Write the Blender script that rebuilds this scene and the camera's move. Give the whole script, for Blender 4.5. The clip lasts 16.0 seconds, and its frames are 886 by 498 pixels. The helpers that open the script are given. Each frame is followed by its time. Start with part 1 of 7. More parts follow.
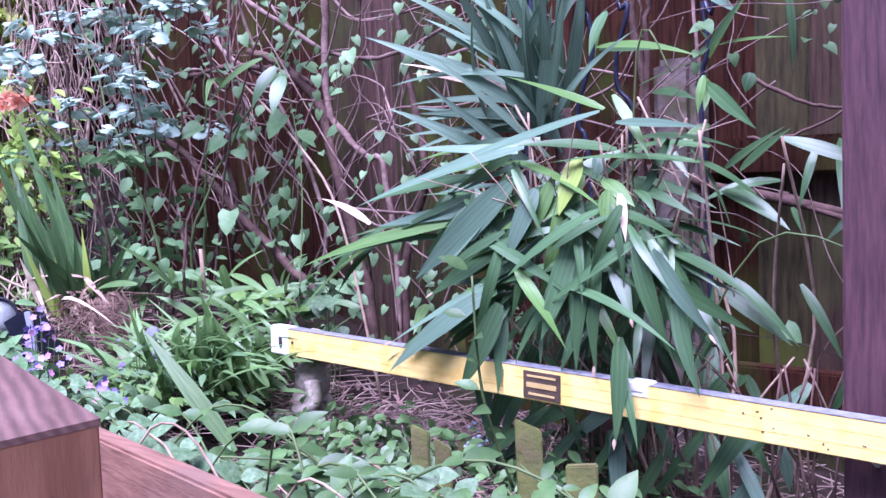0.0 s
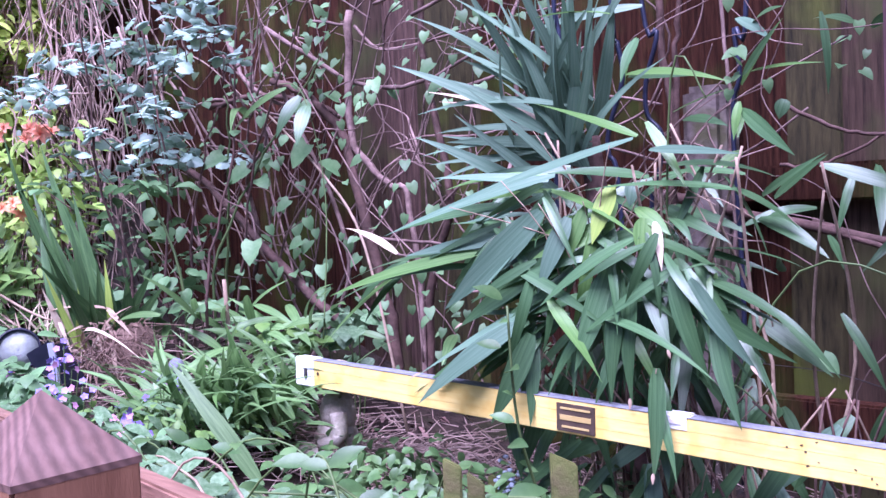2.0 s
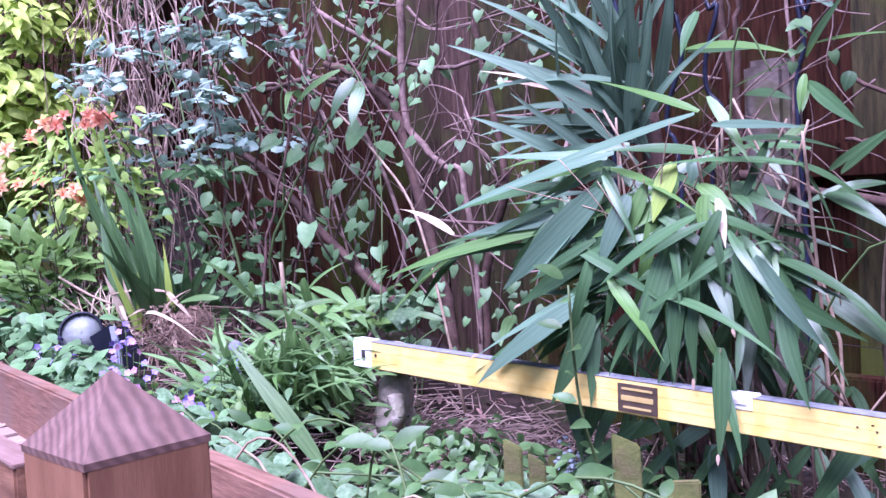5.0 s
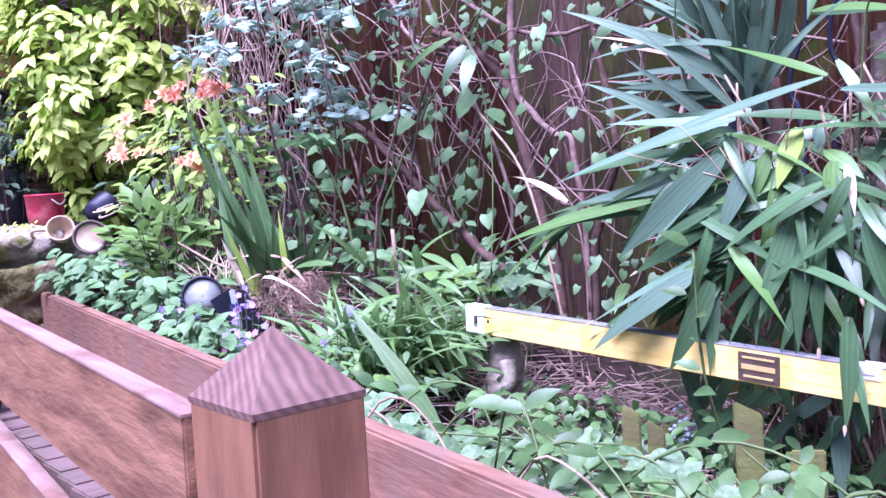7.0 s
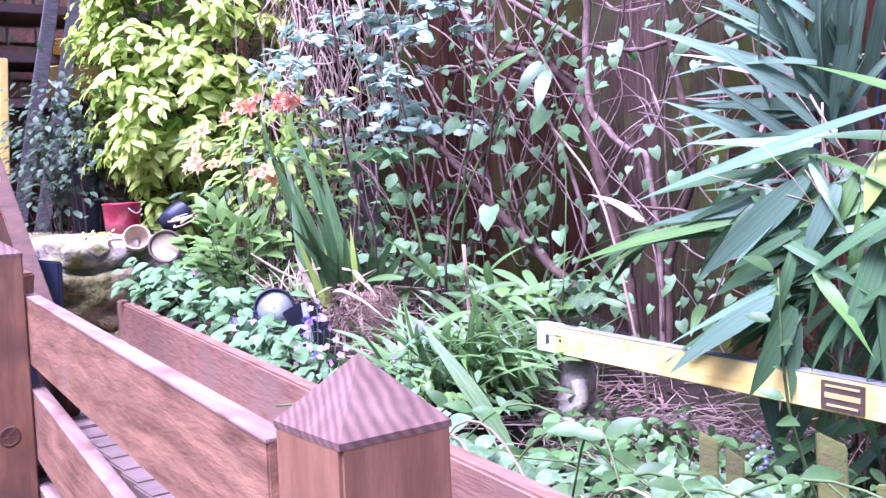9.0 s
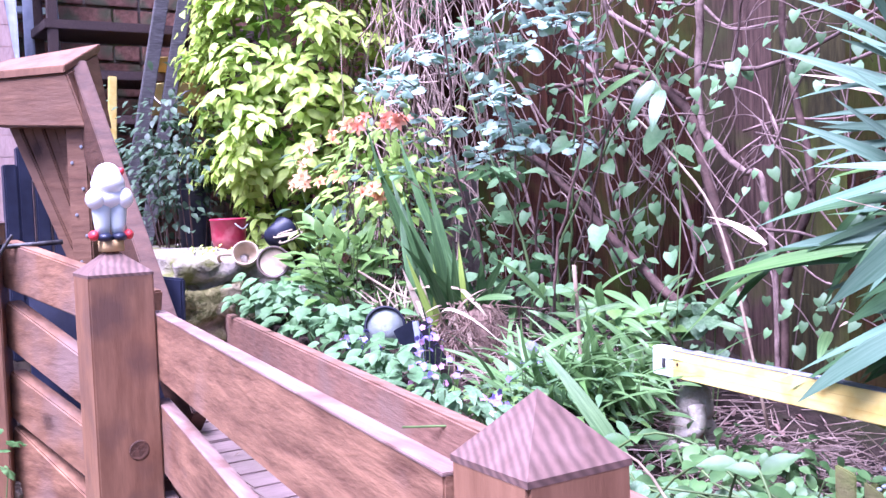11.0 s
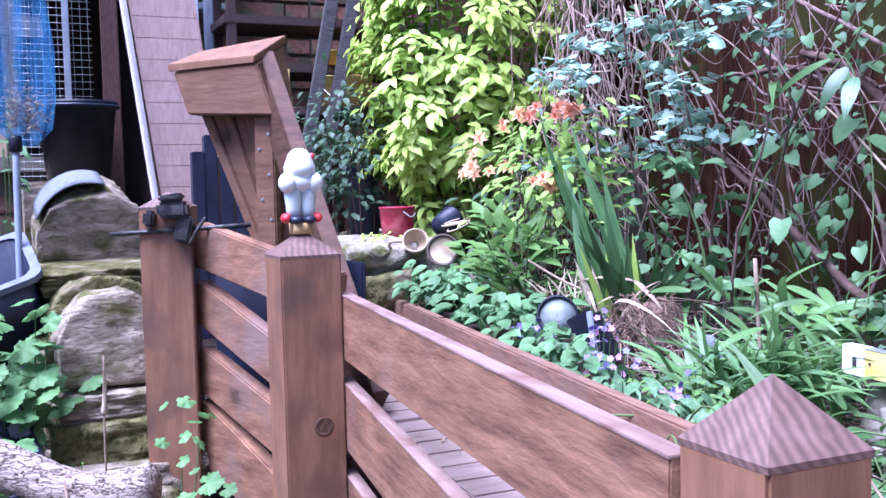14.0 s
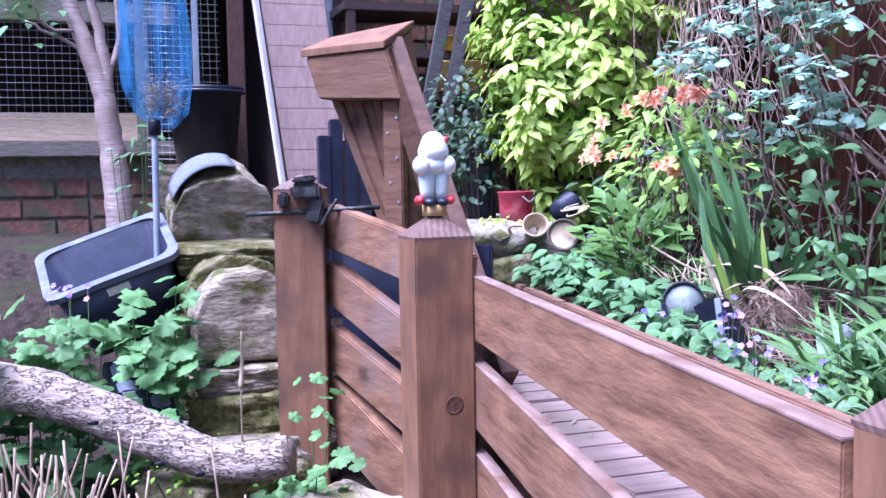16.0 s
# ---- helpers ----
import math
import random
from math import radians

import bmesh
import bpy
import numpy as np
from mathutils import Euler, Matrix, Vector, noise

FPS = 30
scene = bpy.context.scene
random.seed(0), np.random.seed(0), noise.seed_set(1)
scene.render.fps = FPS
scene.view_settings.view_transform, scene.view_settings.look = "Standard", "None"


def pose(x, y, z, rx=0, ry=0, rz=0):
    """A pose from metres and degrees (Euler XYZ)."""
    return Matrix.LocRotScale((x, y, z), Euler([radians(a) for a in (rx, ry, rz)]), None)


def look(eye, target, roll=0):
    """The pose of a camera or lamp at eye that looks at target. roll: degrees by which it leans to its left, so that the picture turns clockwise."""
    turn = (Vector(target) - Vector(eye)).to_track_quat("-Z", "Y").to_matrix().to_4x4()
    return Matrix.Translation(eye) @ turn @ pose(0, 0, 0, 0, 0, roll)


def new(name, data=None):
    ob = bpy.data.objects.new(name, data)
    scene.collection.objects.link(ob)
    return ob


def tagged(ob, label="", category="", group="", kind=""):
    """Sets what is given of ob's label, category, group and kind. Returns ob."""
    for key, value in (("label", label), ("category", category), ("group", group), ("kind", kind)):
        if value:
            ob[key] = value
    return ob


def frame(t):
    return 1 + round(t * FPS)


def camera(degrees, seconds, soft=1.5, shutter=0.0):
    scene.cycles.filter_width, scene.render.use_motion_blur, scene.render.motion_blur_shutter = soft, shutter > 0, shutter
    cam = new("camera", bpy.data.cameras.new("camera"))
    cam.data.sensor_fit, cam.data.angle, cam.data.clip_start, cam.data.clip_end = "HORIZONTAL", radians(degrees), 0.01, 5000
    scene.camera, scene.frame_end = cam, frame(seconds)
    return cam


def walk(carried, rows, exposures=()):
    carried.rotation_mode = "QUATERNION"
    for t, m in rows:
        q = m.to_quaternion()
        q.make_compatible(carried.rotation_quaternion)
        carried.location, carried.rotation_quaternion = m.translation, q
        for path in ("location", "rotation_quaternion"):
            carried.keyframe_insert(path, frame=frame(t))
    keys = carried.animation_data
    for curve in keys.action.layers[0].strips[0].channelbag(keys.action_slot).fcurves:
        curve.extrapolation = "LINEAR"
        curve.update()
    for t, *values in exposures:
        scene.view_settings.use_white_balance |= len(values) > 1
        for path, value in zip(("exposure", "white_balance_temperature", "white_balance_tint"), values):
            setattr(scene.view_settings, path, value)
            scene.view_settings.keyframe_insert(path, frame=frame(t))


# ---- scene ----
cam = camera(48.0, 16.0)
PATH = [
    (0, (1.598, -0.239, 1.08), (0.3, 1.275, 0.929), -2.1),
    (0.5, (1.582, -0.245, 1.085), (0.289, 1.275, 0.943), -2.1),
    (1, (1.573, -0.246, 1.081), (0.278, 1.274, 0.959), -2.1),
    (1.5, (1.566, -0.244, 1.079), (0.263, 1.27, 0.974), -2.1),
    (2, (1.565, -0.239, 1.079), (0.247, 1.263, 0.989), -2.3),
    (2.5, (1.559, -0.238, 1.08), (0.23, 1.255, 1.003), -2.4),
    (3, (1.556, -0.237, 1.081), (0.213, 1.243, 1.018), -2.5),
    (3.2, (1.555, -0.237, 1.081), (0.206, 1.239, 1.023), -2.5),
    (5.5, (1.551, -0.241, 1.074), (0.129, 1.158, 0.928), -3.1),
    (6, (1.557, -0.248, 1.079), (0.098, 1.11, 0.909), -3.1),
    (6.5, (1.539, -0.26, 1.078), (0.053, 1.067, 0.902), -3.0),
    (7, (1.534, -0.274, 1.073), (0.017, 1.019, 0.903), -3.1),
    (7.5, (1.522, -0.273, 1.074), (-0.02, 0.99, 0.907), -2.9),
    (8, (1.52, -0.274, 1.076), (-0.043, 0.963, 0.915), -2.7),
    (10.3, (1.494, -0.307, 1.097), (-0.155, 0.824, 0.975), -2.2),
    (10.5, (1.488, -0.314, 1.098), (-0.169, 0.8, 0.979), -2.2),
    (11, (1.479, -0.334, 1.103), (-0.206, 0.738, 0.988), -2.1),
    (11.5, (1.469, -0.342, 1.101), (-0.245, 0.682, 0.994), -1.9),
    (12, (1.465, -0.35, 1.101), (-0.276, 0.63, 0.996), -1.8),
    (12.5, (1.459, -0.358, 1.098), (-0.303, 0.583, 0.995), -1.6),
    (13, (1.458, -0.364, 1.096), (-0.326, 0.534, 0.99), -1.4),
    (13.5, (1.458, -0.372, 1.095), (-0.346, 0.484, 0.984), -1.4),
    (14, (1.455, -0.382, 1.094), (-0.369, 0.431, 0.976), -1.4),
    (14.5, (1.446, -0.398, 1.092), (-0.399, 0.365, 0.97), -1.2),
    (15, (1.454, -0.422, 1.088), (-0.413, 0.286, 0.964), -1.0),
    (15.5, (1.453, -0.431, 1.086), (-0.433, 0.223, 0.956), -0.9),
    (16, (1.454, -0.432, 1.09), (-0.441, 0.19, 0.949), -1.0),
]
EXPOSURES = [(0.0, 1.9, 5130, 52), (3.0, 1.9, 5130, 52), (5.5, 1.92, 5130, 53), (8.0, 2.3, 5130, 53), (11.0, 2.47, 5110, 48), (12.0, 2.22, 4980, 42), (13.5, 2.03, 4850, 34), (16.0, 1.98, 4880, 31)]
walk(cam, [(t, look(eye, target, roll)) for t, eye, target, roll in PATH], EXPOSURES)

# ---- world and light ----
world = bpy.data.worlds.new("sky")
scene.world = world
world.use_nodes = True
wn = world.node_tree
sky = wn.nodes.new("ShaderNodeTexSky")
sky.sky_type = "NISHITA"
sky.sun_disc = False
sky.sun_elevation, sky.sun_rotation = radians(65), radians(165)
sky.air_density, sky.dust_density, sky.ozone_density = 1.0, 2.5, 1.5
wn.links.new(sky.outputs[0], wn.nodes["Background"].inputs["Color"])
wn.nodes["Background"].inputs["Strength"].default_value = 0.05
sun = new("sun", bpy.data.lights.new("sun", "SUN"))
sun.data.energy, sun.data.angle, sun.data.color = 3.6, radians(42), (1.0, 0.985, 0.96)
sun.matrix_world = look((0.75, -2.8, 6.4), (0, 0, 0))

# ---- helpers for building ----
def mat(name, c1, c2, scale=20.0, rough=0.7, bump=0.2, stretch=(1, 1, 1), c3=None, spot=4.0, metal=0.0, seed=0.0, spec=0.4, rnd=0.15, coat=0.0, leaf=0.0, dist=0.01):
    """Two colours mixed by fine noise, stained with a third at a larger scale, varied a little from object to object."""
    m = bpy.data.materials.new(name)
    m.use_nodes = True
    nt = m.node_tree
    nd, ln = nt.nodes, nt.links
    b = nd["Principled BSDF"]
    tc = nd.new("ShaderNodeTexCoord")
    mp = nd.new("ShaderNodeMapping")
    mp.inputs["Scale"].default_value = stretch
    mp.inputs["Location"].default_value = (seed, seed * 1.7, seed * 0.3)
    ln.new(tc.outputs["Object"], mp.inputs["Vector"])
    n1 = nd.new("ShaderNodeTexNoise")
    n1.inputs["Scale"].default_value, n1.inputs["Detail"].default_value, n1.inputs["Roughness"].default_value = scale, 6, 0.65
    ln.new(mp.outputs[0], n1.inputs["Vector"])
    r1 = nd.new("ShaderNodeValToRGB")
    r1.color_ramp.elements[0].position, r1.color_ramp.elements[1].position = 0.32, 0.68
    r1.color_ramp.elements[0].color, r1.color_ramp.elements[1].color = (*c1, 1), (*c2, 1)
    ln.new(n1.outputs["Fac"], r1.inputs["Fac"])
    col = r1.outputs["Color"]
    if c3:
        n2 = nd.new("ShaderNodeTexNoise")
        n2.inputs["Scale"].default_value, n2.inputs["Detail"].default_value = spot, 4
        ln.new(tc.outputs["Object"], n2.inputs["Vector"])
        r2 = nd.new("ShaderNodeValToRGB")
        r2.color_ramp.elements[0].position, r2.color_ramp.elements[1].position = 0.5, 0.66
        ln.new(n2.outputs["Fac"], r2.inputs["Fac"])
        mx = nd.new("ShaderNodeMix")
        mx.data_type = "RGBA"
        ln.new(r2.outputs["Color"], mx.inputs["Factor"])
        ln.new(col, mx.inputs["A"])
        mx.inputs["B"].default_value = (*c3, 1)
        col = mx.outputs["Result"]
    if rnd:
        oi = nd.new("ShaderNodeObjectInfo")
        ge = nd.new("ShaderNodeNewGeometry")
        ad = nd.new("ShaderNodeMath")
        ad.operation = "ADD"
        ln.new(oi.outputs["Random"], ad.inputs[0])
        ln.new(ge.outputs["Random Per Island"], ad.inputs[1])
        mr = nd.new("ShaderNodeMapRange")
        mr.inputs["From Max"].default_value = 2.0
        mr.inputs["To Min"].default_value, mr.inputs["To Max"].default_value = 1 - rnd, 1 + rnd
        ln.new(ad.outputs[0], mr.inputs["Value"])
        hs = nd.new("ShaderNodeHueSaturation")
        ln.new(mr.outputs[0], hs.inputs["Value"])
        ln.new(col, hs.inputs["Color"])
        col = hs.outputs["Color"]
    ln.new(col, b.inputs["Base Color"])
    b.inputs["Roughness"].default_value, b.inputs["Metallic"].default_value = rough, metal
    b.inputs["Specular IOR Level"].default_value = spec
    b.inputs["Coat Weight"].default_value = coat
    if leaf:
        tl = nd.new("ShaderNodeBsdfTranslucent")
        ms = nd.new("ShaderNodeMixShader")
        ms.inputs["Fac"].default_value = leaf
        ln.new(col, tl.inputs["Color"])
        ln.new(b.outputs[0], ms.inputs[1])
        ln.new(tl.outputs[0], ms.inputs[2])
        ln.new(ms.outputs[0], nd["Material Output"].inputs["Surface"])
    if bump:
        bp = nd.new("ShaderNodeBump")
        bp.inputs["Strength"].default_value, bp.inputs["Distance"].default_value = bump, dist
        ln.new(n1.outputs["Fac"], bp.inputs["Height"])
        ln.new(bp.outputs[0], b.inputs["Normal"])
    return m


def part(name, bm, material, parent=None, label="", smooth=False):
    me = bpy.data.meshes.new(name)
    bm.to_mesh(me)
    bm.free()
    if smooth:
        for p in me.polygons:
            p.use_smooth = True
    for one in (material if isinstance(material, (list, tuple)) else [material]):
        me.materials.append(one)
    ob = new(name, me)
    if parent:
        ob.parent = parent
    if label:
        ob["label"] = label
    return ob


def empty(name, label, category, at=None, group="", kind=""):
    ob = new(name)
    ob.empty_display_size = 0.05
    if at is not None:
        ob.matrix_basis = at if isinstance(at, Matrix) else Matrix.Translation(at)
    return tagged(ob, label, category, group, kind)


def box(sx, sy, sz, m=None, bevel=0.0, bm=None, cuts=0):
    """A bevelled box of that size, centred on its base."""
    b = bmesh.new()
    bmesh.ops.create_cube(b, size=1, matrix=Matrix.Translation((0, 0, sz / 2)) @ Matrix.Diagonal((sx, sy, sz, 1)))
    if bevel:
        bmesh.ops.bevel(b, geom=list(b.edges), offset=bevel, segments=2, affect="EDGES")
    if m:
        b.transform(m)
    return b if bm is None else join(bm, b)


def join(a, b):
    me = bpy.data.meshes.new("tmp")
    b.to_mesh(me)
    b.free()
    a.from_mesh(me)
    bpy.data.meshes.remove(me)
    return a


def plank(p, q, height, thick, bevel=0.003, up=None):
    """A board from p to q (ends of its top edge's near side), hanging down by height, thick to the left of its way."""
    p, q = Vector(p), Vector(q)
    d = q - p
    x = d.normalized()
    y = Vector((0, 0, 1)).cross(x).normalized()
    z = x.cross(y)
    m = Matrix((x, y, z)).transposed().to_4x4()
    m.translation = p + d / 2 + y * thick / 2 - z * height
    return box(d.length, thick, height, m, bevel)


class Soup:
    """Vertices and faces gathered for one mesh."""

    def __init__(self):
        self.v, self.f, self.k = [], [], []

    def add(self, shape, m=None, slot=0):
        v, f = shape
        o = len(self.v)
        self.v.extend([tuple(m @ Vector(p)) for p in v] if m else [tuple(p) for p in v])
        self.f.extend([tuple(i + o for i in face) for face in f])
        self.k.extend([slot] * len(f))
        return self

    def mesh(self, name, material, smooth=True):
        me = bpy.data.meshes.new(name)
        me.from_pydata(self.v, [], self.f)
        for one in (material if isinstance(material, (list, tuple)) else [material]):
            me.materials.append(one)
        me.polygons.foreach_set("material_index", self.k)
        me.polygons.foreach_set("use_smooth", [smooth] * len(self.f))
        me.update()
        return me

    def out(self, name, material, parent=None, label="", smooth=True):
        ob = new(name, self.mesh(name, material, smooth))
        if parent:
            ob.parent = parent
        if label:
            ob["label"] = label
        return ob


def tube(points, r0, r1, seg=6, steps=5, wob=0.0, rng=None, knots=0.0):
    """A tapering tube through the points, smoothed."""
    pts = [Vector(p) for p in points]
    if len(pts) == 2:
        pts = [pts[0], (pts[0] + pts[1]) / 2, pts[1]]
    line = []
    for i in range(len(pts) - 1):
        a, b, c, d = pts[max(i - 1, 0)], pts[i], pts[i + 1], pts[min(i + 2, len(pts) - 1)]
        for s in range(steps):
            t = s / steps
            line.append(0.5 * (2 * b + (c - a) * t + (2 * a - 5 * b + 4 * c - d) * t * t + (3 * b - a - 3 * c + d) * t ** 3))
    line.append(pts[-1])
    if rng and wob:
        line = [p + Vector((rng.gauss(0, wob), rng.gauss(0, wob), rng.gauss(0, wob))) for p in line]
    v, f = [], []
    n = len(line)
    side = None
    for i, p in enumerate(line):
        d = (line[min(i + 1, n - 1)] - line[max(i - 1, 0)])
        d = d.normalized() if d.length else Vector((0, 0, 1))
        if side is None:
            side = d.orthogonal().normalized()
        side = (side - d * side.dot(d)).normalized()
        up = d.cross(side)
        r = r0 + (r1 - r0) * i / (n - 1)
        if rng and knots:
            r *= 1 + rng.uniform(-knots, knots)
        for k in range(seg):
            a = 2 * math.pi * k / seg
            q = r * (1 + (rng.uniform(-knots, knots) if rng and knots else 0))
            v.append(p + side * (q * math.cos(a)) + up * (q * math.sin(a)))
    for i in range(n - 1):
        for k in range(seg):
            k2 = (k + 1) % seg
            f.append((i * seg + k, i * seg + k2, (i + 1) * seg + k2, (i + 1) * seg + k))
    f.append(tuple(range(seg - 1, -1, -1)))
    f.append(tuple(range((n - 1) * seg, n * seg)))
    return v, f


def blade(L, W, bend=0.6, fold=0.2, n=6, kind="lance", twist=0.0):
    """A leaf along +x with its upper side to +z. kind: lance, oval, heart, strap."""
    v, f = [], []
    x = z = 0.0
    for i in range(n + 1):
        s = i / n
        a = -bend * s
        if i:
            x += L / n * math.cos(a)
            z += L / n * math.sin(a)
        if kind == "lance":
            w = math.sin(math.pi * min(1, 0.04 + 0.96 * s) ** 0.7) ** 0.95
        elif kind == "oval":
            w = math.sin(math.pi * min(1, 0.03 + 0.97 * s) ** 0.8)
        elif kind == "heart":
            w = (0.75, 1.0, 0.95, 0.8, 0.58, 0.32, 0.0)[min(6, round(s * 6))]
        else:
            w = (1 - s ** 3) * (0.8 + 0.2 * math.sin(math.pi * s))
        w = max(w, 0.02) * W / 2
        tw = twist * s
        c, q = math.cos(tw), math.sin(tw)
        nx, nz = math.sin(bend * s), math.cos(bend * s)
        up = fold * w
        for y, h in ((-w, up), (0, 0), (w, up)):
            yy, hh = y * c - h * q, y * q + h * c
            back = -0.12 * L if kind == "heart" and i == 0 and y else 0
            v.append((x + nx * hh + back, yy, z + nz * hh))
    for i in range(n):
        for k in (0, 1):
            a = i * 3 + k
            f.append((a, a + 1, a + 4, a + 3))
    return v, f


def lobed_leaf(L, lobes=5, deep=0.34, droop=0.16):
    """A flat palmate leaf round its stalk at the origin, its middle lobe along +x, edges drooping."""
    n = lobes * 6
    v, f = [(0.0, 0.0, 0.0)], []
    for ring in (0.5, 1.0):
        for k in range(n):
            a = math.pi * (2 * (k + 0.5) / n - 1) * 0.93
            lobe = abs(math.cos(a * lobes / 2 / 0.93)) if lobes % 2 else abs(math.sin(a * lobes / 2 / 0.93))
            rad = L * 0.5 * ring * (1 - deep * ring * (1 - lobe ** 0.6)) * (1 - 0.1 * abs(a)) * (1 + 0.07 * ring * math.cos(k * 3.14))
            v.append((rad * math.cos(a), rad * math.sin(a), -droop * L * 0.5 * ring * ring + 0.06 * L * ring * (lobe - 0.5)))
    for k in range(n - 1):
        f.append((0, 1 + k, 2 + k))
        f.append((1 + k, 1 + n + k, 2 + n + k, 2 + k))
    return v, f


def aim(at, way, up=(0, 0, 1), scale=1.0):
    """A pose at a place with +x along way and +z as near up as may be."""
    x = Vector(way).normalized()
    y = Vector(up).cross(x)
    y = y.normalized() if y.length > 1e-4 else x.orthogonal().normalized()
    m = Matrix((x, y, x.cross(y))).transposed().to_4x4()
    m.translation = Vector(at)
    return m @ Matrix.Diagonal((scale, scale, scale, 1))


def ball(center, r, seg=10, rings=7, rng=None, rough=0.0):
    v, f = [], []
    rx, ry, rz = (r, r, r) if isinstance(r, (int, float)) else r
    for i in range(rings + 1):
        th = math.pi * i / rings
        for k in range(seg):
            a = 2 * math.pi * k / seg
            j = 1 + (rng.uniform(-rough, rough) if rng else 0)
            v.append((center[0] + rx * j * math.sin(th) * math.cos(a), center[1] + ry * j * math.sin(th) * math.sin(a), center[2] + rz * j * math.cos(th)))
    for i in range(rings):
        for k in range(seg):
            k2 = (k + 1) % seg
            f.append((i * seg + k, (i + 1) * seg + k, (i + 1) * seg + k2, i * seg + k2))
    return v, f


def turned(profile, seg=20, cap=True):
    """A body turned round z from rows of (radius, height)."""
    v, f = [], []
    for r, z in profile:
        for k in range(seg):
            a = 2 * math.pi * k / seg
            v.append((r * math.cos(a), r * math.sin(a), z))
    for i in range(len(profile) - 1):
        for k in range(seg):
            k2 = (k + 1) % seg
            f.append((i * seg + k, i * seg + k2, (i + 1) * seg + k2, (i + 1) * seg + k))
    if cap:
        f.append(tuple(range(seg - 1, -1, -1)))
        f.append(tuple(range((len(profile) - 1) * seg, len(profile) * seg)))
    return v, f


def leaf_objects(name, meshes, places, parent, label=""):
    """Each place a leaf of its own, sharing a few meshes."""
    for i, m in enumerate(places):
        ob = new(name, meshes[i % len(meshes)])
        ob.parent = parent
        ob.matrix_basis = m
        if label:
            ob["label"] = label


def soft(a, b, x):
    t = min(1, max(0, (x - a) / (b - a)))
    return t * t * (3 - 2 * t)


# ---- materials ----
M_rail = mat("stained_timber_along", (0.11, 0.05, 0.03), (0.29, 0.15, 0.085), 11, 0.55, 0.28, (0.8, 3.2, 4.2), c3=(0.2, 0.125, 0.1), spot=5, rnd=0.12)
M_post = mat("stained_timber_upright", (0.15, 0.068, 0.036), (0.255, 0.126, 0.07), 5, 0.55, 0.2, (8, 8, 1.4), c3=(0.125, 0.064, 0.043), spot=9, rnd=0.1)
M_edge = mat("weathered_edging", (0.11, 0.053, 0.034), (0.23, 0.125, 0.085), 9, 0.65, 0.25, (1.5, 12, 18), c3=(0.16, 0.1, 0.075), spot=8)
M_deck = mat("weathered_decking", (0.19, 0.125, 0.108), (0.32, 0.23, 0.2), 7, 0.7, 0.2, (12, 1.5, 12), c3=(0.22, 0.16, 0.13), spot=9, rnd=0.2)
M_bleach_lit = mat("bleached_skylit_timber", (0.16, 0.094, 0.076), (0.29, 0.195, 0.165), 7, 0.7, 0.15, (1.2, 12, 12), c3=(0.15, 0.08, 0.06), spot=16, rnd=0.1)
M_beam = mat("rough_sawn_timber", (0.1, 0.045, 0.024), (0.21, 0.104, 0.057), 7, 0.65, 0.2, (2, 2, 9), c3=(0.15, 0.076, 0.045), spot=9)
M_dark = mat("dark_stain", (0.05, 0.022, 0.018), (0.11, 0.05, 0.04), 10, 0.6, 0.3, (4, 14, 4))
M_fence = mat("fence_timber", (0.01, 0.0036, 0.0025), (0.06, 0.023, 0.0135), 9, 0.9, 0.6, (16, 16, 1.1), c3=(0.04, 0.052, 0.01), spot=4.2, rnd=0.6, spec=0.08)
M_fgrey = mat("grey_fence_timber", (0.02, 0.012, 0.008), (0.07, 0.042, 0.028), 9, 0.85, 0.4, (16, 16, 1.1), c3=(0.055, 0.062, 0.02), spot=4, rnd=0.2, spec=0.2)
M_fmoss = mat("mossy_fence_timber", (0.014, 0.012, 0.006), (0.06, 0.05, 0.02), 9, 0.85, 0.5, (12, 12, 1.4), c3=(0.075, 0.09, 0.014), spot=5, rnd=0.2, spec=0.2)
M_conc = mat("grey_concrete", (0.06, 0.046, 0.038), (0.21, 0.17, 0.15), 22, 0.9, 0.6, c3=(0.075, 0.07, 0.035), spot=16)
M_fpink = mat("bleached_fence_timber", (0.03, 0.016, 0.012), (0.125, 0.074, 0.06), 9, 0.85, 0.5, (16, 16, 1.1), c3=(0.075, 0.085, 0.02), spot=5, rnd=0.2, spec=0.2)
M_soil = mat("soil", (0.009, 0.006, 0.005), (0.055, 0.036, 0.028), 45, 0.95, 0.9, c3=(0.03, 0.032, 0.012), spot=5, rnd=0, spec=0.2)
M_straw = mat("dry_stems", (0.15, 0.1, 0.065), (0.38, 0.28, 0.2), 30, 0.8, 0.2, rnd=0.4)
M_pale = mat("pale_dry_leaf", (0.32, 0.24, 0.16), (0.52, 0.43, 0.32), 30, 0.7, 0.2, rnd=0.2)
# paler copy of the bamboo leaf: sky sheen put into its colour
M_bams = mat("sheen_bamboo_leaf", (0.065, 0.135, 0.08), (0.14, 0.225, 0.15), 8, 0.42, 0.06, (1, 30, 1), rnd=0.35, spec=0.36, leaf=0.2)
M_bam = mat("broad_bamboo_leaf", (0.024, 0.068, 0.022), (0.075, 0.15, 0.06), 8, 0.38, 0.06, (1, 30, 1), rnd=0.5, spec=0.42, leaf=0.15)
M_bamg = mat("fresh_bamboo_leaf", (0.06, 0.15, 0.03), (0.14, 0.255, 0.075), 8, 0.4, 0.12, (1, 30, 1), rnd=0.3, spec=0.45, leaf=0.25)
M_bamy = mat("yellowed_bamboo_leaf", (0.14, 0.24, 0.03), (0.27, 0.34, 0.07), 8, 0.4, 0.12, (1, 30, 1), rnd=0.15)
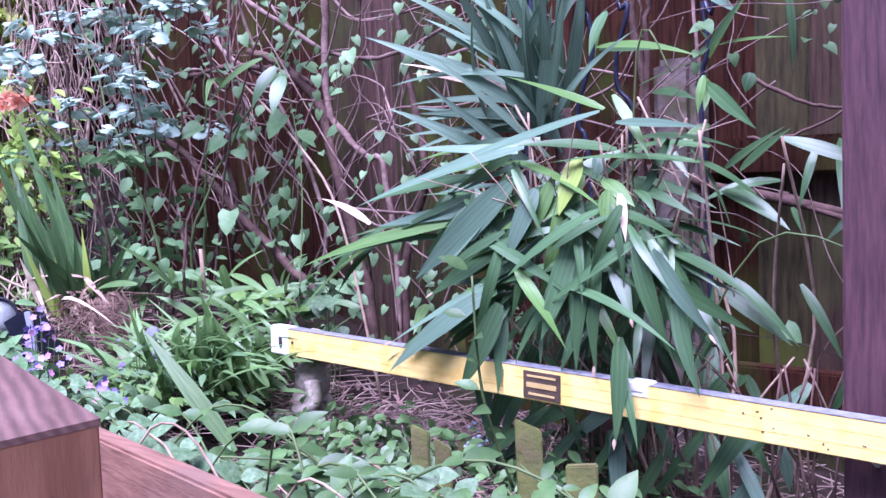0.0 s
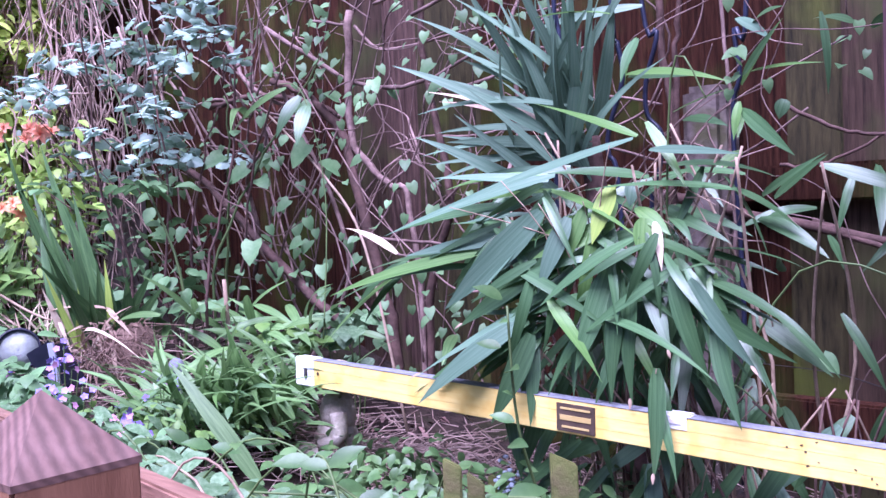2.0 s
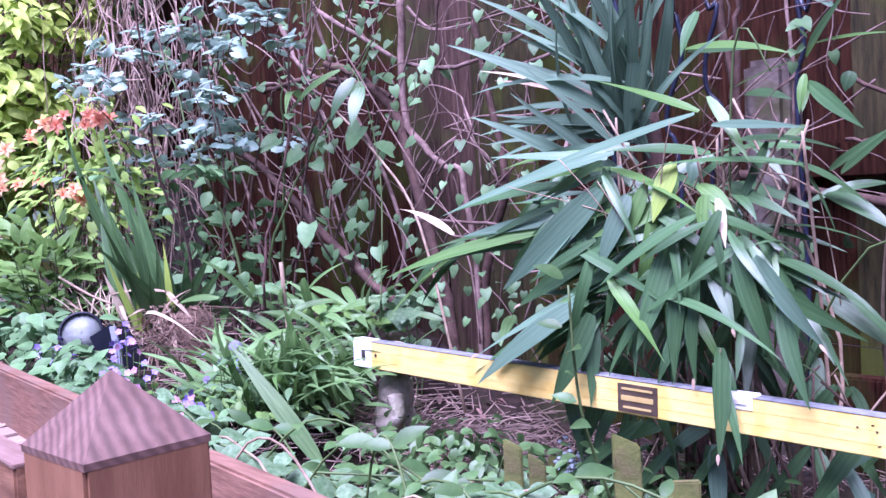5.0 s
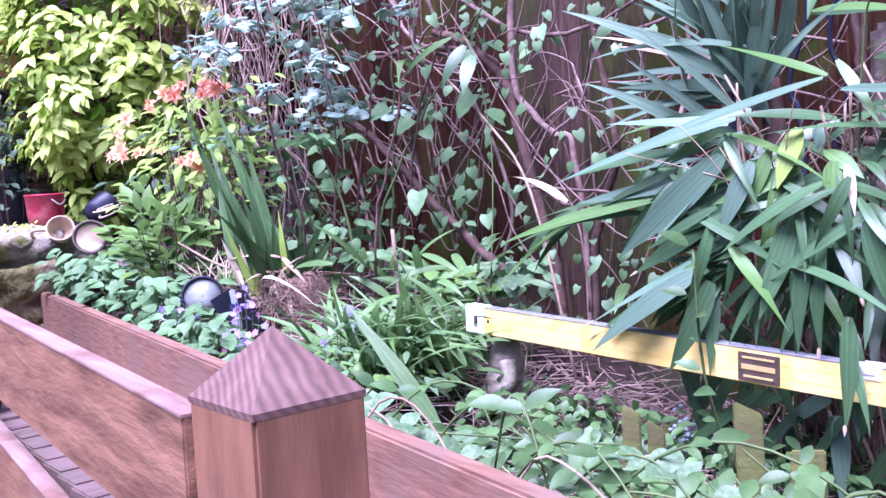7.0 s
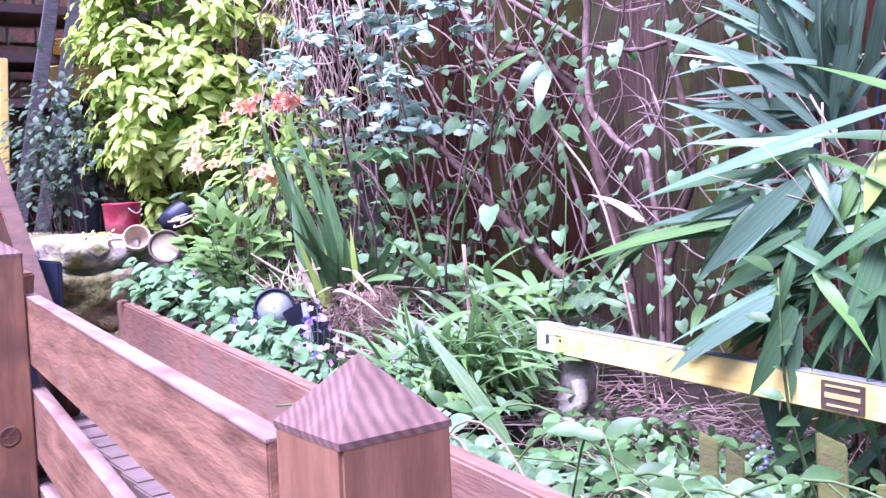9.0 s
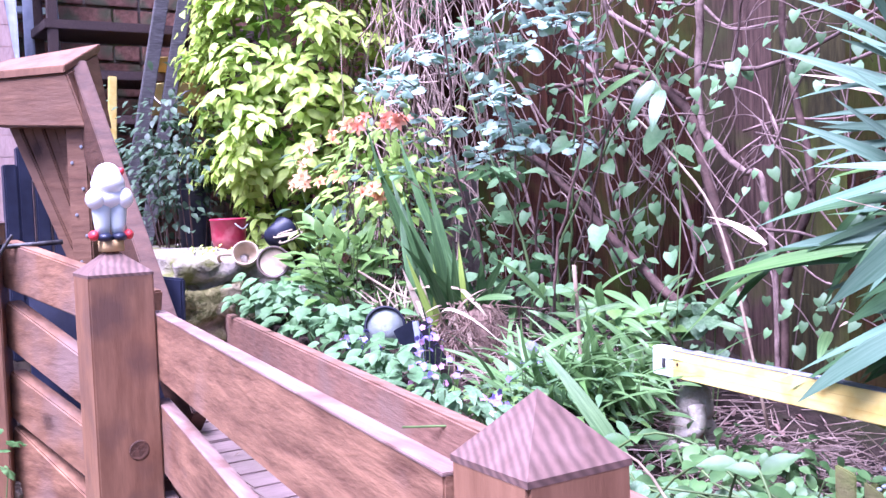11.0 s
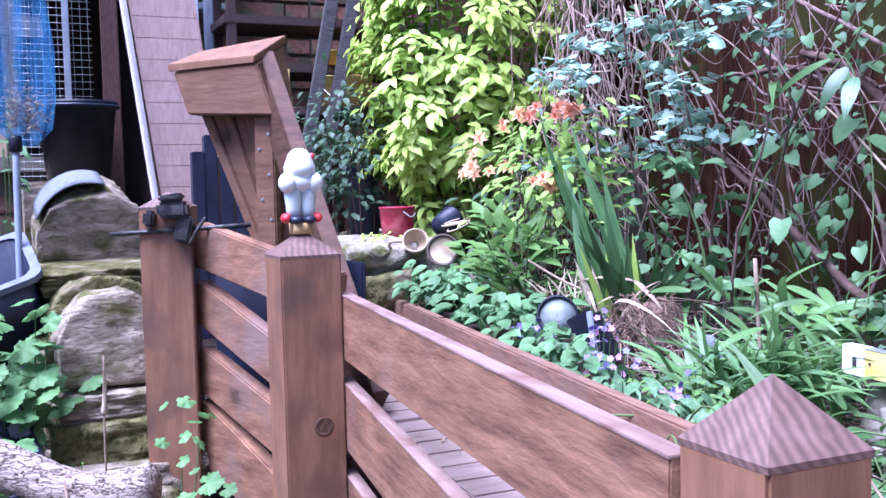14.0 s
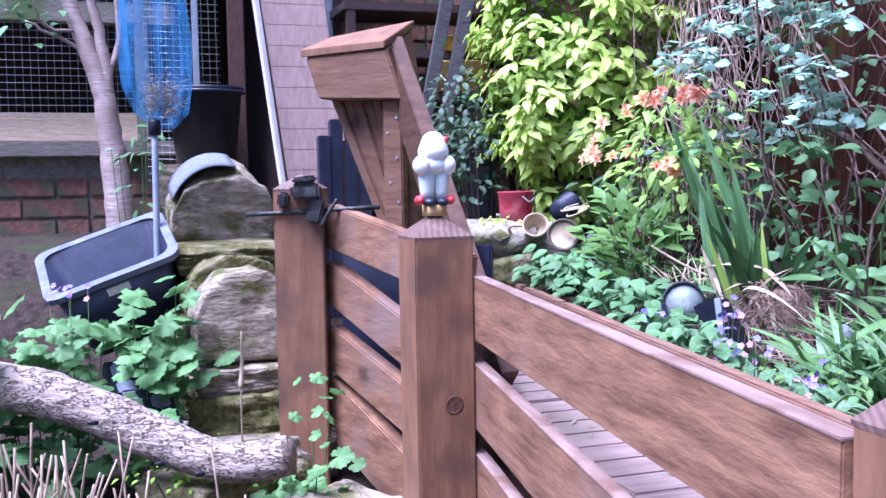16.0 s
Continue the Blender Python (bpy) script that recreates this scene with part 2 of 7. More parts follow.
M_yuc = mat("sword_leaf", (0.075, 0.15, 0.092), (0.18, 0.28, 0.19), 8, 0.55, 0.1, (1, 30, 1), rnd=0.4, spec=0.25, leaf=0.3)
M_lime = mat("lime_leaf", (0.4, 0.57, 0.065), (0.7, 0.81, 0.23), 25, 0.5, 0.1, rnd=0.3, spec=0.35, leaf=0.35)
# darker copy of lime_leaf with shade in its colour, reused on the moss
M_limed = mat("shaded_lime_leaf", (0.17, 0.34, 0.03), (0.36, 0.55, 0.08), 25, 0.5, 0.1, rnd=0.3, spec=0.25, leaf=0.35)
M_iris = mat("iris_leaf", (0.025, 0.068, 0.022), (0.085, 0.165, 0.055), 7, 0.5, 0.1, (1.5, 30, 1), rnd=0.4, spec=0.25, leaf=0.2)
M_blue = mat("blue_green_leaf", (0.165, 0.285, 0.21), (0.37, 0.49, 0.4), 20, 0.5, 0.1, rnd=0.5, spec=0.4, leaf=0.25)
M_vine = mat("climber_leaf", (0.07, 0.165, 0.06), (0.185, 0.31, 0.14), 20, 0.5, 0.1, rnd=0.5, spec=0.3, leaf=0.3)
M_herb = mat("fresh_leaf", (0.07, 0.155, 0.032), (0.17, 0.28, 0.075), 22, 0.5, 0.12, rnd=0.4, spec=0.3, leaf=0.3)
M_grass = mat("arching_grass", (0.055, 0.13, 0.035), (0.16, 0.275, 0.095), 12, 0.45, 0.1, (1, 20, 1), rnd=0.5, spec=0.35, leaf=0.3)
M_spot = mat("spotted_leaf", (0.04, 0.11, 0.035), (0.17, 0.26, 0.14), 110, 0.5, 0.1, rnd=0.3, spec=0.25, leaf=0.2)
M_peri = mat("glossy_trailing_leaf", (0.03, 0.08, 0.022), (0.1, 0.18, 0.06), 18, 0.44, 0.1, rnd=0.6, spec=0.35, leaf=0.2)
M_dkgr = mat("dark_evergreen_leaf", (0.03, 0.066, 0.034), (0.085, 0.14, 0.07), 20, 0.5, 0.1, rnd=0.4, spec=0.35, leaf=0.2)
M_ger = mat("lobed_leaf", (0.065, 0.165, 0.048), (0.175, 0.31, 0.115), 20, 0.55, 0.12, rnd=0.35, spec=0.3, leaf=0.3)
M_stem = mat("woody_climber", (0.08, 0.05, 0.042), (0.29, 0.2, 0.175), 30, 0.85, 0.4, rnd=0.5, spec=0.2)
M_trunk = mat("dark_woody_stem", (0.055, 0.034, 0.028), (0.15, 0.09, 0.075), 30, 0.85, 0.6, rnd=0.2, spec=0.2)
M_gstem = mat("green_stem", (0.045, 0.08, 0.022), (0.1, 0.15, 0.045), 20, 0.6, 0.1, rnd=0.25)
M_orange = mat("orange_petal", (0.82, 0.34, 0.17), (0.88, 0.47, 0.29), 20, 0.6, 0.0, rnd=0.15, spec=0.2, leaf=0.35)
M_coral = mat("coral_petal", (0.86, 0.33, 0.2), (0.9, 0.46, 0.33), 20, 0.6, 0.0, rnd=0.1, spec=0.2, leaf=0.35)
M_peach = mat("peach_petal", (0.84, 0.46, 0.24), (0.88, 0.6, 0.38), 20, 0.6, 0.0, rnd=0.1, spec=0.2, leaf=0.35)
M_azl = mat("azalea_leaf", (0.17, 0.3, 0.045), (0.36, 0.5, 0.12), 20, 0.5, 0.1, rnd=0.35, spec=0.3, leaf=0.3)
M_purple = mat("violet_petal", (0.15, 0.11, 0.36), (0.28, 0.22, 0.5), 30, 0.6, 0.0, rnd=0.3, leaf=0.2)
M_pink = mat("pink_petal", (0.38, 0.17, 0.29), (0.5, 0.28, 0.4), 30, 0.6, 0.0, rnd=0.2, leaf=0.2)
M_yel = mat("yellow_enamel", (0.78, 0.57, 0.16), (0.83, 0.66, 0.24), 6, 0.34, 0.05, (3, 1, 30), c3=(0.76, 0.52, 0.13), spot=30, rnd=0)
M_alu = mat("bare_aluminium", (0.5, 0.5, 0.52), (0.66, 0.66, 0.68), 30, 0.35, 0.1, metal=0.8, rnd=0)
M_blk = mat("black_plastic", (0.004, 0.005, 0.011), (0.012, 0.013, 0.024), 30, 0.45, 0.1, rnd=0.2, spec=0.25)
M_navy = mat("navy_plastic", (0.014, 0.016, 0.034), (0.028, 0.032, 0.06), 20, 0.42, 0.1, rnd=0.15)
M_rim = mat("scuffed_plastic_rim", (0.07, 0.075, 0.12), (0.15, 0.16, 0.22), 30, 0.5, 0.2)
M_gold = mat("gold_print", (0.42, 0.3, 0.1), (0.52, 0.4, 0.17), 30, 0.5, 0.0)
M_brown = mat("dark_label", (0.05, 0.035, 0.025), (0.09, 0.06, 0.045), 40, 0.5, 0.0)
M_vial = mat("clear_vial", (0.55, 0.5, 0.55), (0.75, 0.72, 0.76), 60, 0.12, 0.0, rnd=0)
M_white = mat("white_glaze", (0.72, 0.73, 0.72), (0.82, 0.83, 0.82), 20, 0.3, 0.05, rnd=0)
M_cyan = mat("pale_grey_glaze", (0.52, 0.58, 0.56), (0.62, 0.68, 0.66), 20, 0.35, 0.05, rnd=0)
M_red = mat("red_glaze", (0.55, 0.03, 0.04), (0.65, 0.06, 0.06), 20, 0.35, 0.05, rnd=0)
M_ochre = mat("pale_wood_block", (0.5, 0.32, 0.12), (0.62, 0.42, 0.2), 20, 0.6, 0.1, (1, 1, 8), rnd=0)
M_pale_st = mat("pale_cast_stone", (0.28, 0.24, 0.19), (0.52, 0.47, 0.39), 50, 0.95, 0.8, c3=(0.2, 0.21, 0.11), spot=16, spec=0.15)
M_iron = mat("black_iron", (0.012, 0.011, 0.012), (0.06, 0.055, 0.055), 40, 0.45, 0.3, c3=(0.09, 0.085, 0.085), spot=50, metal=0.3, rnd=0)
M_slate = mat("mossy_slate", (0.06, 0.075, 0.014), (0.13, 0.14, 0.035), 40, 0.85, 0.4, c3=(0.09, 0.075, 0.03), spot=20)
M_stone = mat("sandstone", (0.2, 0.155, 0.11), (0.52, 0.43, 0.33), 30, 0.95, 1.0, (1, 1, 2.2), c3=(0.13, 0.125, 0.045), spot=14, rnd=0.2, spec=0.15, dist=0.03)
M_moss = mat("mossy_stone", (0.06, 0.065, 0.015), (0.25, 0.22, 0.1), 50, 0.95, 1.0, c3=(0.36, 0.29, 0.2), spot=11, rnd=0.2, spec=0.1, dist=0.03)
M_ledge = mat("lichened_ledge", (0.19, 0.16, 0.125), (0.44, 0.385, 0.32), 30, 0.95, 1.0, c3=(0.17, 0.17, 0.06), spot=11, spec=0.15, dist=0.02)
M_brick = mat("red_brick", (0.11, 0.05, 0.036), (0.26, 0.125, 0.09), 30, 0.9, 0.6, c3=(0.1, 0.1, 0.055), spot=9, rnd=0.3)
M_mort = mat("mortar", (0.13, 0.11, 0.09), (0.26, 0.225, 0.19), 60, 0.95, 0.4, c3=(0.1, 0.11, 0.045), spot=6, rnd=0)
M_bark = mat("cracked_bark", (0.27, 0.205, 0.165), (0.47, 0.385, 0.33), 5, 0.95, 0.7, (0.3, 0.06, 0.06), c3=(0.36, 0.29, 0.25), spot=22, rnd=0, spec=0.15, dist=0.03)
M_cherry = mat("banded_silver_bark", (0.17, 0.11, 0.095), (0.46, 0.36, 0.33), 12, 0.6, 0.4, (2, 2, 22), c3=(0.3, 0.21, 0.18), spot=8, rnd=0)
M_net = mat("blue_netting", (0.045, 0.2, 0.46), (0.1, 0.34, 0.64), 60, 0.5, 0.2, rnd=0)
M_wire = mat("galvanised_wire", (0.4, 0.4, 0.4), (0.6, 0.6, 0.6), 60, 0.5, 0.0, metal=0.6)
M_steel = mat("worn_steel", (0.06, 0.055, 0.055), (0.22, 0.2, 0.2), 40, 0.4, 0.3, metal=0.7)
M_pink_b = mat("pale_pink_board", (0.46, 0.3, 0.265), (0.62, 0.43, 0.385), 14, 0.8, 0.3, (8, 8, 2), rnd=0)
M_cut = mat("pale_cut_edge", (0.58, 0.52, 0.5), (0.72, 0.66, 0.63), 20, 0.8, 0.1)
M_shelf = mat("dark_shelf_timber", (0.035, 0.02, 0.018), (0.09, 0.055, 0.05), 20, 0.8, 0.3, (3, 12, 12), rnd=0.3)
M_oldw = mat("grey_weathered_board", (0.12, 0.1, 0.085), (0.27, 0.235, 0.2), 12, 0.85, 0.4, (3, 2, 12), c3=(0.1, 0.13, 0.05), spot=5)
M_redpot = mat("oxblood_glaze", (0.22, 0.012, 0.03), (0.34, 0.03, 0.06), 25, 0.3, 0.1, c3=(0.4, 0.1, 0.12), spot=20)
M_cream = mat("cream_glaze", (0.3, 0.22, 0.14), (0.46, 0.36, 0.25), 20, 0.4, 0.1)
M_grey = mat("grey_plastic_pipe", (0.2, 0.22, 0.28), (0.3, 0.32, 0.38), 20, 0.45, 0.05)
M_felt = mat("grey_felt", (0.1, 0.105, 0.12), (0.19, 0.2, 0.225), 80, 0.9, 0.4)
M_pewter = mat("dull_grey_metal", (0.13, 0.15, 0.14), (0.24, 0.27, 0.25), 40, 0.65, 0.2, metal=0.3, rnd=0)
M_lite = mat("white_tag", (0.6, 0.6, 0.58), (0.72, 0.72, 0.7), 60, 0.6, 0.0)
M_cable = mat("black_cable", (0.012, 0.014, 0.03), (0.03, 0.035, 0.07), 60, 0.4, 0.0)



def knots(m, stretch, scale=7.0):
    """Small dark knots and the paler ring round them."""
    nt = m.node_tree
    nd, ln = nt.nodes, nt.links
    b = nd["Principled BSDF"]
    tc, mp, vo, nz = nd.new("ShaderNodeTexCoord"), nd.new("ShaderNodeMapping"), nd.new("ShaderNodeTexVoronoi"), nd.new("ShaderNodeTexNoise")
    mp.inputs["Scale"].default_value = stretch
    vo.inputs["Scale"].default_value = scale
    nz.inputs["Scale"].default_value, nz.inputs["Detail"].default_value = 60, 3
    ad = nd.new("ShaderNodeMixRGB")
    ad.blend_type = "ADD"
    ad.inputs["Fac"].default_value = 0.012
    rp = nd.new("ShaderNodeValToRGB")
    rp.color_ramp.elements[0].position, rp.color_ramp.elements[1].position = 0.07, 0.25
    rp.color_ramp.elements[0].color, rp.color_ramp.elements[1].color = (0.35, 0.3, 0.28, 1), (1, 1, 1, 1)
    e = rp.color_ramp.elements.new(0.15)
    e.color = (0.85, 0.82, 0.8, 1)
    mx = nd.new("ShaderNodeMix")
    mx.data_type, mx.blend_type = "RGBA", "MULTIPLY"
    mx.inputs["Factor"].default_value = 1.0
    ln.new(tc.outputs["Object"], mp.inputs["Vector"])
    ln.new(mp.outputs[0], ad.inputs["Color1"])
    ln.new(nz.outputs["Color"], ad.inputs["Color2"])
    ln.new(ad.outputs[0], vo.inputs["Vector"])
    ln.new(vo.outputs["Distance"], rp.inputs["Fac"])
    ln.new(b.inputs["Base Color"].links[0].from_socket, mx.inputs["A"])
    ln.new(rp.outputs["Color"], mx.inputs["B"])
    ln.new(mx.outputs["Result"], b.inputs["Base Color"])


knots(M_rail, (0.7, 1, 1))
knots(M_post, (1, 1, 0.7), 8)
knots(M_beam, (1, 1, 0.7), 9)

# end-grain stripes of the pyramid caps
M_cap = mat("striped_cap_timber", (0.125, 0.068, 0.053), (0.195, 0.115, 0.095), 10, 0.6, 0.12, (5, 5, 2), rnd=0.08)
_nt = M_cap.node_tree
_b = _nt.nodes["Principled BSDF"]
_w = _nt.nodes.new("ShaderNodeTexWave")
_w.inputs["Scale"].default_value, _w.inputs["Distortion"].default_value, _w.inputs["Detail"].default_value = 62, 2.6, 2
_w.bands_direction = "DIAGONAL"
_tc = _nt.nodes.new("ShaderNodeTexCoord")
_nt.links.new(_tc.outputs["Object"], _w.inputs["Vector"])
_mx = _nt.nodes.new("ShaderNodeMix")
_mx.data_type, _mx.blend_type = "RGBA", "MULTIPLY"
_mx.inputs["Factor"].default_value = 0.4
_nt.links.new(_b.inputs["Base Color"].links[0].from_socket, _mx.inputs["A"])
_nt.links.new(_w.outputs["Color"], _mx.inputs["B"])
_nt.links.new(_mx.outputs["Result"], _b.inputs["Base Color"])

# deep cracks of the log's bark
_nt = M_bark.node_tree
_b = _nt.nodes["Principled BSDF"]
_tc = _nt.nodes.new("ShaderNodeTexCoord")
_mp = _nt.nodes.new("ShaderNodeMapping")
_mp.vector_type = "TEXTURE"
_mp.inputs["Rotation"].default_value = (0, 0, radians(56))
_mp.inputs["Scale"].default_value = (3.0, 0.75, 0.75)
_vo = _nt.nodes.new("ShaderNodeTexVoronoi")
_vo.feature = "DISTANCE_TO_EDGE"
_vo.inputs["Scale"].default_value = 36
_nz = _nt.nodes.new("ShaderNodeTexNoise")
_nz.inputs["Scale"].default_value = 30
_ad = _nt.nodes.new("ShaderNodeMixRGB")
_ad.blend_type = "ADD"
_ad.inputs["Fac"].default_value = 0.06
_nt.links.new(_tc.outputs["Object"], _mp.inputs["Vector"])
_nt.links.new(_mp.outputs[0], _ad.inputs["Color1"])
_nt.links.new(_nz.outputs["Color"], _ad.inputs["Color2"])
_nt.links.new(_ad.outputs[0], _vo.inputs["Vector"])
cracks = _nt.nodes.new("ShaderNodeValToRGB")
cracks.color_ramp.elements[0].position, cracks.color_ramp.elements[1].position = 0.0, 0.07
cracks.color_ramp.elements[0].color = (0.42, 0.37, 0.34, 1)
_nt.links.new(_vo.outputs["Distance"], cracks.inputs["Fac"])
_mx = _nt.nodes.new("ShaderNodeMix")
_mx.data_type, _mx.blend_type = "RGBA", "MULTIPLY"
_mx.inputs["Factor"].default_value = 1.0
_nt.links.new(_b.inputs["Base Color"].links[0].from_socket, _mx.inputs["A"])
_nt.links.new(cracks.outputs["Color"], _mx.inputs["B"])
_nt.links.new(_mx.outputs["Result"], _b.inputs["Base Color"])
_bp = _nt.nodes.new("ShaderNodeBump")
_bp.inputs["Strength"].default_value, _bp.inputs["Distance"].default_value = 1.0, 0.012
_nt.links.new(cracks.outputs["Color"], _bp.inputs["Height"])
_nt.links.new(_b.inputs["Normal"].links[0].from_socket, _bp.inputs["Normal"])
_nt.links.new(_bp.outputs[0], _b.inputs["Normal"])
for _n in _nt.nodes:
    if _n.type == "MAPPING" and _n != _mp:
        _n.vector_type = "TEXTURE"
        _n.inputs["Rotation"].default_value = (0, 0, radians(56))

# ---- ground, fence, walls ----
def ground_z(x, y):
    """Height of the ground: lower garden before the railing, raised bed behind the walkway, a bank towards the house."""
    low = 0.5 + 0.42 * soft(-0.6, -1.7, x)
    bed = 0.57 + 0.09 * soft(0.5, 0.15, x) + 0.13 * soft(0.25, -0.35, x) + 0.04 * soft(-0.4, -0.9, x)
    side = 0.44 - 0.148 * x
    z = low + (bed - low) * soft(side - 0.06, side, y)
    return z + 0.012 * noise.noise((x * 6, y * 6, 0)) + 0.006 * noise.noise((x * 22, y * 22, 3))


def ground():
    xs = [-60, -20, -8, -4.5] + [-3.6 + 0.05 * i for i in range(117)] + [3, 5, 9, 20, 60]
    ys = [-60, -20, -8, -4, -2.5] + [-1.6 + 0.05 * i for i in range(67)] + [2.5, 4, 9, 20, 60]
    s = Soup()
    v = [(x, y, ground_z(x, y)) for y in ys for x in xs]
    n = len(xs)
    f = [(j * n + i, j * n + i + 1, (j + 1) * n + i + 1, (j + 1) * n + i) for j in range(len(ys) - 1) for i in range(n - 1)]
    ob = s.add((v, f)).out("ground", M_soil)
    return tagged(ob, "dark crumbly garden soil with leaf litter", "ground", kind="structure")


ground()
FY = 1.4
rng = random.Random(11)
fence = empty("fence", "tall dark brown feather-edge timber fence, green-stained", "fence", (0, FY, 0), kind="structure")
x = -3.3
while x < 3.2:
    w = rng.uniform(0.088, 0.1)
    grey = 0.9 < x + w / 2 < 1.07 or -0.12 < x + w / 2 < 0.06
    b = box(w + 0.014, 0.014, 1.95, Matrix.Translation((x + w / 2, -0.008, 0.5)) @ pose(0, 0, 0, 0, rng.uniform(-0.4, 0.4), 6), 0.002)
    part("board", b, M_fpink if -0.035 < x + w / 2 < 0.06 else M_fmoss if 0.88 < x + w / 2 < 0.98 or 0.12 < x + w / 2 < 0.24 else M_fgrey if grey else M_fence, fence)
    x += w
for x, w, z in ((2.02, 2.36, 1.06), (2.02, 2.36, 0.68), (0, 6.4, 2.1)):
    part("rail", box(w, 0.035, 0.06, Matrix.Translation((x, -0.04, z)), 0.004), M_fence, fence)
part("concrete_post", box(0.078, 0.07, 0.76, Matrix.Translation((0.795, -0.06, 0.5)), 0.012), M_conc, fence, "grey concrete fence post")
part("concrete_post", box(0.1, 0.09, 0.66, Matrix.Translation((-1.05, -0.06, 0.5)), 0.008), M_conc, fence, "grey concrete fence post")

# the right-hand stained post that carries the level's end
pr = empty("stained_post", "purple-brown stained square timber post beside the fence", "post", (1.2605, 0.955, 0))
part("shaft", box(0.1, 0.1, 1.7, Matrix.Translation((0, 0, 0.45)), 0.004), mat("purple_stain", (0.036, 0.015, 0.02), (0.085, 0.037, 0.044), 9, 0.6, 0.3, (18, 18, 1.6)), pr)
part("screw", box(0.012, 0.01, 0.012, Matrix.Translation((-0.01, -0.055, 0.735)), 0.003), M_alu, pr)


def brick_wall(name, x, y0, y1, z0, z1, label):
    """A wall of single bricks facing +x."""
    wall = empty(name, label, "wall", (x, y0, z0), kind="structure")
    part("mortar", box(0.2, y1 - y0, z1 - z0, Matrix.Translation((-0.108, (y1 - y0) / 2, 0))), M_mort, wall)
    protos = []
    for ln in (0.215, 0.1025):
        b = box(0.03, ln, 0.065, None, 0.004)
        me = bpy.data.meshes.new("brick")
        b.to_mesh(me)
        b.free()
        me.materials.append(M_brick)
        protos.append((me, ln))
    r = random.Random(5)
    row = 0
    z = 0.0
    while z + 0.065 <= z1 - z0:
        y = 0.0
        k = row % 2
        while y < y1 - y0 - 0.1:
            me, ln = protos[k % 2]
            if y + ln <= y1 - y0:
                ob = new("brick", me)
                ob.parent = wall
                ob.location = (r.uniform(-0.014, -0.009), y + ln / 2, z)
            y += ln + 0.01
            k += 1
        z += 0.075
        row += 1
    return wall


# ---- the house end: brick wall, wire run, shelf ----
brick_wall("wall_house", -2.8, 0.235, 2.4, 0.8, 2.6, "dark red brick house wall with pale mortar")
brick_wall("wall_low", -2.36, -2.2, -0.1, 0.75, 1.19, "low weathered red brick wall under the wire run")

run = empty("wire_run", "old timber-framed run with square wire mesh over a dark inside", "aviary", (-2.34, 0, 0))
for y0, y1, z0, z1, m in ((-2.2, -0.2, 1.19, 1.245, M_oldw), (-2.2, -0.2, 1.66, 1.73, M_oldw), (-2.2, -0.2, 2.3, 2.4, M_oldw)):
    part("rail", box(0.06, y1 - y0, z1 - z0, Matrix.Translation((0, (y0 + y1) / 2, z0)), 0.004), m, run)
for y, z0 in ((-2.15, 1.245), (-1.2, 1.245), (-0.32, 1.245)):
    part("upright", box(0.05, 0.05, 2.3 - z0, Matrix.Translation((0.004, y, z0)), 0.004), M_oldw, run)
part("kick_board", box(0.02, 1.85, 0.1, Matrix.Translation((-0.01, -1.25, 1.245)), 0.003), mat("pale_board", (0.42, 0.3, 0.2), (0.6, 0.46, 0.33), 10, 0.8, 0.3, (3, 2, 14)), run, "pale unpainted kick board")
s = Soup()
for i in range(74):
    y = -2.15 + 0.026 * i
    s.add(tube([(0.012, y, 1.34), (0.012, y, 2.3)], 0.0011, 0.0011, 4, 1))
for i in range(37):
    z = 1.345 + 0.026 * i
    s.add(tube([(0.014, -2.15, z), (0.014, -0.25, z)], 0.0011, 0.0011, 4, 1))
s.out("wire_mesh", M_wire, run, "square galvanised wire mesh")
# dark back, sides and unseen roof added to keep light out of the run
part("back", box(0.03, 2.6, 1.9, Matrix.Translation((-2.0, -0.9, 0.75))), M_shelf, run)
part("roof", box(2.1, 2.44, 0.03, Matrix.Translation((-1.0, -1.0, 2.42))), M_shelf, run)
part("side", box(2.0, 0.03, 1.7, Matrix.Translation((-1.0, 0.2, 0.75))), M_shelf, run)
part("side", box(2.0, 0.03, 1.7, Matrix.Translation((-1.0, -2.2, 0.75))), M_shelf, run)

dp = empty("door_post", "brown timber door post of the wire run", "post", (-2.09, -0.02, 0))
part("shaft", box(0.04, 0.055, 1.7, Matrix.Translation((0, 0.008, 0.72)), 0.004), M_dark, dp)
part("mesh_frame", box(0.03, 0.02, 1.2, Matrix.Translation((0.0, -0.13, 1.1)), 0.003), M_alu, dp)

s = Soup()
for i in range(11):
    s.add(tube([(0.0, -0.3 + 0.024 * i, 1.1), (0.0, -0.3 + 0.024 * i, 2.4)], 0.0011, 0.0011, 4, 1))
for i in range(54):
    s.add(tube([(0.002, -0.3, 1.1 + 0.024 * i), (0.002, -0.05, 1.1 + 0.024 * i)], 0.0011, 0.0011, 4, 1))
s.out("wire_mesh", M_wire, dp, "square galvanised wire mesh")

pipe = empty("drainpipe", "grey plastic drainpipe on the brick wall", "pipe", (-2.66, 0.36, 0))
Soup().add(turned([(0.034, 0.8), (0.034, 1.5), (0.04, 1.5), (0.04, 1.56), (0.034, 1.56), (0.034, 2.6)], 14)).out("pipe", M_grey, pipe)
Soup().add(turned([(0.026, 0.8), (0.026, 2.6)], 12), Matrix.Translation((0.03, 0.075, 0))).out("pipe", M_grey, pipe)

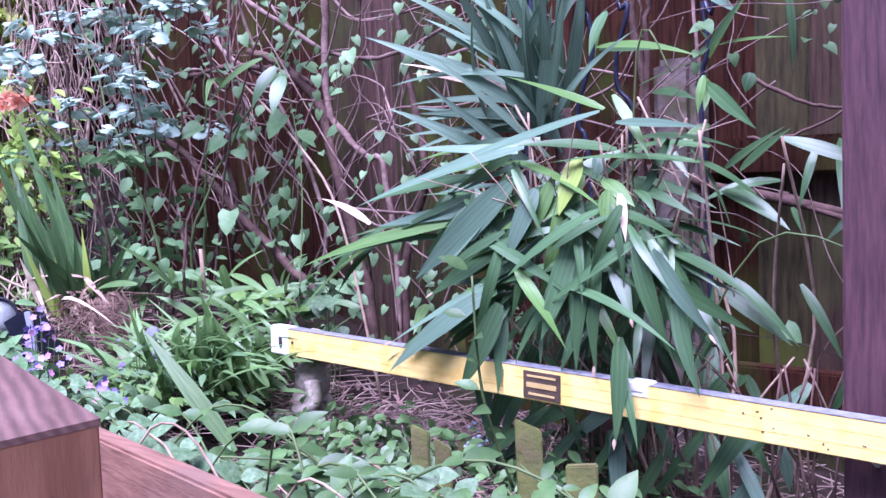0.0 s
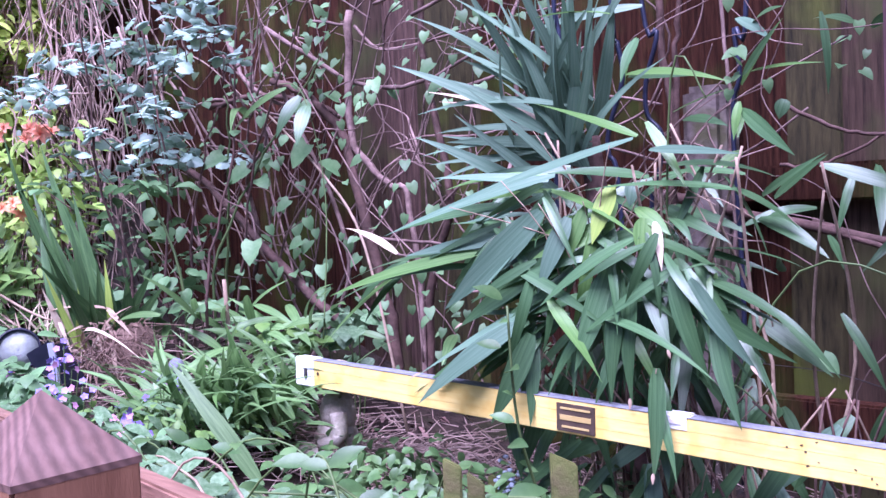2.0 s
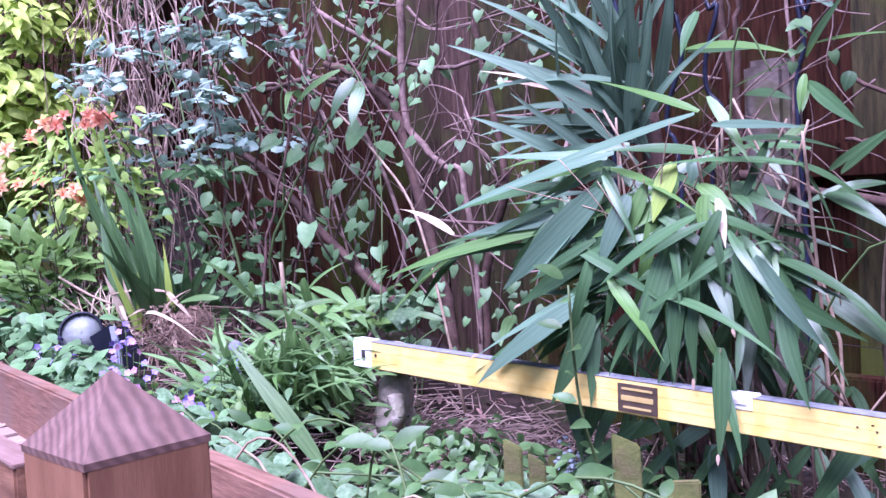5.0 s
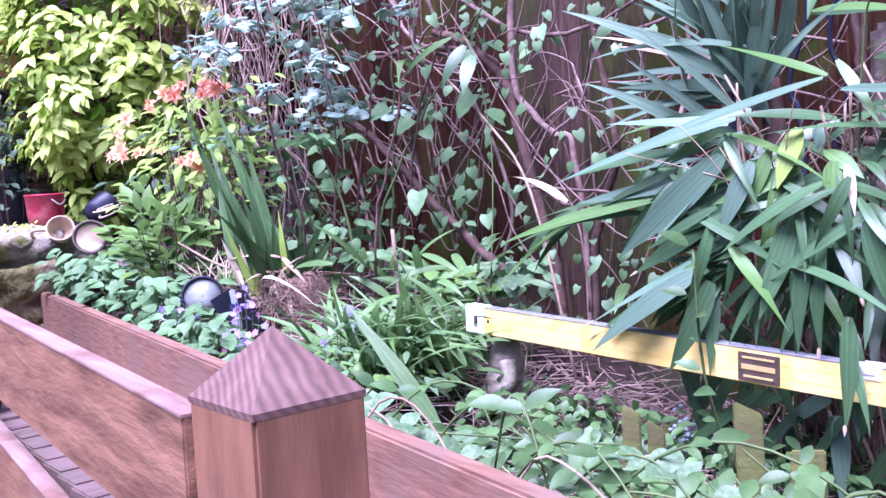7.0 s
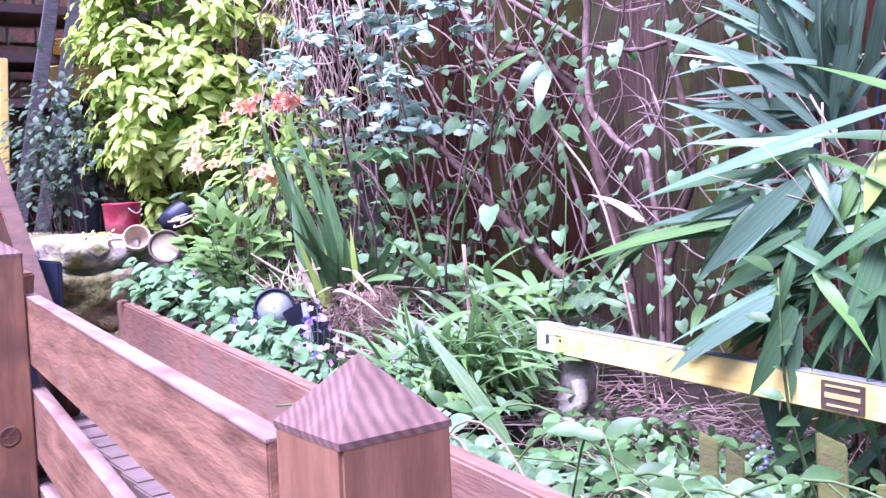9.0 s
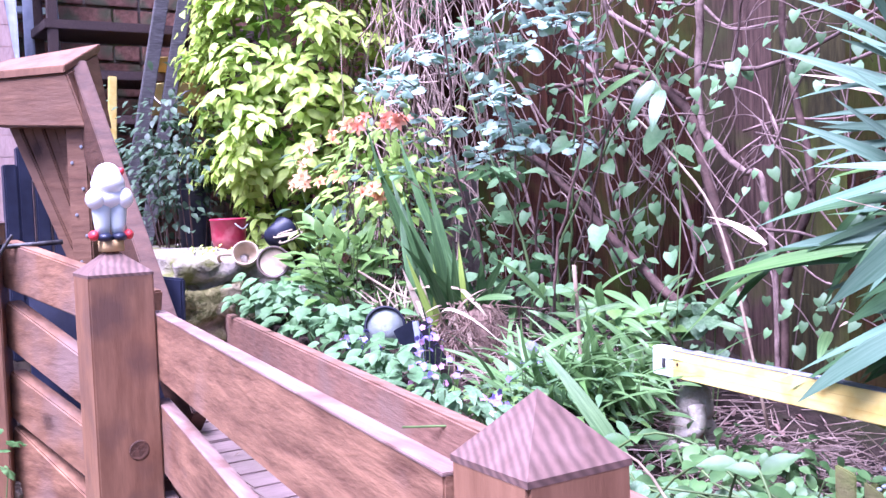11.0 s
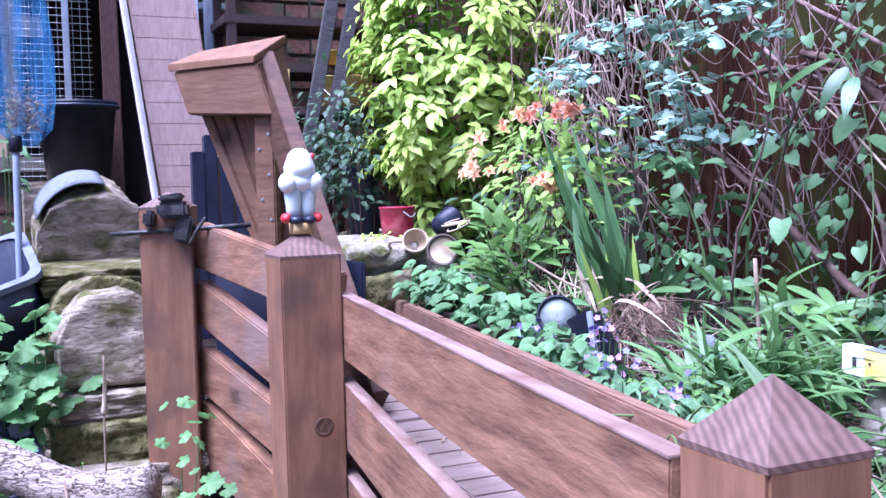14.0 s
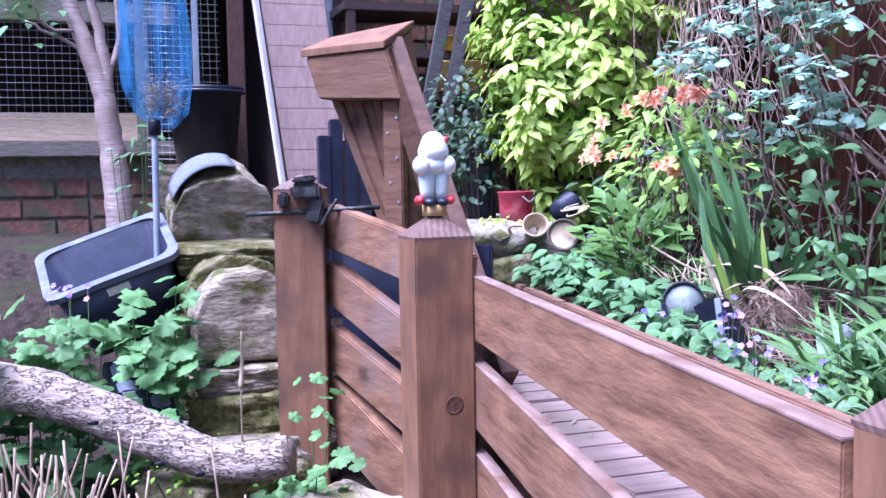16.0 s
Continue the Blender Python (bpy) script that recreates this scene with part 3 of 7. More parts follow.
lad = empty("ladder", "pale grey aluminium ladder leaning on the wall", "ladder", (-2.45, 0.43, 0))
for y in (0, 0.3):
    part("stile", box(0.06, 0.02, 1.9, pose(-0.1, y - 0.2, 0.86, 0, -6, 0), 0.003), M_alu, lad)
for i in range(6):
    part("rung", box(0.03, 0.3, 0.025, Matrix.Translation((-0.13 - 0.026 * i, -0.05, 1.1 + 0.25 * i)), 0.004), M_alu, lad)

shelf = empty("shelf_unit", "dark open timber shelf unit standing before the brick wall", "shelf", (-2.36, 0.46, 0))
for y in (0.0, 0.78):
    for xx in (0.0, -0.26):
        part("upright", box(0.035, 0.035, 1.3, Matrix.Translation((xx, y, 0.85)), 0.003), M_shelf, shelf)
for z in (1.15, 1.4, 1.565, 1.745, 1.98):
    part("board", box(0.3, 0.84, 0.035, Matrix.Translation((-0.13, 0.39, z)), 0.003), M_shelf, shelf)


def leaner(name, label, p, q, w, th, m):
    """A loose plank leaning from p up to q."""
    d = Vector(q) - Vector(p)
    e = empty(name, label, "plank", p)
    me = box(th, w, d.length, Vector((0, 0, 1)).rotation_difference(d).to_matrix().to_4x4(), 0.003)
    part("board", me, m, e)
    return e


M_greyed = mat("dull_grey_board", (0.05, 0.045, 0.045), (0.13, 0.12, 0.12), 12, 0.85, 0.4, (3, 2, 12))
leaner("plank", "grey weathered plank leaning on the shelf unit", (-2.2, 0.62, 0.9), (-2.24, 0.86, 2.0), 0.05, 0.02, M_greyed)
leaner("plank", "grey weathered plank leaning on the shelf unit", (-2.2, 0.7, 0.9), (-2.25, 0.95, 2.0), 0.05, 0.02, M_greyed)
leaner("yellow_strip", "yellow painted batten standing on the shelf unit", (-2.19, 0.585, 0.9), (-2.19, 0.62, 1.56), 0.03, 0.012, M_yel)
tray = empty("yellow_tray", "shallow ochre plastic tray on a dark shelf", "tray", (-2.36, 0.92, 1.6))
Soup().add(turned([(0.001, 0), (0.09, 0), (0.11, 0.045), (0.118, 0.05), (0.105, 0.048), (0.085, 0.006), (0.001, 0.006)], 20, False)).out("body", mat("ochre_plastic", (0.42, 0.27, 0.05), (0.52, 0.36, 0.09), 20, 0.5, 0.1), tray)
tub2 = empty("yellow_bucket", "yellow plastic bucket with a wire handle on a shelf", "bucket", (-2.36, 0.9, 1.435))
Soup().add(turned([(0.001, 0), (0.1, 0), (0.12, 0.11), (0.126, 0.115), (0.116, 0.113), (0.096, 0.006), (0.001, 0.006)], 20, False)).out("body", M_yel, tub2)
Soup().add(tube([(0.02, -0.12, 0.1), (0.1, -0.06, 0.02), (0.12, 0.0, -0.0 + 0.08), (0.06, 0.1, 0.1)], 0.003, 0.003, 5)).out("handle", M_wire, tub2)

# ---- walkway, railing, edging ----
deck = empty("walkway", "narrow slatted timber walkway, weathered grey-pink", "walkway", (0, 0, 0), kind="structure")
DZ = 0.735
i = 0
x = -1.15
r = random.Random(3)
while x < 1.6:
    y0, y1 = 0.15 - 0.1 * max(0, x), 0.475 - 0.148 * x
    w = r.uniform(0.058, 0.064)
    part("slat", box(w, y1 - y0, 0.025, Matrix.Translation((x, (y0 + y1) / 2, DZ - 0.025 + r.uniform(-0.001, 0.002))), 0.002), M_deck, deck)
    x += 0.067
part("bearer", plank((-1.15, 0.2, DZ - 0.026), (1.6, 0.1, DZ - 0.026), 0.2, 0.04), M_dark, deck)
part("bearer", plank((-1.15, 0.55, DZ - 0.026), (1.6, 0.16, DZ - 0.026), 0.2, 0.04), M_dark, deck)

r = random.Random(17)
s = Soup()
for i in range(150):
    x = r.uniform(-0.6, 1.3)
    y = r.uniform(0.17 - 0.1 * max(0, x), 0.45 - 0.148 * x)
    s.add(blade(r.uniform(0.006, 0.02), r.uniform(0.003, 0.007), 0.6, 0.3, 3, "oval"), aim((x, y, DZ + 0.005), (r.gauss(0, 1), r.gauss(0, 1), 0.05), (r.gauss(0, 0.2), r.gauss(0, 0.2), 1)))
tagged(s.out("deck_litter", M_straw), "dry leaf crumbs lying on the walkway", "litter", kind="stuff")

edging = empty("edging_board", "reddish-brown timber edging board holding back the flower bed", "edging board", (0, 0, 0))
part("board", plank((-1.06, 0.538, 0.826), (1.9, 0.1, 0.826), 0.2, 0.024), M_edge, edging)

rail = empty("railing", "reddish-brown stained timber railing with pyramid-capped posts", "railing", (0, 0, 0))


def post(x, y, z, bottom, turn, cap, w=0.095):
    """A square post whose cap's edge is at z."""
    m = pose(x, y, 0, 0, 0, turn)
    p = part("post", box(w, w, z - bottom, m @ Matrix.Translation((0, 0, bottom)), 0.0025), M_post, rail)
    h = w / 2 + 0.0002
    v = [(-h, -h, -0.004), (h, -h, -0.004), (h, h, -0.004), (-h, h, -0.004), (-h, -h, 0.0005), (h, -h, 0.0005), (h, h, 0.0005), (-h, h, 0.0005), (0, 0, cap)]
    f = [(3, 2, 1, 0), (0, 1, 5, 4), (1, 2, 6, 5), (2, 3, 7, 6), (3, 0, 4, 7), (4, 5, 8), (5, 6, 8), (6, 7, 8), (7, 4, 8)]
    ob = Soup().add((v, f)).out("cap", M_cap, p, "pyramid cap with striped grain", smooth=False)
    ob.matrix_basis = m @ Matrix.Translation((0, 0, z))
    return p


post(0.981, 0.05, 0.932, 0.45, 0, 0.044, 0.082)
post(-0.0475, 0.0475, 1.0, 0.45, 0, 0.038)
post(-0.49, -0.085, 1.075, 0.47, -18, 0.03)
M_knot = mat("dark_knot", (0.05, 0.022, 0.014), (0.13, 0.06, 0.035), 120, 0.6, 0.4, rnd=0)
for y, z, k in ((0.06, 0.736, 1.25), (0.03, 0.56, 0.8)):
    kn = Soup().add(turned([(0.0125 * k, -0.0008), (0.012 * k, 0.0003), (0.0105 * k, 0.0006), (0.0095 * k, 0.0002), (0.005 * k, 0.0004), (0.0005, 0.0005)], 18, False)).out("knot", M_knot, rail, "dark knot with a ring")
    kn.matrix_basis = pose(0.0002, y, z, 0, 90, 0)
for z0, z1, h in ((0.936, 0.919, 0.1), (0.8, 0.735, 0.104), (0.655, 0.59, 0.1)):
    ra = part("rail", plank((-0.04, 0.1, z0), (0.938, 0.004, z1), h, 0.019, 0.0015), M_rail, rail)
    # top strip paler than wear alone makes it: sky light put into colour
    part("bleached_edge", plank((-0.04, 0.0993, z0 + 0.0012), (0.938, 0.0033, z1 + 0.0012), 0.0028, 0.0202, 0.0006), M_bleach_lit, ra, "bleached top edge, paler still for sky light")
for za, zb, h in ((1.044, 0.966, 0.085), (0.934, 0.782, 0.082), (0.806, 0.67, 0.086), (0.704, 0.53, 0.12)):
    part("rail", plank((-0.47, -0.04, za), (-0.05, 0.098, zb), h, 0.03, 0.003), M_rail, rail)

# dark boarding behind the short bay
bb = empty("backing_board", "dark blue-black board behind the slatted railing", "board", (-0.3, 0.16, 0))
part("board", plank((-0.35, -0.13, 0.99), (0.1, 0.04, 0.97), 0.5, 0.01), M_navy, bb)

# ---- spirit level ----
lv = empty("spirit_level", "long yellow aluminium spirit level laid across to the post", "spirit level")
A, B = Vector((0.237, 0.876, 0.777)), Vector((1.42, 0.858, 0.745))
lv.matrix_basis = aim(A, B - A)
LN = (B - A).length
part("body", box(LN, 0.022, 0.046, Matrix.Translation((LN / 2, 0.011, 0.001)), 0.0012), M_yel, lv)
for z in (0.015, 0.031):
    part("rib", box(LN - 0.03, 0.003, 0.0009, Matrix.Translation((LN / 2, 0.0012, z)), 0.0003), M_yel, lv)
part("top_strip", box(LN - 0.004, 0.0232, 0.0009, Matrix.Translation((LN / 2, 0.0112, 0.0468)), 0.0003), M_felt, lv, "dull grey top edge")
# cap made wide and white to paint the glare on the level's left end
part("glare_cap", box(0.05, 0.0235, 0.049, Matrix.Translation((0.023, 0.011, 0)), 0.002), M_white, lv, "end cap widened and whitened for sky glare")
part("end_vial", box(0.009, 0.004, 0.018, Matrix.Translation((0.026, -0.0012, 0.014)), 0.0019), M_steel, lv, "dark oval end vial")
part("rivet", box(0.005, 0.004, 0.006, Matrix.Translation((0.057, -0.0005, 0.022)), 0.0015), M_brown, lv)
lab = part("label", box(0.062, 0.002, 0.038, Matrix.Translation((0.582, -0.0006, 0.004)), 0.0005), M_brown, lv, "small dark brown maker's label with gold bars")
for x0, w, z0, h in ((0.582, 0.048, 0.034, 0.003), (0.582, 0.05, 0.0195, 0.007), (0.582, 0.044, 0.009, 0.003)):
    part("bar", box(w, 0.001, h, Matrix.Translation((x0, -0.002, z0)), 0.0002), M_gold, lab)
holder = part("vial_holder", box(0.042, 0.024, 0.02, Matrix.Translation((0.727, 0.0108, 0.03)), 0.002), M_white, lv, "white plastic vial holder")
part("vial", box(0.03, 0.026, 0.011, Matrix.Translation((0.727, 0.0104, 0.0355)), 0.003), M_vial, holder, "clear bubble vial")
r = random.Random(8)
for i in range(14):
    part("scuff", box(r.uniform(0.0015, 0.006), 0.0008, r.uniform(0.0008, 0.002), Matrix.Translation((r.uniform(0.84, 1.1), -0.0003, r.uniform(0.004, 0.043))) @ pose(0, 0, 0, 0, r.uniform(-20, 20), 0)), M_brown, lv)

# ---- reclined bench end ----
be = empty("bench_back", "sloping brown timber bench back with a thick top beam", "bench")
be.matrix_basis = pose(-0.567, 0.078, 1.281, 0, 0, 51)


def sloped_block(name, front, back, d0, d1, material, label="", bev=0.003):
    """A block whose front and back faces are (left, right, low left, low right, high left, high right) outlines at two depths."""
    b = bmesh.new()
    bmesh.ops.create_cube(b, size=1)
    for q in b.verts:
        l0, r0, l1, r1, zl0, zr0, zl1, zr1 = back if q.co.y > 0 else front
        rt, tp = q.co.x > 0, q.co.z > 0
        q.co = ((r1 if rt else l1) if tp else (r0 if rt else l0), d1 if q.co.y > 0 else d0, (zr1 if rt else zl1) if tp else (zr0 if rt else zl0))
    bmesh.ops.bevel(b, geom=list(b.edges), offset=bev, segments=2, affect="EDGES")
    return part(name, b, material, be, label)


sloped_block("top_beam", (-0.093, 0.095, -0.122, 0.06, -0.023, -0.032, 0.062, 0.07), (-0.093, 0.09, -0.118, 0.068, -0.023, -0.03, 0.105, 0.125), -0.05, 0.07, M_beam, "thick rough top beam with a cracked face")
sloped_block("top_board", (-0.13, 0.058, -0.132, 0.058, 0.063, 0.071, 0.078, 0.085), (-0.126, 0.07, -0.126, 0.072, 0.106, 0.126, 0.121, 0.143), -0.054, 0.076, M_post, "paler board along the top", 0.0015)
for k in range(6):
    b = box(0.0225, 0.045, 0.53, Matrix.Translation((-0.082 + 0.0235 * k, 0.0225 + 0.006 * (k % 2), -0.545)), 0.003)
    for q in b.verts:
        q.co.x -= 0.4 * (q.co.z + 0.015) * (1 - 0.1 * k)
    part("slat", b, M_beam, be)
bt = part("batten", box(0.042, 0.03, 0.53, Matrix.Translation((0.062, -0.016, -0.56)), 0.003), M_beam, be, "upright batten with bright screws")
for z, u in ((-0.07, 0.01), (-0.1, -0.01), (-0.15, 0.01), (-0.2, -0.006), (-0.24, 0.012), (-0.29, -0.002)):
    part("screw", box(0.006, 0.004, 0.006, Matrix.Translation((0.062 + u, -0.032, z)), 0.0015), M_alu, bt)
sd, st_ = Vector((-0.05, 0.162, 0.745)), Vector((-0.566, 0.125, 1.35))
lean_m = Matrix.Translation(sd) @ Vector((0, 0, 1)).rotation_difference(st_ - sd).to_matrix().to_4x4()
sb = box(0.1, 0.03, (st_ - sd).length, lean_m, 0.002)
sb.transform(be.matrix_basis.inverted())
# darker version of the beam's brown, with this board's shade in the colour
part("side_board", sb, mat("shaded_side_timber", (0.05, 0.022, 0.013), (0.11, 0.052, 0.032), 6, 0.6, 0.3, (3, 3, 10)), be, "long sloping side board")

# ---- figurine on the middle post ----
fg = Soup()
fx, fy, fz = -0.0475, 0.0475, 1.032


def slab(sx, sy, sz):
    return [(a * sx / 2, b * sy / 2, c * sz) for a, b, c in ((-1, -1, 0), (1, -1, 0), (1, 1, 0), (-1, 1, 0), (-1, -1, 1), (1, -1, 1), (1, 1, 1), (-1, 1, 1))], [(3, 2, 1, 0), (4, 5, 6, 7), (0, 1, 5, 4), (1, 2, 6, 5), (2, 3, 7, 6), (3, 0, 4, 7)]


fg.add(slab(0.03, 0.031, 0.017), slot=3)
for sgn in (-1, 1):
    fg.add(ball((0.006, sgn * 0.0105, 0.0215), (0.017, 0.0115, 0.0075)), slot=4)
    fg.add(ball((0.003, sgn * 0.0255, 0.0245), (0.013, 0.0075, 0.008)), slot=2)
    fg.add(turned([(0.0105, 0.0), (0.0115, 0.012), (0.0135, 0.03), (0.0145, 0.045)], 14), Matrix.Translation((0, sgn * 0.0115, 0.026)), slot=1)
    fg.add(ball((0.004, sgn * 0.0205, 0.079), (0.019, 0.0145, 0.0165), 12, 8), slot=0)
fg.add(ball((0, 0, 0.08), (0.021, 0.027, 0.017), 14, 9), slot=0)
fg.add(turned([(0.001, 0.083), (0.019, 0.088), (0.0245, 0.096), (0.0245, 0.104), (0.0215, 0.111), (0.0195, 0.117), (0.0165, 0.124), (0.011, 0.1295), (0.005, 0.132), (0.001, 0.1325)], 18, False), slot=0)
fg.add(ball((0.004, 0.019, 0.119), (0.006, 0.005, 0.006)), slot=2)
fg.v = [(a + fx, b + fy, c + fz) for a, b, c in fg.v]
tagged(fg.out("figurine", [M_white, M_cyan, M_red, M_ochre, M_navy]), "small white glazed garden figurine pegged on a post cap", "figurine")

# ---- clamp on the far post ----
cl = empty("clamp", "black steel bench clamp fixed over the post top", "clamp", pose(-0.435, -0.085, 1.06, 0, 0, 72))
b = box(0.055, 0.05, 0.03, Matrix.Translation((0.0, 0, -0.005)), 0.006)
part("jaw", b, M_iron, cl)
part("jaw_plate", box(0.042, 0.05, 0.013, pose(-0.002, 0, 0.026, 0, -6, 0), 0.004), M_iron, cl, "worn bright jaw plate")
part("jaw", box(0.03, 0.04, 0.05, pose(0.012, 0.0, -0.05, 0, 15, 0), 0.005), M_iron, cl)
part("knuckle", box(0.02, 0.035, 0.03, pose(-0.045, -0.005, -0.02, 0, 8, 0), 0.005), M_iron, cl)
Soup().add(tube([(-0.115, 0.0, -0.033), (0.14, 0.008, -0.022)], 0.0045, 0.0045, 8, 2)).out("bar", M_iron, cl)
Soup().add(tube([(0.03, -0.02, -0.055), (0.045, -0.03, -0.03), (0.062, -0.03, -0.005)], 0.004, 0.003, 6)).out("lever", M_iron, cl)

# ---- stone figure and slates by the level ----
st = Soup()
sx, sy, sz = 0.275, 0.93, 0.6
rr_ = random.Random(4)
st.add(ball((sx, sy, sz + 0.055), (0.04, 0.035, 0.05), 14, 10, rr_, 0.03))
st.add(ball((sx + 0.004, sy, sz + 0.105), (0.03, 0.028, 0.04), 14, 10, rr_, 0.03))
st.add(ball((sx + 0.02, sy - 0.01, sz + 0.17), (0.026, 0.026, 0.024), 14, 10, rr_, 0.03))
st.add(tube([(sx + 0.025, sy - 0.02, sz + 0.11), (sx + 0.035, sy - 0.03, sz + 0.08), (sx + 0.01, sy - 0.045, sz + 0.065)], 0.014, 0.011, 9))
st.add(tube([(sx - 0.055, sy - 0.03, sz - 0.02), (sx - 0.05, sy - 0.045, sz + 0.03), (sx, sy - 0.045, sz + 0.05), (sx + 0.055, sy - 0.04, sz + 0.025), (sx + 0.07, sy - 0.03, sz - 0.02)], 0.014, 0.014, 10))
st.v = [(sx + (a - sx) * 1.15, sy + (b - sy) * 1.1, sz + 0.005 + (c - sz) * 1.1) for a, b, c in st.v]
tagged(st.out("stone_ornament", M_pale_st), "pale weathered cast-stone garden ornament among leaves", "ornament")


def slate(x, y, z, w, h, lean, turn, cut):
    """An upright slab with a slanting broken top."""
    b = box(w, 0.014, h, None, 0.002)
    for q in b.verts:
        if q.co.z > h / 2:
            q.co.z += cut * q.co.x
    s = empty("slate", "upright moss-green slab stuck in the soil", "slate", pose(x, y, z, lean, 0, turn), "slates along the bed")
    part("slab", b, M_slate, s)


slate(0.735, 0.705, 0.54, 0.024, 0.205, -6, 36, -0.5)
slate(0.77, 0.712, 0.54, 0.022, 0.19, -4, 40, -0.7)
slate(0.87, 0.768, 0.54, 0.034, 0.215, -7, 44, -0.5)
slate(0.93, 0.79, 0.54, 0.04, 0.17, -3, 30, 0.05)
slate(0.64, 0.93, 0.5, 0.05, 0.16, -3, 16, -0.1)

# ---- dry-stone wall ----
sw = empty("stone_wall", "low dry-stone wall with mossy rounded coping stones", "stone wall", (-0.75, -0.2, 0.5))


def stone(p, size, turn, arch, seed, m, cuts=17, tilt=0.0):
    """A worn layered block on its base; with arch its top is a half round across its way."""
    r = random.Random(seed)
    b = bmesh.new()
    bmesh.ops.create_cube(b, size=1)
    bmesh.ops.subdivide_edges(b, edges=list(b.edges), cuts=cuts, use_grid_fill=True)
    for q in b.verts:
        c = q.co.copy()
        u, w, h = c.x, c.y, c.z + 0.5
        if arch:
            k = math.sqrt(max(0.0, 1 - (2 * abs(w) * 0.985) ** 2.3))
            h = h * (0.34 + 0.66 * k)
        edge = max(abs(u), abs(w), abs(h - 0.5)) * 2
        n1 = noise.noise(Vector((u * 2.6, w * 2.6, h * 2.6)) + Vector((seed * 3.1, 0, 0)))
        n2 = noise.noise(Vector((u * 7, w * 7, h * 7)) + Vector((0, seed * 1.7, 0)))
        n3 = noise.noise(Vector((u * 2, w * 2, h * 16 + seed)))
        n4 = noise.noise(Vector((u * 15, w * 15, h * 15)) + Vector((seed, seed, 0)))
        if arch:
            h *= 1 + 0.03 * n1 + 0.03 * n2
        k = 0.4 if arch else 1.0
        n1, n3, n4 = n1 * k, n3 * k, n4 * k
        g = 1 + 0.07 * n1 + 0.06 * n2 + 0.07 * n3 + 0.04 * n4
        q.co = (u * size[0] * g, w * size[1] * (1 + 0.08 * n1 + 0.06 * n3 + 0.03 * n4), h * size[2] * (1 + 0.07 * n1 + 0.05 * n2 + 0.03 * n4))
    bmesh.ops.smooth_vert(b, verts=list(b.verts), factor=0.18, use_axis_x=True, use_axis_y=True, use_axis_z=True)
    b.transform(pose(p[0] + 0.75, p[1] + 0.2, p[2] - 0.5, r.uniform(-2, 2), tilt + r.uniform(-3, 3), turn))
    part("stone", b, m, sw, smooth=True)


stone((-1.15, -0.183, 0.94), (0.2, 0.25, 0.19), 2, True, 1, M_stone, tilt=9)
stone((-0.98, -0.19, 0.895), (0.3, 0.25, 0.05), 4, False, 2, M_moss)
stone((-0.85, -0.19, 0.79), (0.17, 0.22, 0.135), 3, True, 3, M_moss)
stone((-0.66, -0.185, 0.725), (0.19, 0.215, 0.182), 2, True, 4, M_stone)
stone((-0.65, -0.185, 0.672), (0.24, 0.22, 0.05), 2, False, 5, M_stone)
stone((-0.62, -0.19, 0.59), (0.24, 0.23, 0.085), -4, False, 6, M_moss)
stone((-0.56, -0.175, 0.5), (0.26, 0.24, 0.095), 10, False, 7, M_stone)
stone((-0.9, -0.2, 0.6), (0.42, 0.27, 0.2), 6, False, 8, M_moss)
stone((-1.12, -0.2, 0.7), (0.28, 0.28, 0.2), 6, False, 9, M_stone)
stone((-0.32, -0.26, 0.48), (0.2, 0.24, 0.11), 30, False, 10, M_moss)
stone((-0.12, -0.08, 0.46), (0.2, 0.16, 0.1), 30, False, 11, M_stone)
stone((0.05, -0.35, 0.46), (0.2, 0.22, 0.1), 10, False, 12, M_stone)

felt = bmesh.new()
bmesh.ops.create_grid(felt, x_segments=4, y_segments=12, size=0.5)
for q in felt.verts:
    a = q.co.y * 1.5 - 0.45
    q.co = (-1.12 + q.co.x * 0.19, -0.185 + 0.127 * math.sin(a), 1.018 + 0.133 * math.cos(a) - 0.034 * q.co.x)
fo = part("felt_sheet", felt, M_felt, smooth=True)
fo.modifiers.new("thick", "SOLIDIFY").thickness = 0.004
tagged(fo, "grey roofing-felt strip bent over the end coping stone", "felt sheet")

# ---- leaning panel and dark blocks ----
pa = empty("leaning_panel", "pale pink rough-sawn panel leaning upright, white cut edge", "panel", (-1.1, 0.115, 0.9))
lean = 0.075
for k in range(16):
    b = box(0.02, 0.165, 0.0528, Matrix.Translation((-0.012 - 0.02, -0.02, 0.06 + 0.053 * k)), 0.0009)
    for q in b.verts:
        q.co.y -= lean * 1.7 * (q.co.z - 0.06)
    part("strip", b, M_pink_b, pa)
bk = box(0.014, 0.165, 0.95, Matrix.Translation((-0.05, -0.02, 0.0)), 0.002)
for q in bk.verts:
    q.co.y -= lean * 1.7 * max(0, q.co.z - 0.06)
part("backing", bk, M_pink_b, pa)
ce = box(0.045, 0.012, 0.95, Matrix.Translation((-0.038, -0.11, 0.0)), 0.002)
for q in ce.verts:
    q.co.y -= lean * 1.7 * max(0, q.co.z - 0.06)
part("edge", ce, M_cut, pa, "white cut edge")

nb = empty("plastic_posts", "dark navy plastic posts bundled upright", "posts", (-0.97, 0.09, 0.75))
for y, z in ((-0.03, 0.45), (0.0, 0.49), (0.035, 0.44), (0.07, 0.42)):
    part("post", box(0.035, 0.03, z, Matrix.Translation((0.004 * (y > 0), y, 0)), 0.003), M_navy, nb)

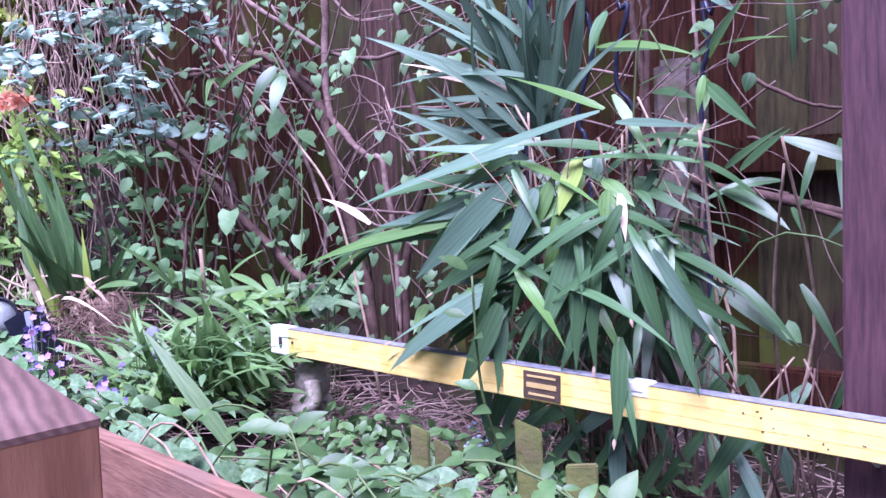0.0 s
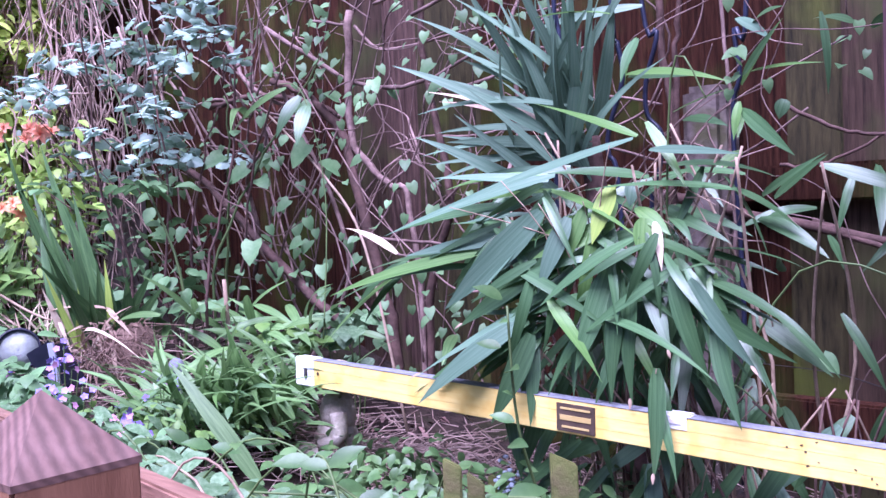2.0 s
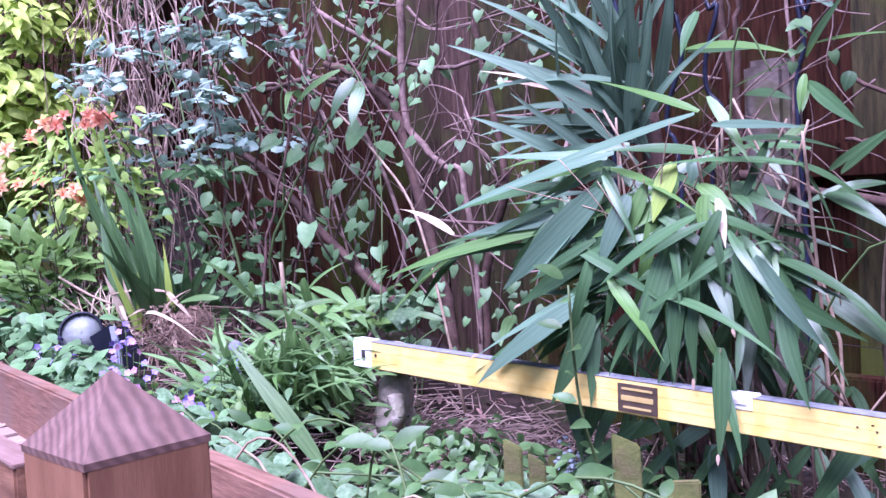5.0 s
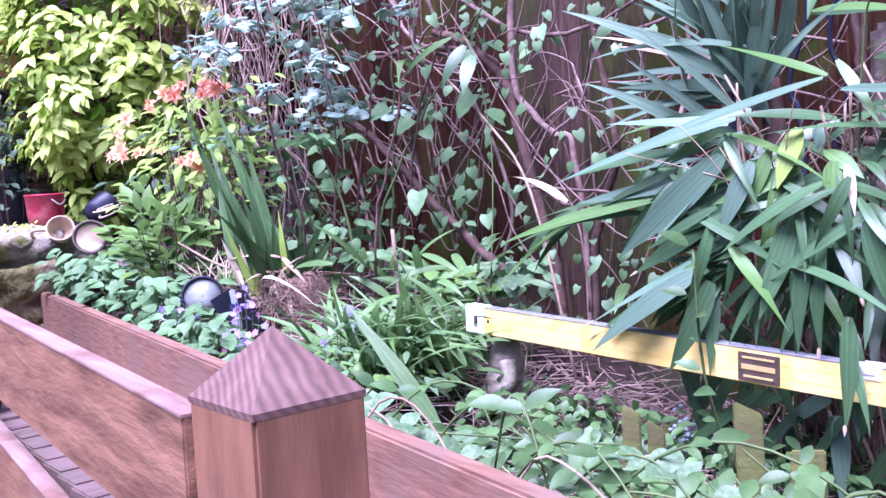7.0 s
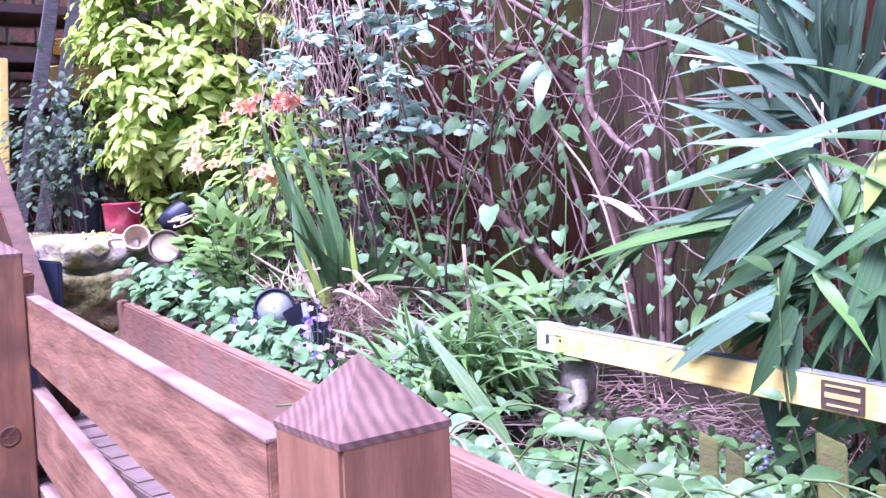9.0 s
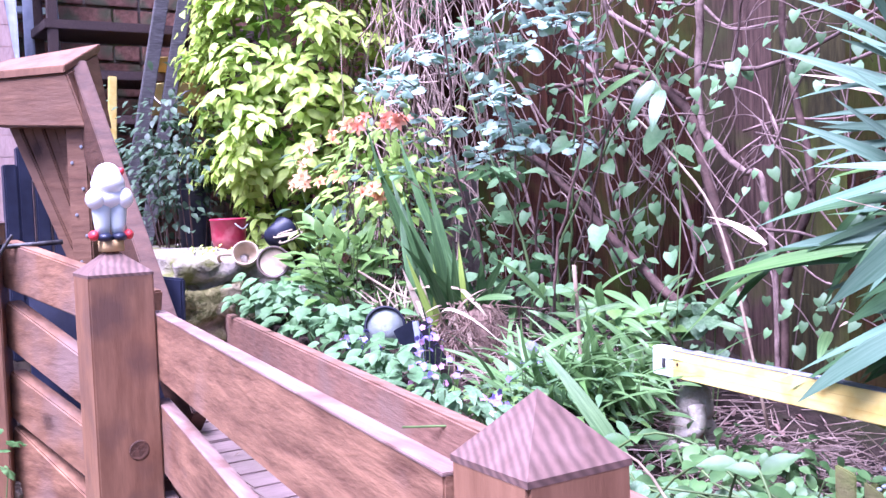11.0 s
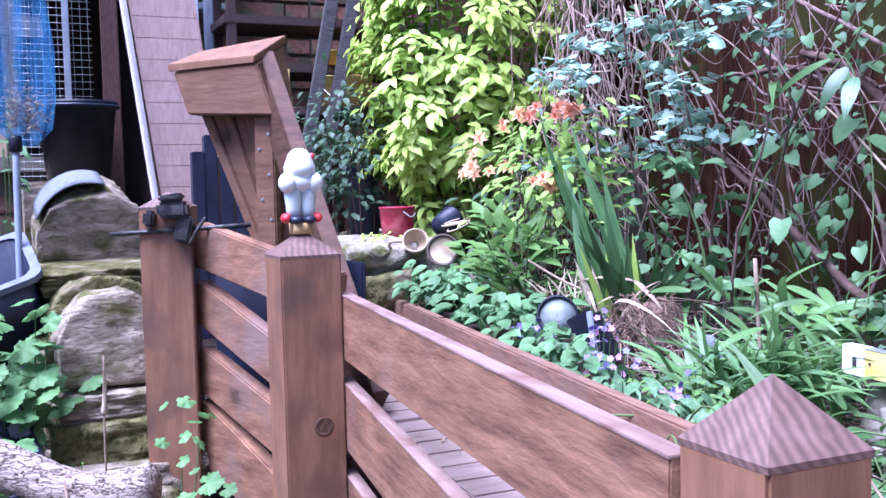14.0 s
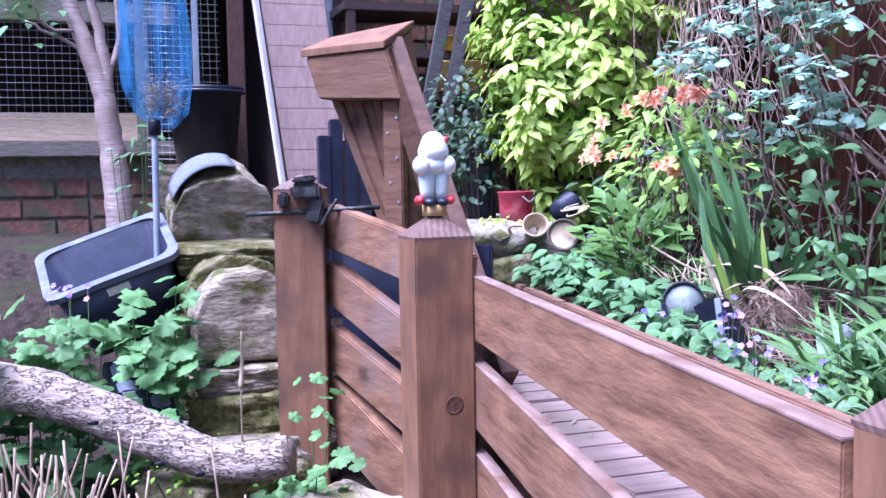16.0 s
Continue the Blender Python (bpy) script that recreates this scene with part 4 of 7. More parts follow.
# ---- pond net ----
nt_ = empty("pond_net", "blue mesh net bag with dead twigs, upturned on a grey pole", "net", (-0.9, -0.345, 0.615))
Soup().add(tube([(0.0, -0.005, 0.0), (-0.01, 0, 0.3), (-0.02, 0.005, 0.6)], 0.0075, 0.0075, 10)).out("pole", M_grey, nt_)
Soup().add(turned([(0.012, 0), (0.014, 0.002), (0.014, 0.03), (0.011, 0.036)], 12), Matrix.Translation((-0.02, 0.005, 0.585))).out("pole_cap", M_blk, nt_)
s = Soup()
prof = ((0.02, 0.6), (0.06, 0.635), (0.086, 0.7), (0.09, 0.8), (0.084, 0.95), (0.076, 1.1), (0.06, 1.3))
v, f = [], []
SEG = 60
for i, (rad, z) in enumerate(prof):
    for k in range(SEG):
        a = 2 * math.pi * k / SEG
        q = rad * (1 + 0.16 * math.sin(4 * a + z * 5) + 0.1 * math.sin(9 * a - z * 9) + 0.06 * math.sin(15 * a + z * 20))
        v.append((-0.04 + 0.6 * q * math.cos(a), 0.03 + q * math.sin(a) * 0.84 - 0.006 * i, z))
for i in range(len(prof) - 1):
    for k in range(SEG):
        f.append((i * SEG + k, i * SEG + (k + 1) % SEG, (i + 1) * SEG + (k + 1) % SEG, (i + 1) * SEG + k))
netting = s.add((v, f)).out("netting", M_net, nt_, "translucent blue netting")
_nd, _ln = M_net.node_tree.nodes, M_net.node_tree.links
_tr = _nd.new("ShaderNodeBsdfTransparent")
_mxs = _nd.new("ShaderNodeMixShader")
_fw = _nd.new("ShaderNodeTexWave")
_fw.bands_direction = "Y"
_fw.inputs["Scale"].default_value, _fw.inputs["Distortion"].default_value = 9, 5
_fr = _nd.new("ShaderNodeMapRange")
_fr.inputs["To Min"].default_value, _fr.inputs["To Max"].default_value = 0.14, 0.42
_ftc = _nd.new("ShaderNodeTexCoord")
_ln.new(_ftc.outputs["Object"], _fw.inputs["Vector"])
_ln.new(_fw.outputs["Fac"], _fr.inputs["Value"])
_ln.new(_fr.outputs[0], _mxs.inputs["Fac"])
_ln.new(_tr.outputs[0], _mxs.inputs[1])
_ln.new(_nd["Principled BSDF"].outputs[0], _mxs.inputs[2])
_ln.new(_mxs.outputs[0], _nd["Material Output"].inputs["Surface"])
s = Soup()
r = random.Random(21)
for i in range(190):
    a = Vector((-0.025 + max(-0.03, min(0.03, r.gauss(0, 0.014))), 0.025 + max(-0.04, min(0.04, r.gauss(0, 0.022))), 0.67 + max(-0.03, min(0.05, r.gauss(0, 0.022)))))
    d = Vector((r.gauss(0, 1), r.gauss(0, 1), r.gauss(0, 0.7))).normalized() * r.uniform(0.015, 0.035)
    d.x *= 0.4
    s.add(tube([a, a + d * 0.5 + Vector((0, r.gauss(0, 0.004), 0)), a + d], 0.0013, 0.0008, 4, 1))
s.out("twigs", M_straw, nt_, "dead twigs caught in the net")

# ---- recycling tub ----
_ya = (Vector((-0.8, -0.305, 0.945)) - Vector((-0.8, -0.554, 0.857))).normalized()
_aw = Vector((-0.97, -0.485, 0.971)) - Vector((-0.8, -0.43, 0.901))
_za = _ya.cross(_aw).normalized()
_xa = _ya.cross(_za)
tub_at = Matrix((_xa, _ya, _za)).transposed().to_4x4()
tub_at.translation = Vector((-0.885, -0.457, 0.936)) - _za * 0.143
tb_ = empty("tub", "dark navy plastic tub tipped up among plants", "tub", tub_at)
b = bmesh.new()
W_, D_, H_ = 0.27, 0.19, 0.2


def rim_ring(b, w, d, z, c=0.03):
    pts = []
    for cx, cy, a0 in ((w / 2 - c, d / 2 - c, 0), (-w / 2 + c, d / 2 - c, 90), (-w / 2 + c, -d / 2 + c, 180), (w / 2 - c, -d / 2 + c, 270)):
        for k in range(5):
            a = radians(a0 + 22.5 * k)
            pts.append(b.verts.new((cx + c * math.cos(a), cy + c * math.sin(a), z)))
    return pts


rings = [rim_ring(b, W_ * 0.8, D_ * 0.8, 0), rim_ring(b, W_, D_, H_), rim_ring(b, W_ - 0.008, D_ - 0.008, H_), rim_ring(b, W_ * 0.8 - 0.01, D_ * 0.8 - 0.01, 0.006)]
for a_, b_ in zip(rings, rings[1:]):
    for k in range(20):
        b.faces.new((a_[k], a_[(k + 1) % 20], b_[(k + 1) % 20], b_[k]))
b.faces.new(rings[0][::-1])
b.faces.new(rings[-1])
b.transform(Matrix.Translation((0, 0, -0.06)))
for q in b.verts:
    q.co = (q.co.y, q.co.x, q.co.z)
bmesh.ops.recalc_face_normals(b, faces=list(b.faces))
part("body", b, M_navy, tb_, smooth=True)
b = bmesh.new()
ra_, rb_, rc_, rd_ = rim_ring(b, W_ - 0.01, D_ - 0.01, H_), rim_ring(b, W_ + 0.028, D_ + 0.028, H_), rim_ring(b, W_ + 0.028, D_ + 0.028, H_ - 0.014), rim_ring(b, W_ + 0.002, D_ + 0.002, H_ - 0.014)
for a_, b_ in ((ra_, rb_), (rb_, rc_), (rc_, rd_)):
    for k in range(20):
        b.faces.new((a_[k], a_[(k + 1) % 20], b_[(k + 1) % 20], b_[k]))
b.transform(Matrix.Translation((0, 0, -0.057)))
for q in b.verts:
    q.co = (q.co.y, q.co.x, q.co.z)
bmesh.ops.recalc_face_normals(b, faces=list(b.faces))
part("rim", b, M_rim, tb_, "scuffed pale rim")
part("tag", box(0.002, 0.05, 0.02, pose(0.0965, 0.0, 0.095, 0, 5, 0)), M_lite, tb_, "white paper label")

# ---- cherry tree ----
ct = empty("young_tree", "young tree with banded silver-brown bark", "tree", (-1.66, -0.42, 0.85))
r = random.Random(2)
s = Soup()
s.add(tube([(0.02, 0.01, -0.05), (0.0, 0, 0.15), (-0.02, -0.01, 0.3), (-0.03, -0.02, 0.4), (-0.04, -0.035, 0.52), (-0.06, -0.08, 0.66), (-0.08, -0.125, 0.81), (-0.09, -0.17, 1.2)], 0.047, 0.018, 14, 6, 0.0012, r, 0.03))
s.out("trunk", M_cherry, ct)
for pts, r0 in (([(-0.036, -0.03, 0.47), (-0.045, -0.022, 0.58), (-0.055, -0.04, 0.7), (-0.06, -0.06, 0.85), (-0.06, -0.08, 1.2)], 0.022), ([(-0.045, -0.022, 0.56), (-0.05, 0.02, 0.68), (-0.06, 0.01, 0.9), (-0.05, 0.05, 1.2)], 0.011), ([(-0.055, -0.06, 0.62), (-0.06, -0.16, 0.68), (-0.04, -0.24, 0.72)], 0.007), ([(-0.06, -0.08, 0.7), (-0.02, -0.18, 0.7), (0.02, -0.24, 0.82)], 0.006)):
    Soup().add(tube(pts, r0, r0 * 0.5, 9, 5, 0.002, r, 0.03)).out("limb", M_cherry, ct)
lm = [Soup().add(blade(0.045, 0.024, 0.5, 0.25, 5, "oval")).mesh("leaf", M_vine)]
leaf_objects("leaf", lm, [aim((-0.06 + r.gauss(0, 0.03), -0.2 + r.gauss(0, 0.06), 0.7 + r.uniform(-0.05, 0.25)), (r.gauss(0, 1), r.gauss(0, 1), r.gauss(-0.3, 0.5)), (0.4, 0, 1)) for _ in range(26)], ct)

# ---- fallen log ----
lg = empty("log", "thick fallen branch with cracked grey bark", "log", (-0.25, -0.37, 0.55))
r = random.Random(6)
lpts = [(-0.32, -0.5, 0.19), (-0.21, -0.33, 0.2), (-0.1, -0.14, 0.165), (0.0, 0.0, 0.11), (0.08, 0.1, 0.085), (0.13, 0.19, 0.1)]
v, f = tube(lpts, 0.047, 0.031, 28, 14, 0, r, 0.0)
v = [Vector(p) for p in v]
nring = 28
out_v = []
for i, p in enumerate(v):
    ring = i // nring
    c = sum((v[ring * nring + k] for k in range(nring)), Vector()) / nring
    d = p - c
    k = 1 + 0.13 * noise.noise(p * 9) + 0.08 * noise.noise(p * 30) - 0.1 * max(0, noise.noise((p.x * 40 + p.y * 40, (i % nring) * 0.9, p.z * 10)))
    out_v.append(c + d * k)
Soup().add((out_v, f)).out("trunk", M_bark, lg)
for p in ((-0.05, -0.1, 0.15), (0.02, 0.0, 0.09), (0.05, 0.06, 0.075), (-0.3, -0.45, 0.22)):
    Soup().add(ball((p[0] + 0.045, p[1] - 0.01, p[2]), (0.002, 0.009, 0.004), 8, 5)).out("knot", M_blk, lg)

# ---- cut reed stubble ----
rd = empty("cut_stems", "clump of cut pale dry stems in the soil", "cut stems", (0.08, -0.55, 0.5))
r = random.Random(9)
for i in range(120):
    x_, y_ = r.gauss(0, 0.07), r.gauss(-0.03, 0.09)
    h = r.uniform(0.1, 0.27)
    s = Soup().add(tube([(x_, y_, 0), (x_ + r.gauss(0, 0.01), y_ + r.gauss(0, 0.012), h * 0.5), (x_ + r.gauss(0, 0.02), y_ + r.gauss(0, 0.022), h)], 0.0021, 0.0016, 6, 2))
    s.out("stem", M_straw, rd)
one = empty("dry_stalk", "single pale dry stalk standing before the stone wall", "dry stalk", (-0.3, -0.235, 0.58))
Soup().add(tube([(0, 0, 0), (0.004, 0.0, 0.12), (0.0, 0.004, 0.25)], 0.002, 0.0015, 6)).out("stalk", M_straw, one)
Soup().add(tube([(0.002, 0.0, 0.15), (0.0, 0.004, 0.2), (0.0, 0.004, 0.25)], 0.005, 0.001, 6)).out("dry_husk", M_pale, one)

# ---- seed trays ----
tr = empty("seed_tray", "black plastic cell tray half hidden by leaves", "seed tray", pose(-0.49, -0.4, 0.672, 0, 34, 16))
part("frame", box(0.2, 0.1, 0.03, None, 0.003), M_blk, tr)
for i in range(4):
    for j in range(2):
        part("cell", box(0.034, 0.034, 0.008, Matrix.Translation((-0.07 + 0.047 * i, -0.025 + 0.05 * j, 0.027)), 0.005), mat("tray_plastic", (0.13, 0.14, 0.18), (0.24, 0.25, 0.31), 30, 0.3, 0.05) if i + j == 0 else bpy.data.materials["tray_plastic"], tr)

# ---- pots on the stone ledge ----
lb = empty("stone_ledge", "flat lichened stone ledge at the end of the bed", "ledge", (-1.25, 0.5, 0.6))


def ledge_stone(x, y, z, size, seed, m):
    b = bmesh.new()
    bmesh.ops.create_cube(b, size=1)
    bmesh.ops.subdivide_edges(b, edges=list(b.edges), cuts=10, use_grid_fill=True)
    for q in b.verts:
        c = q.co.lerp(q.co.normalized() * 0.55, 0.2)
        c += c * (0.22 * noise.noise(c * 4 + Vector((seed, 2, 0))) + 0.12 * noise.noise(c * 11 + Vector((0, seed, 0))))
        q.co = (c.x * size[0] + x, c.y * size[1] + y, c.z * size[2] + z)
    part("stone", b, m, lb, smooth=True)


ledge_stone(0.1, 0.06, 0.275, (0.56, 0.34, 0.175), 1, M_ledge)
ledge_stone(0.27, 0.0, 0.22, (0.3, 0.3, 0.15), 2, M_moss)
ledge_stone(-0.1, 0.02, 0.22, (0.36, 0.3, 0.14), 3, M_ledge)
ledge_stone(0.2, 0.02, 0.08, (0.5, 0.32, 0.16), 4, M_moss)
ledge_stone(-0.35, 0.22, 0.32, (0.5, 0.5, 0.085), 5, M_ledge)
ledge_stone(-0.35, 0.22, 0.14, (0.5, 0.5, 0.28), 6, M_ledge)


def pot(name, label, at, prof, m, tilt=(0, 0, 0), seg=24):
    e = empty(name, label, "pot", pose(*at, *tilt))
    Soup().add(turned(prof, seg, False)).out("body", m, e)
    return e


rp = pot("red_pot", "small oxblood-red glazed pot on the stone ledge", (-1.16, 0.645, 0.967), [(0.001, 0), (0.043, 0), (0.047, 0.03), (0.05, 0.078), (0.053, 0.082), (0.049, 0.084), (0.046, 0.078), (0.044, 0.06), (0.001, 0.06)], M_redpot)
Soup().add(tube([(0.05, 0.0, 0.07), (0.055, 0.02, 0.055), (0.035, 0.042, 0.066)], 0.002, 0.002, 5)).out("wire_handle", M_wire, rp)
pot("dark_pot", "dark blue-black plastic pot tipped on its side", (-1.1, 0.75, 0.992), [(0.001, 0), (0.03, 0), (0.036, 0.06), (0.039, 0.062), (0.034, 0.06), (0.028, 0.005), (0.001, 0.005)], M_navy, (0, -70, -60))
pot("tall_pot", "tall dark navy plastic pot with a shrub in it", (-1.44, 0.645, 0.965), [(0.001, 0), (0.044, 0), (0.046, 0.1), (0.048, 0.1), (0.049, 0.2), (0.052, 0.205), (0.046, 0.205), (0.044, 0.19), (0.001, 0.185)], M_navy)
bk_ = pot("black_bucket", "large black plastic bucket on the wall top", (-1.92, -0.14, 1.15), [(0.001, 0), (0.095, 0), (0.12, 0.23), (0.128, 0.235), (0.128, 0.25), (0.118, 0.25), (0.09, 0.01), (0.001, 0.01)], M_blk)
Soup().add(turned([(0.119, 0.228), (0.133, 0.23), (0.133, 0.238), (0.119, 0.238), (0.119, 0.228)], 24, False)).out("rim", M_navy, bk_)
bs = empty("bucket_stand", "stone block under the black bucket", "stone block", (-1.92, -0.17, 0.85))
part("block", box(0.28, 0.28, 0.3, None, 0.02), M_stone, bs)
su = empty("saucer", "cream glazed saucer propped upright among leaves", "saucer", pose(-0.77, 0.61, 0.945, 0, 72, -25) @ Matrix.Diagonal((0.84, 0.84, 0.84, 1)))
Soup().add(turned([(0.001, 0), (0.03, 0), (0.046, 0.012), (0.048, 0.015), (0.044, 0.014), (0.028, 0.005), (0.001, 0.005)], 26, False)).out("dish", M_cream, su)
Soup().add(turned([(0.04, 0.0122), (0.0485, 0.0155), (0.047, 0.0172), (0.039, 0.0135), (0.04, 0.0122)], 26, False)).out("rim", M_brown, su, "brown glazed rim")
cu = empty("cup", "cream cup with a looped handle lying on its side", "cup", pose(-0.86, 0.575, 0.962, 0, 62, -25))
Soup().add(turned([(0.001, -0.03), (0.018, -0.03), (0.03, 0.0), (0.033, 0.02), (0.03, 0.02), (0.027, 0.0), (0.001, -0.02)], 22, False)).out("body", M_cream, cu)
Soup().add(tube([(0, -0.03, 0.014), (0, -0.062, 0.012), (0, -0.064, -0.026), (0, -0.022, -0.022)], 0.0045, 0.0045, 7)).out("handle", M_cream, cu)
s = Soup()
r = random.Random(14)
for k in range(3):
    c = Vector((-0.98 + r.gauss(0, 0.02), 0.72 + r.gauss(0, 0.02), 0.985))
    ph, tl_ = r.uniform(0, 6), r.uniform(-0.5, 0.5)
    s.add(tube([c + Vector((0.03 * math.cos(a * 0.55 + ph), 0.03 * math.sin(a * 0.55 + ph), 0.006 * k + 0.03 * tl_ * math.sin(a * 0.55 + ph) + 0.012)) for a in range(10)], 0.0025, 0.0025, 5))
tagged(s.out("rope", M_pale), "coil of pale rope on the ledge", "rope")

# pan, tins and black plastic among the flowers
pn = empty("pan", "small grey metal pan with a black rim among the flowers", "pan", aim((-0.235, 0.615, 0.838), (0.54, 0.84, 0), (0.8, -0.5, 0.35)))
Soup().add(turned([(0.001, 0), (0.03, 0), (0.037, 0.016), (0.001, 0.012)], 24, False)).out("bowl", M_pewter, pn)
Soup().add(turned([(0.036, 0.01), (0.041, 0.012), (0.041, 0.02), (0.036, 0.02), (0.036, 0.01)], 24, False)).out("rim", M_blk, pn)
bf = empty("plastic_sheet", "folded black plastic pot fragment with a grey band", "plastic", pose(-0.13, 0.63, 0.79, 0, -28, 35))
part("sheet", box(0.05, 0.004, 0.1, Matrix.Translation((0, 0, -0.03)), 0.0015), M_blk, bf)
part("sheet", box(0.004, 0.05, 0.09, Matrix.Translation((0.024, 0.024, -0.03)), 0.0015), M_blk, bf)
part("band", box(0.012, 0.006, 0.09, pose(-0.004, -0.002, -0.02, 0, 20, 0), 0.001), M_grey, bf)
ti = empty("tin", "low open black tin with a pale rim", "tin", pose(-0.27, 0.575, 0.79, 10, 10, 0))
Soup().add(turned([(0.001, 0), (0.028, 0), (0.028, 0.018), (0.026, 0.018), (0.026, 0.004), (0.001, 0.004)], 22, False)).out("body", M_blk, ti)
Soup().add(turned([(0.026, 0.017), (0.03, 0.017), (0.03, 0.021), (0.026, 0.021), (0.026, 0.017)], 22, False)).out("rim", M_grey, ti)
pb = empty("pebble", "smooth grey pebble among grass leaves", "pebble", (0.02, 0.78, 0.8))
Soup().add(ball((0, 0, 0.0), (0.016, 0.016, 0.022), 12, 8)).out("stone", M_felt, pb)

# hook and cables on the fence
hk = empty("wire_tensioner", "coiled wire eye screwed to the fence", "hook", (0.86, 1.36, 0.79))
Soup().add(tube([(0.01 * math.cos(a), -0.004 * a, 0.01 * math.sin(a)) for a in range(0, 12)], 0.0018, 0.0018, 5, 4)).out("coil", M_steel, hk)
Soup().add(tube([(0, 0, 0), (0.2, -0.2, 0.03), (0.36, -0.4, 0.045)], 0.0008, 0.0008, 4)).out("wire", M_steel, hk)
for pts, y in (
    (((0.66, 2.1), (0.645, 1.41), (0.644, 1.377), (0.65, 1.302), (0.614, 1.231), (0.624, 1.165), (0.63, 0.9)), 1.1),
    (((0.73, 2.1), (0.75, 1.391), (0.756, 1.319), (0.762, 1.262), (0.733, 1.188), (0.728, 1.147), (0.741, 1.105), (0.75, 0.85)), 1.1),
    (((0.7, 2.1), (0.745, 1.405), (0.77, 1.343), (0.746, 1.266), (0.744, 1.212), (0.767, 1.178), (0.758, 1.114), (0.74, 1.04), (0.75, 0.62)), 1.2),
    (((0.93, 2.1), (0.924, 1.374), (0.902, 1.328), (0.907, 1.257), (0.892, 1.188), (0.9, 0.9), (0.89, 0.62)), 1.2),
):
    cb = empty("cable", "dark blue-black cable hanging down the fence", "cable", (pts[-1][0], y, pts[-1][1]))
    Soup().add(tube([(x - pts[-1][0], 0.004 * k, z - pts[-1][1]) for k, (x, z) in enumerate(pts)], 0.004, 0.004, 7)).out("cable", M_cable, cb)
tc_ = empty("twig_stake", "short pale cut stake in the soil", "stake", (-0.03, 0.93, 0.68))
Soup().add(tube([(0.02, 0, 0), (0.0, 0, 0.27)], 0.0045, 0.004, 8, 2)).out("stake", M_straw, tc_)

# ---- plants ----
def spread(r, n, center, radii, inner=0.55):
    """Places in a rough shell of an ellipsoid with uneven lobes."""
    out = []
    while len(out) < n:
        d = Vector((r.gauss(0, 1), r.gauss(0, 1), r.gauss(0, 1))).normalized()
        k = r.uniform(inner, 1.0) * (1 + 0.28 * noise.noise(d * 2.2 + Vector(center)))
        out.append((Vector((center[0] + d.x * radii[0] * k, center[1] + d.y * radii[1] * k, center[2] + d.z * radii[2] * k)), d))
    return out


def stuff(ob, label, category):
    return tagged(ob, label, category, kind="stuff")


# broad-leaved bamboo
bam = empty("bamboo", "clump of broad-leaved bamboo with drooping glossy leaves", "bamboo", (0, 0, 0))
r = random.Random(31)
# leaves in batches, placed to fit the camera's view: foot, tip, breadth
CROWN = [
    (0.883, 0.93, 1.156, 0.559, 0.88, 1.066, 0.024),
    (0.878, 0.95, 1.16, 0.723, 0.93, 1.219, 0.023),
    (0.896, 0.95, 1.141, 1.046, 0.9, 1.126, 0.016),
    (0.881, 0.97, 1.18, 0.953, 0.94, 1.09, 0.019),
    (0.917, 0.98, 1.19, 1.021, 0.95, 1.213, 0.026),
    (1.005, 1, 1.186, 1.084, 0.97, 1.122, 0.023),
    (1.001, 1, 1.197, 1.001, 0.98, 1.146, 0.016),
    (0.985, 1.05, 1.237, 1.042, 1.03, 1.295, 0.013),
    (1.029, 1, 1.074, 1.128, 0.95, 1.122, 0.014),
    (0.824, 1.05, 1.308, 0.824, 1, 1.242, 0.024),
    (0.764, 1.12, 1.268, 0.941, 1.1, 1.24, 0.027),
    (0.781, 1.05, 1.35, 0.68, 1, 1.356, 0.023),
    (0.866, 1, 1.089, 0.988, 0.96, 1.086, 0.016),
]
SPRAY = [
    (0.742, 0.95, 1.114, 0.457, 0.88, 1.034, 0.025),
    (0.723, 0.96, 1.107, 0.533, 0.92, 1.121, 0.02),
    (0.751, 0.9, 1.063, 0.599, 0.86, 0.924, 0.048),
    (0.729, 0.91, 1.055, 0.656, 0.87, 0.946, 0.035),
    (0.849, 0.93, 1.095, 0.832, 0.9, 1.017, 0.036),
    (0.903, 0.92, 1.05, 0.915, 0.89, 0.99, 0.038),
    (0.624, 0.93, 1.005, 0.334, 0.87, 0.937, 0.028),
    (0.461, 0.93, 0.979, 0.294, 0.88, 0.843, 0.035),
]
SPRAY_BACK = [
    (0.796, 0.9, 1.054, 0.761, 0.87, 0.951, 0.034),
    (0.809, 0.94, 1.056, 0.679, 0.9, 1.008, 0.032),
    (0.666, 0.97, 1.072, 0.434, 0.93, 1.041, 0.026),
    (0.668, 0.95, 1.027, 0.484, 0.9, 1, 0.027),
    (0.85, 0.93, 1.042, 0.74, 0.89, 0.998, 0.034),
    (0.767, 0.93, 1.044, 0.628, 0.88, 0.974, 0.034),
    (0.897, 0.98, 1.058, 1.008, 0.95, 1.016, 0.022),
]
SKIRT = [
    (0.783, 0.93, 0.996, 0.639, 0.88, 0.929, 0.032),
    (0.816, 0.92, 0.989, 0.712, 0.87, 0.915, 0.031),
    (0.855, 0.9, 0.984, 0.832, 0.85, 0.851, 0.037),
    (0.876, 0.9, 0.976, 0.879, 0.86, 0.812, 0.036),
    (0.893, 0.9, 0.969, 0.909, 0.86, 0.811, 0.032),
    (0.903, 0.91, 0.983, 0.962, 0.87, 0.879, 0.03),
    (0.956, 0.89, 0.979, 1.025, 0.85, 0.846, 0.034),
    (0.985, 0.88, 0.974, 1.087, 0.84, 0.873, 0.029),
    (0.999, 0.89, 0.939, 1.128, 0.85, 0.885, 0.025),
]
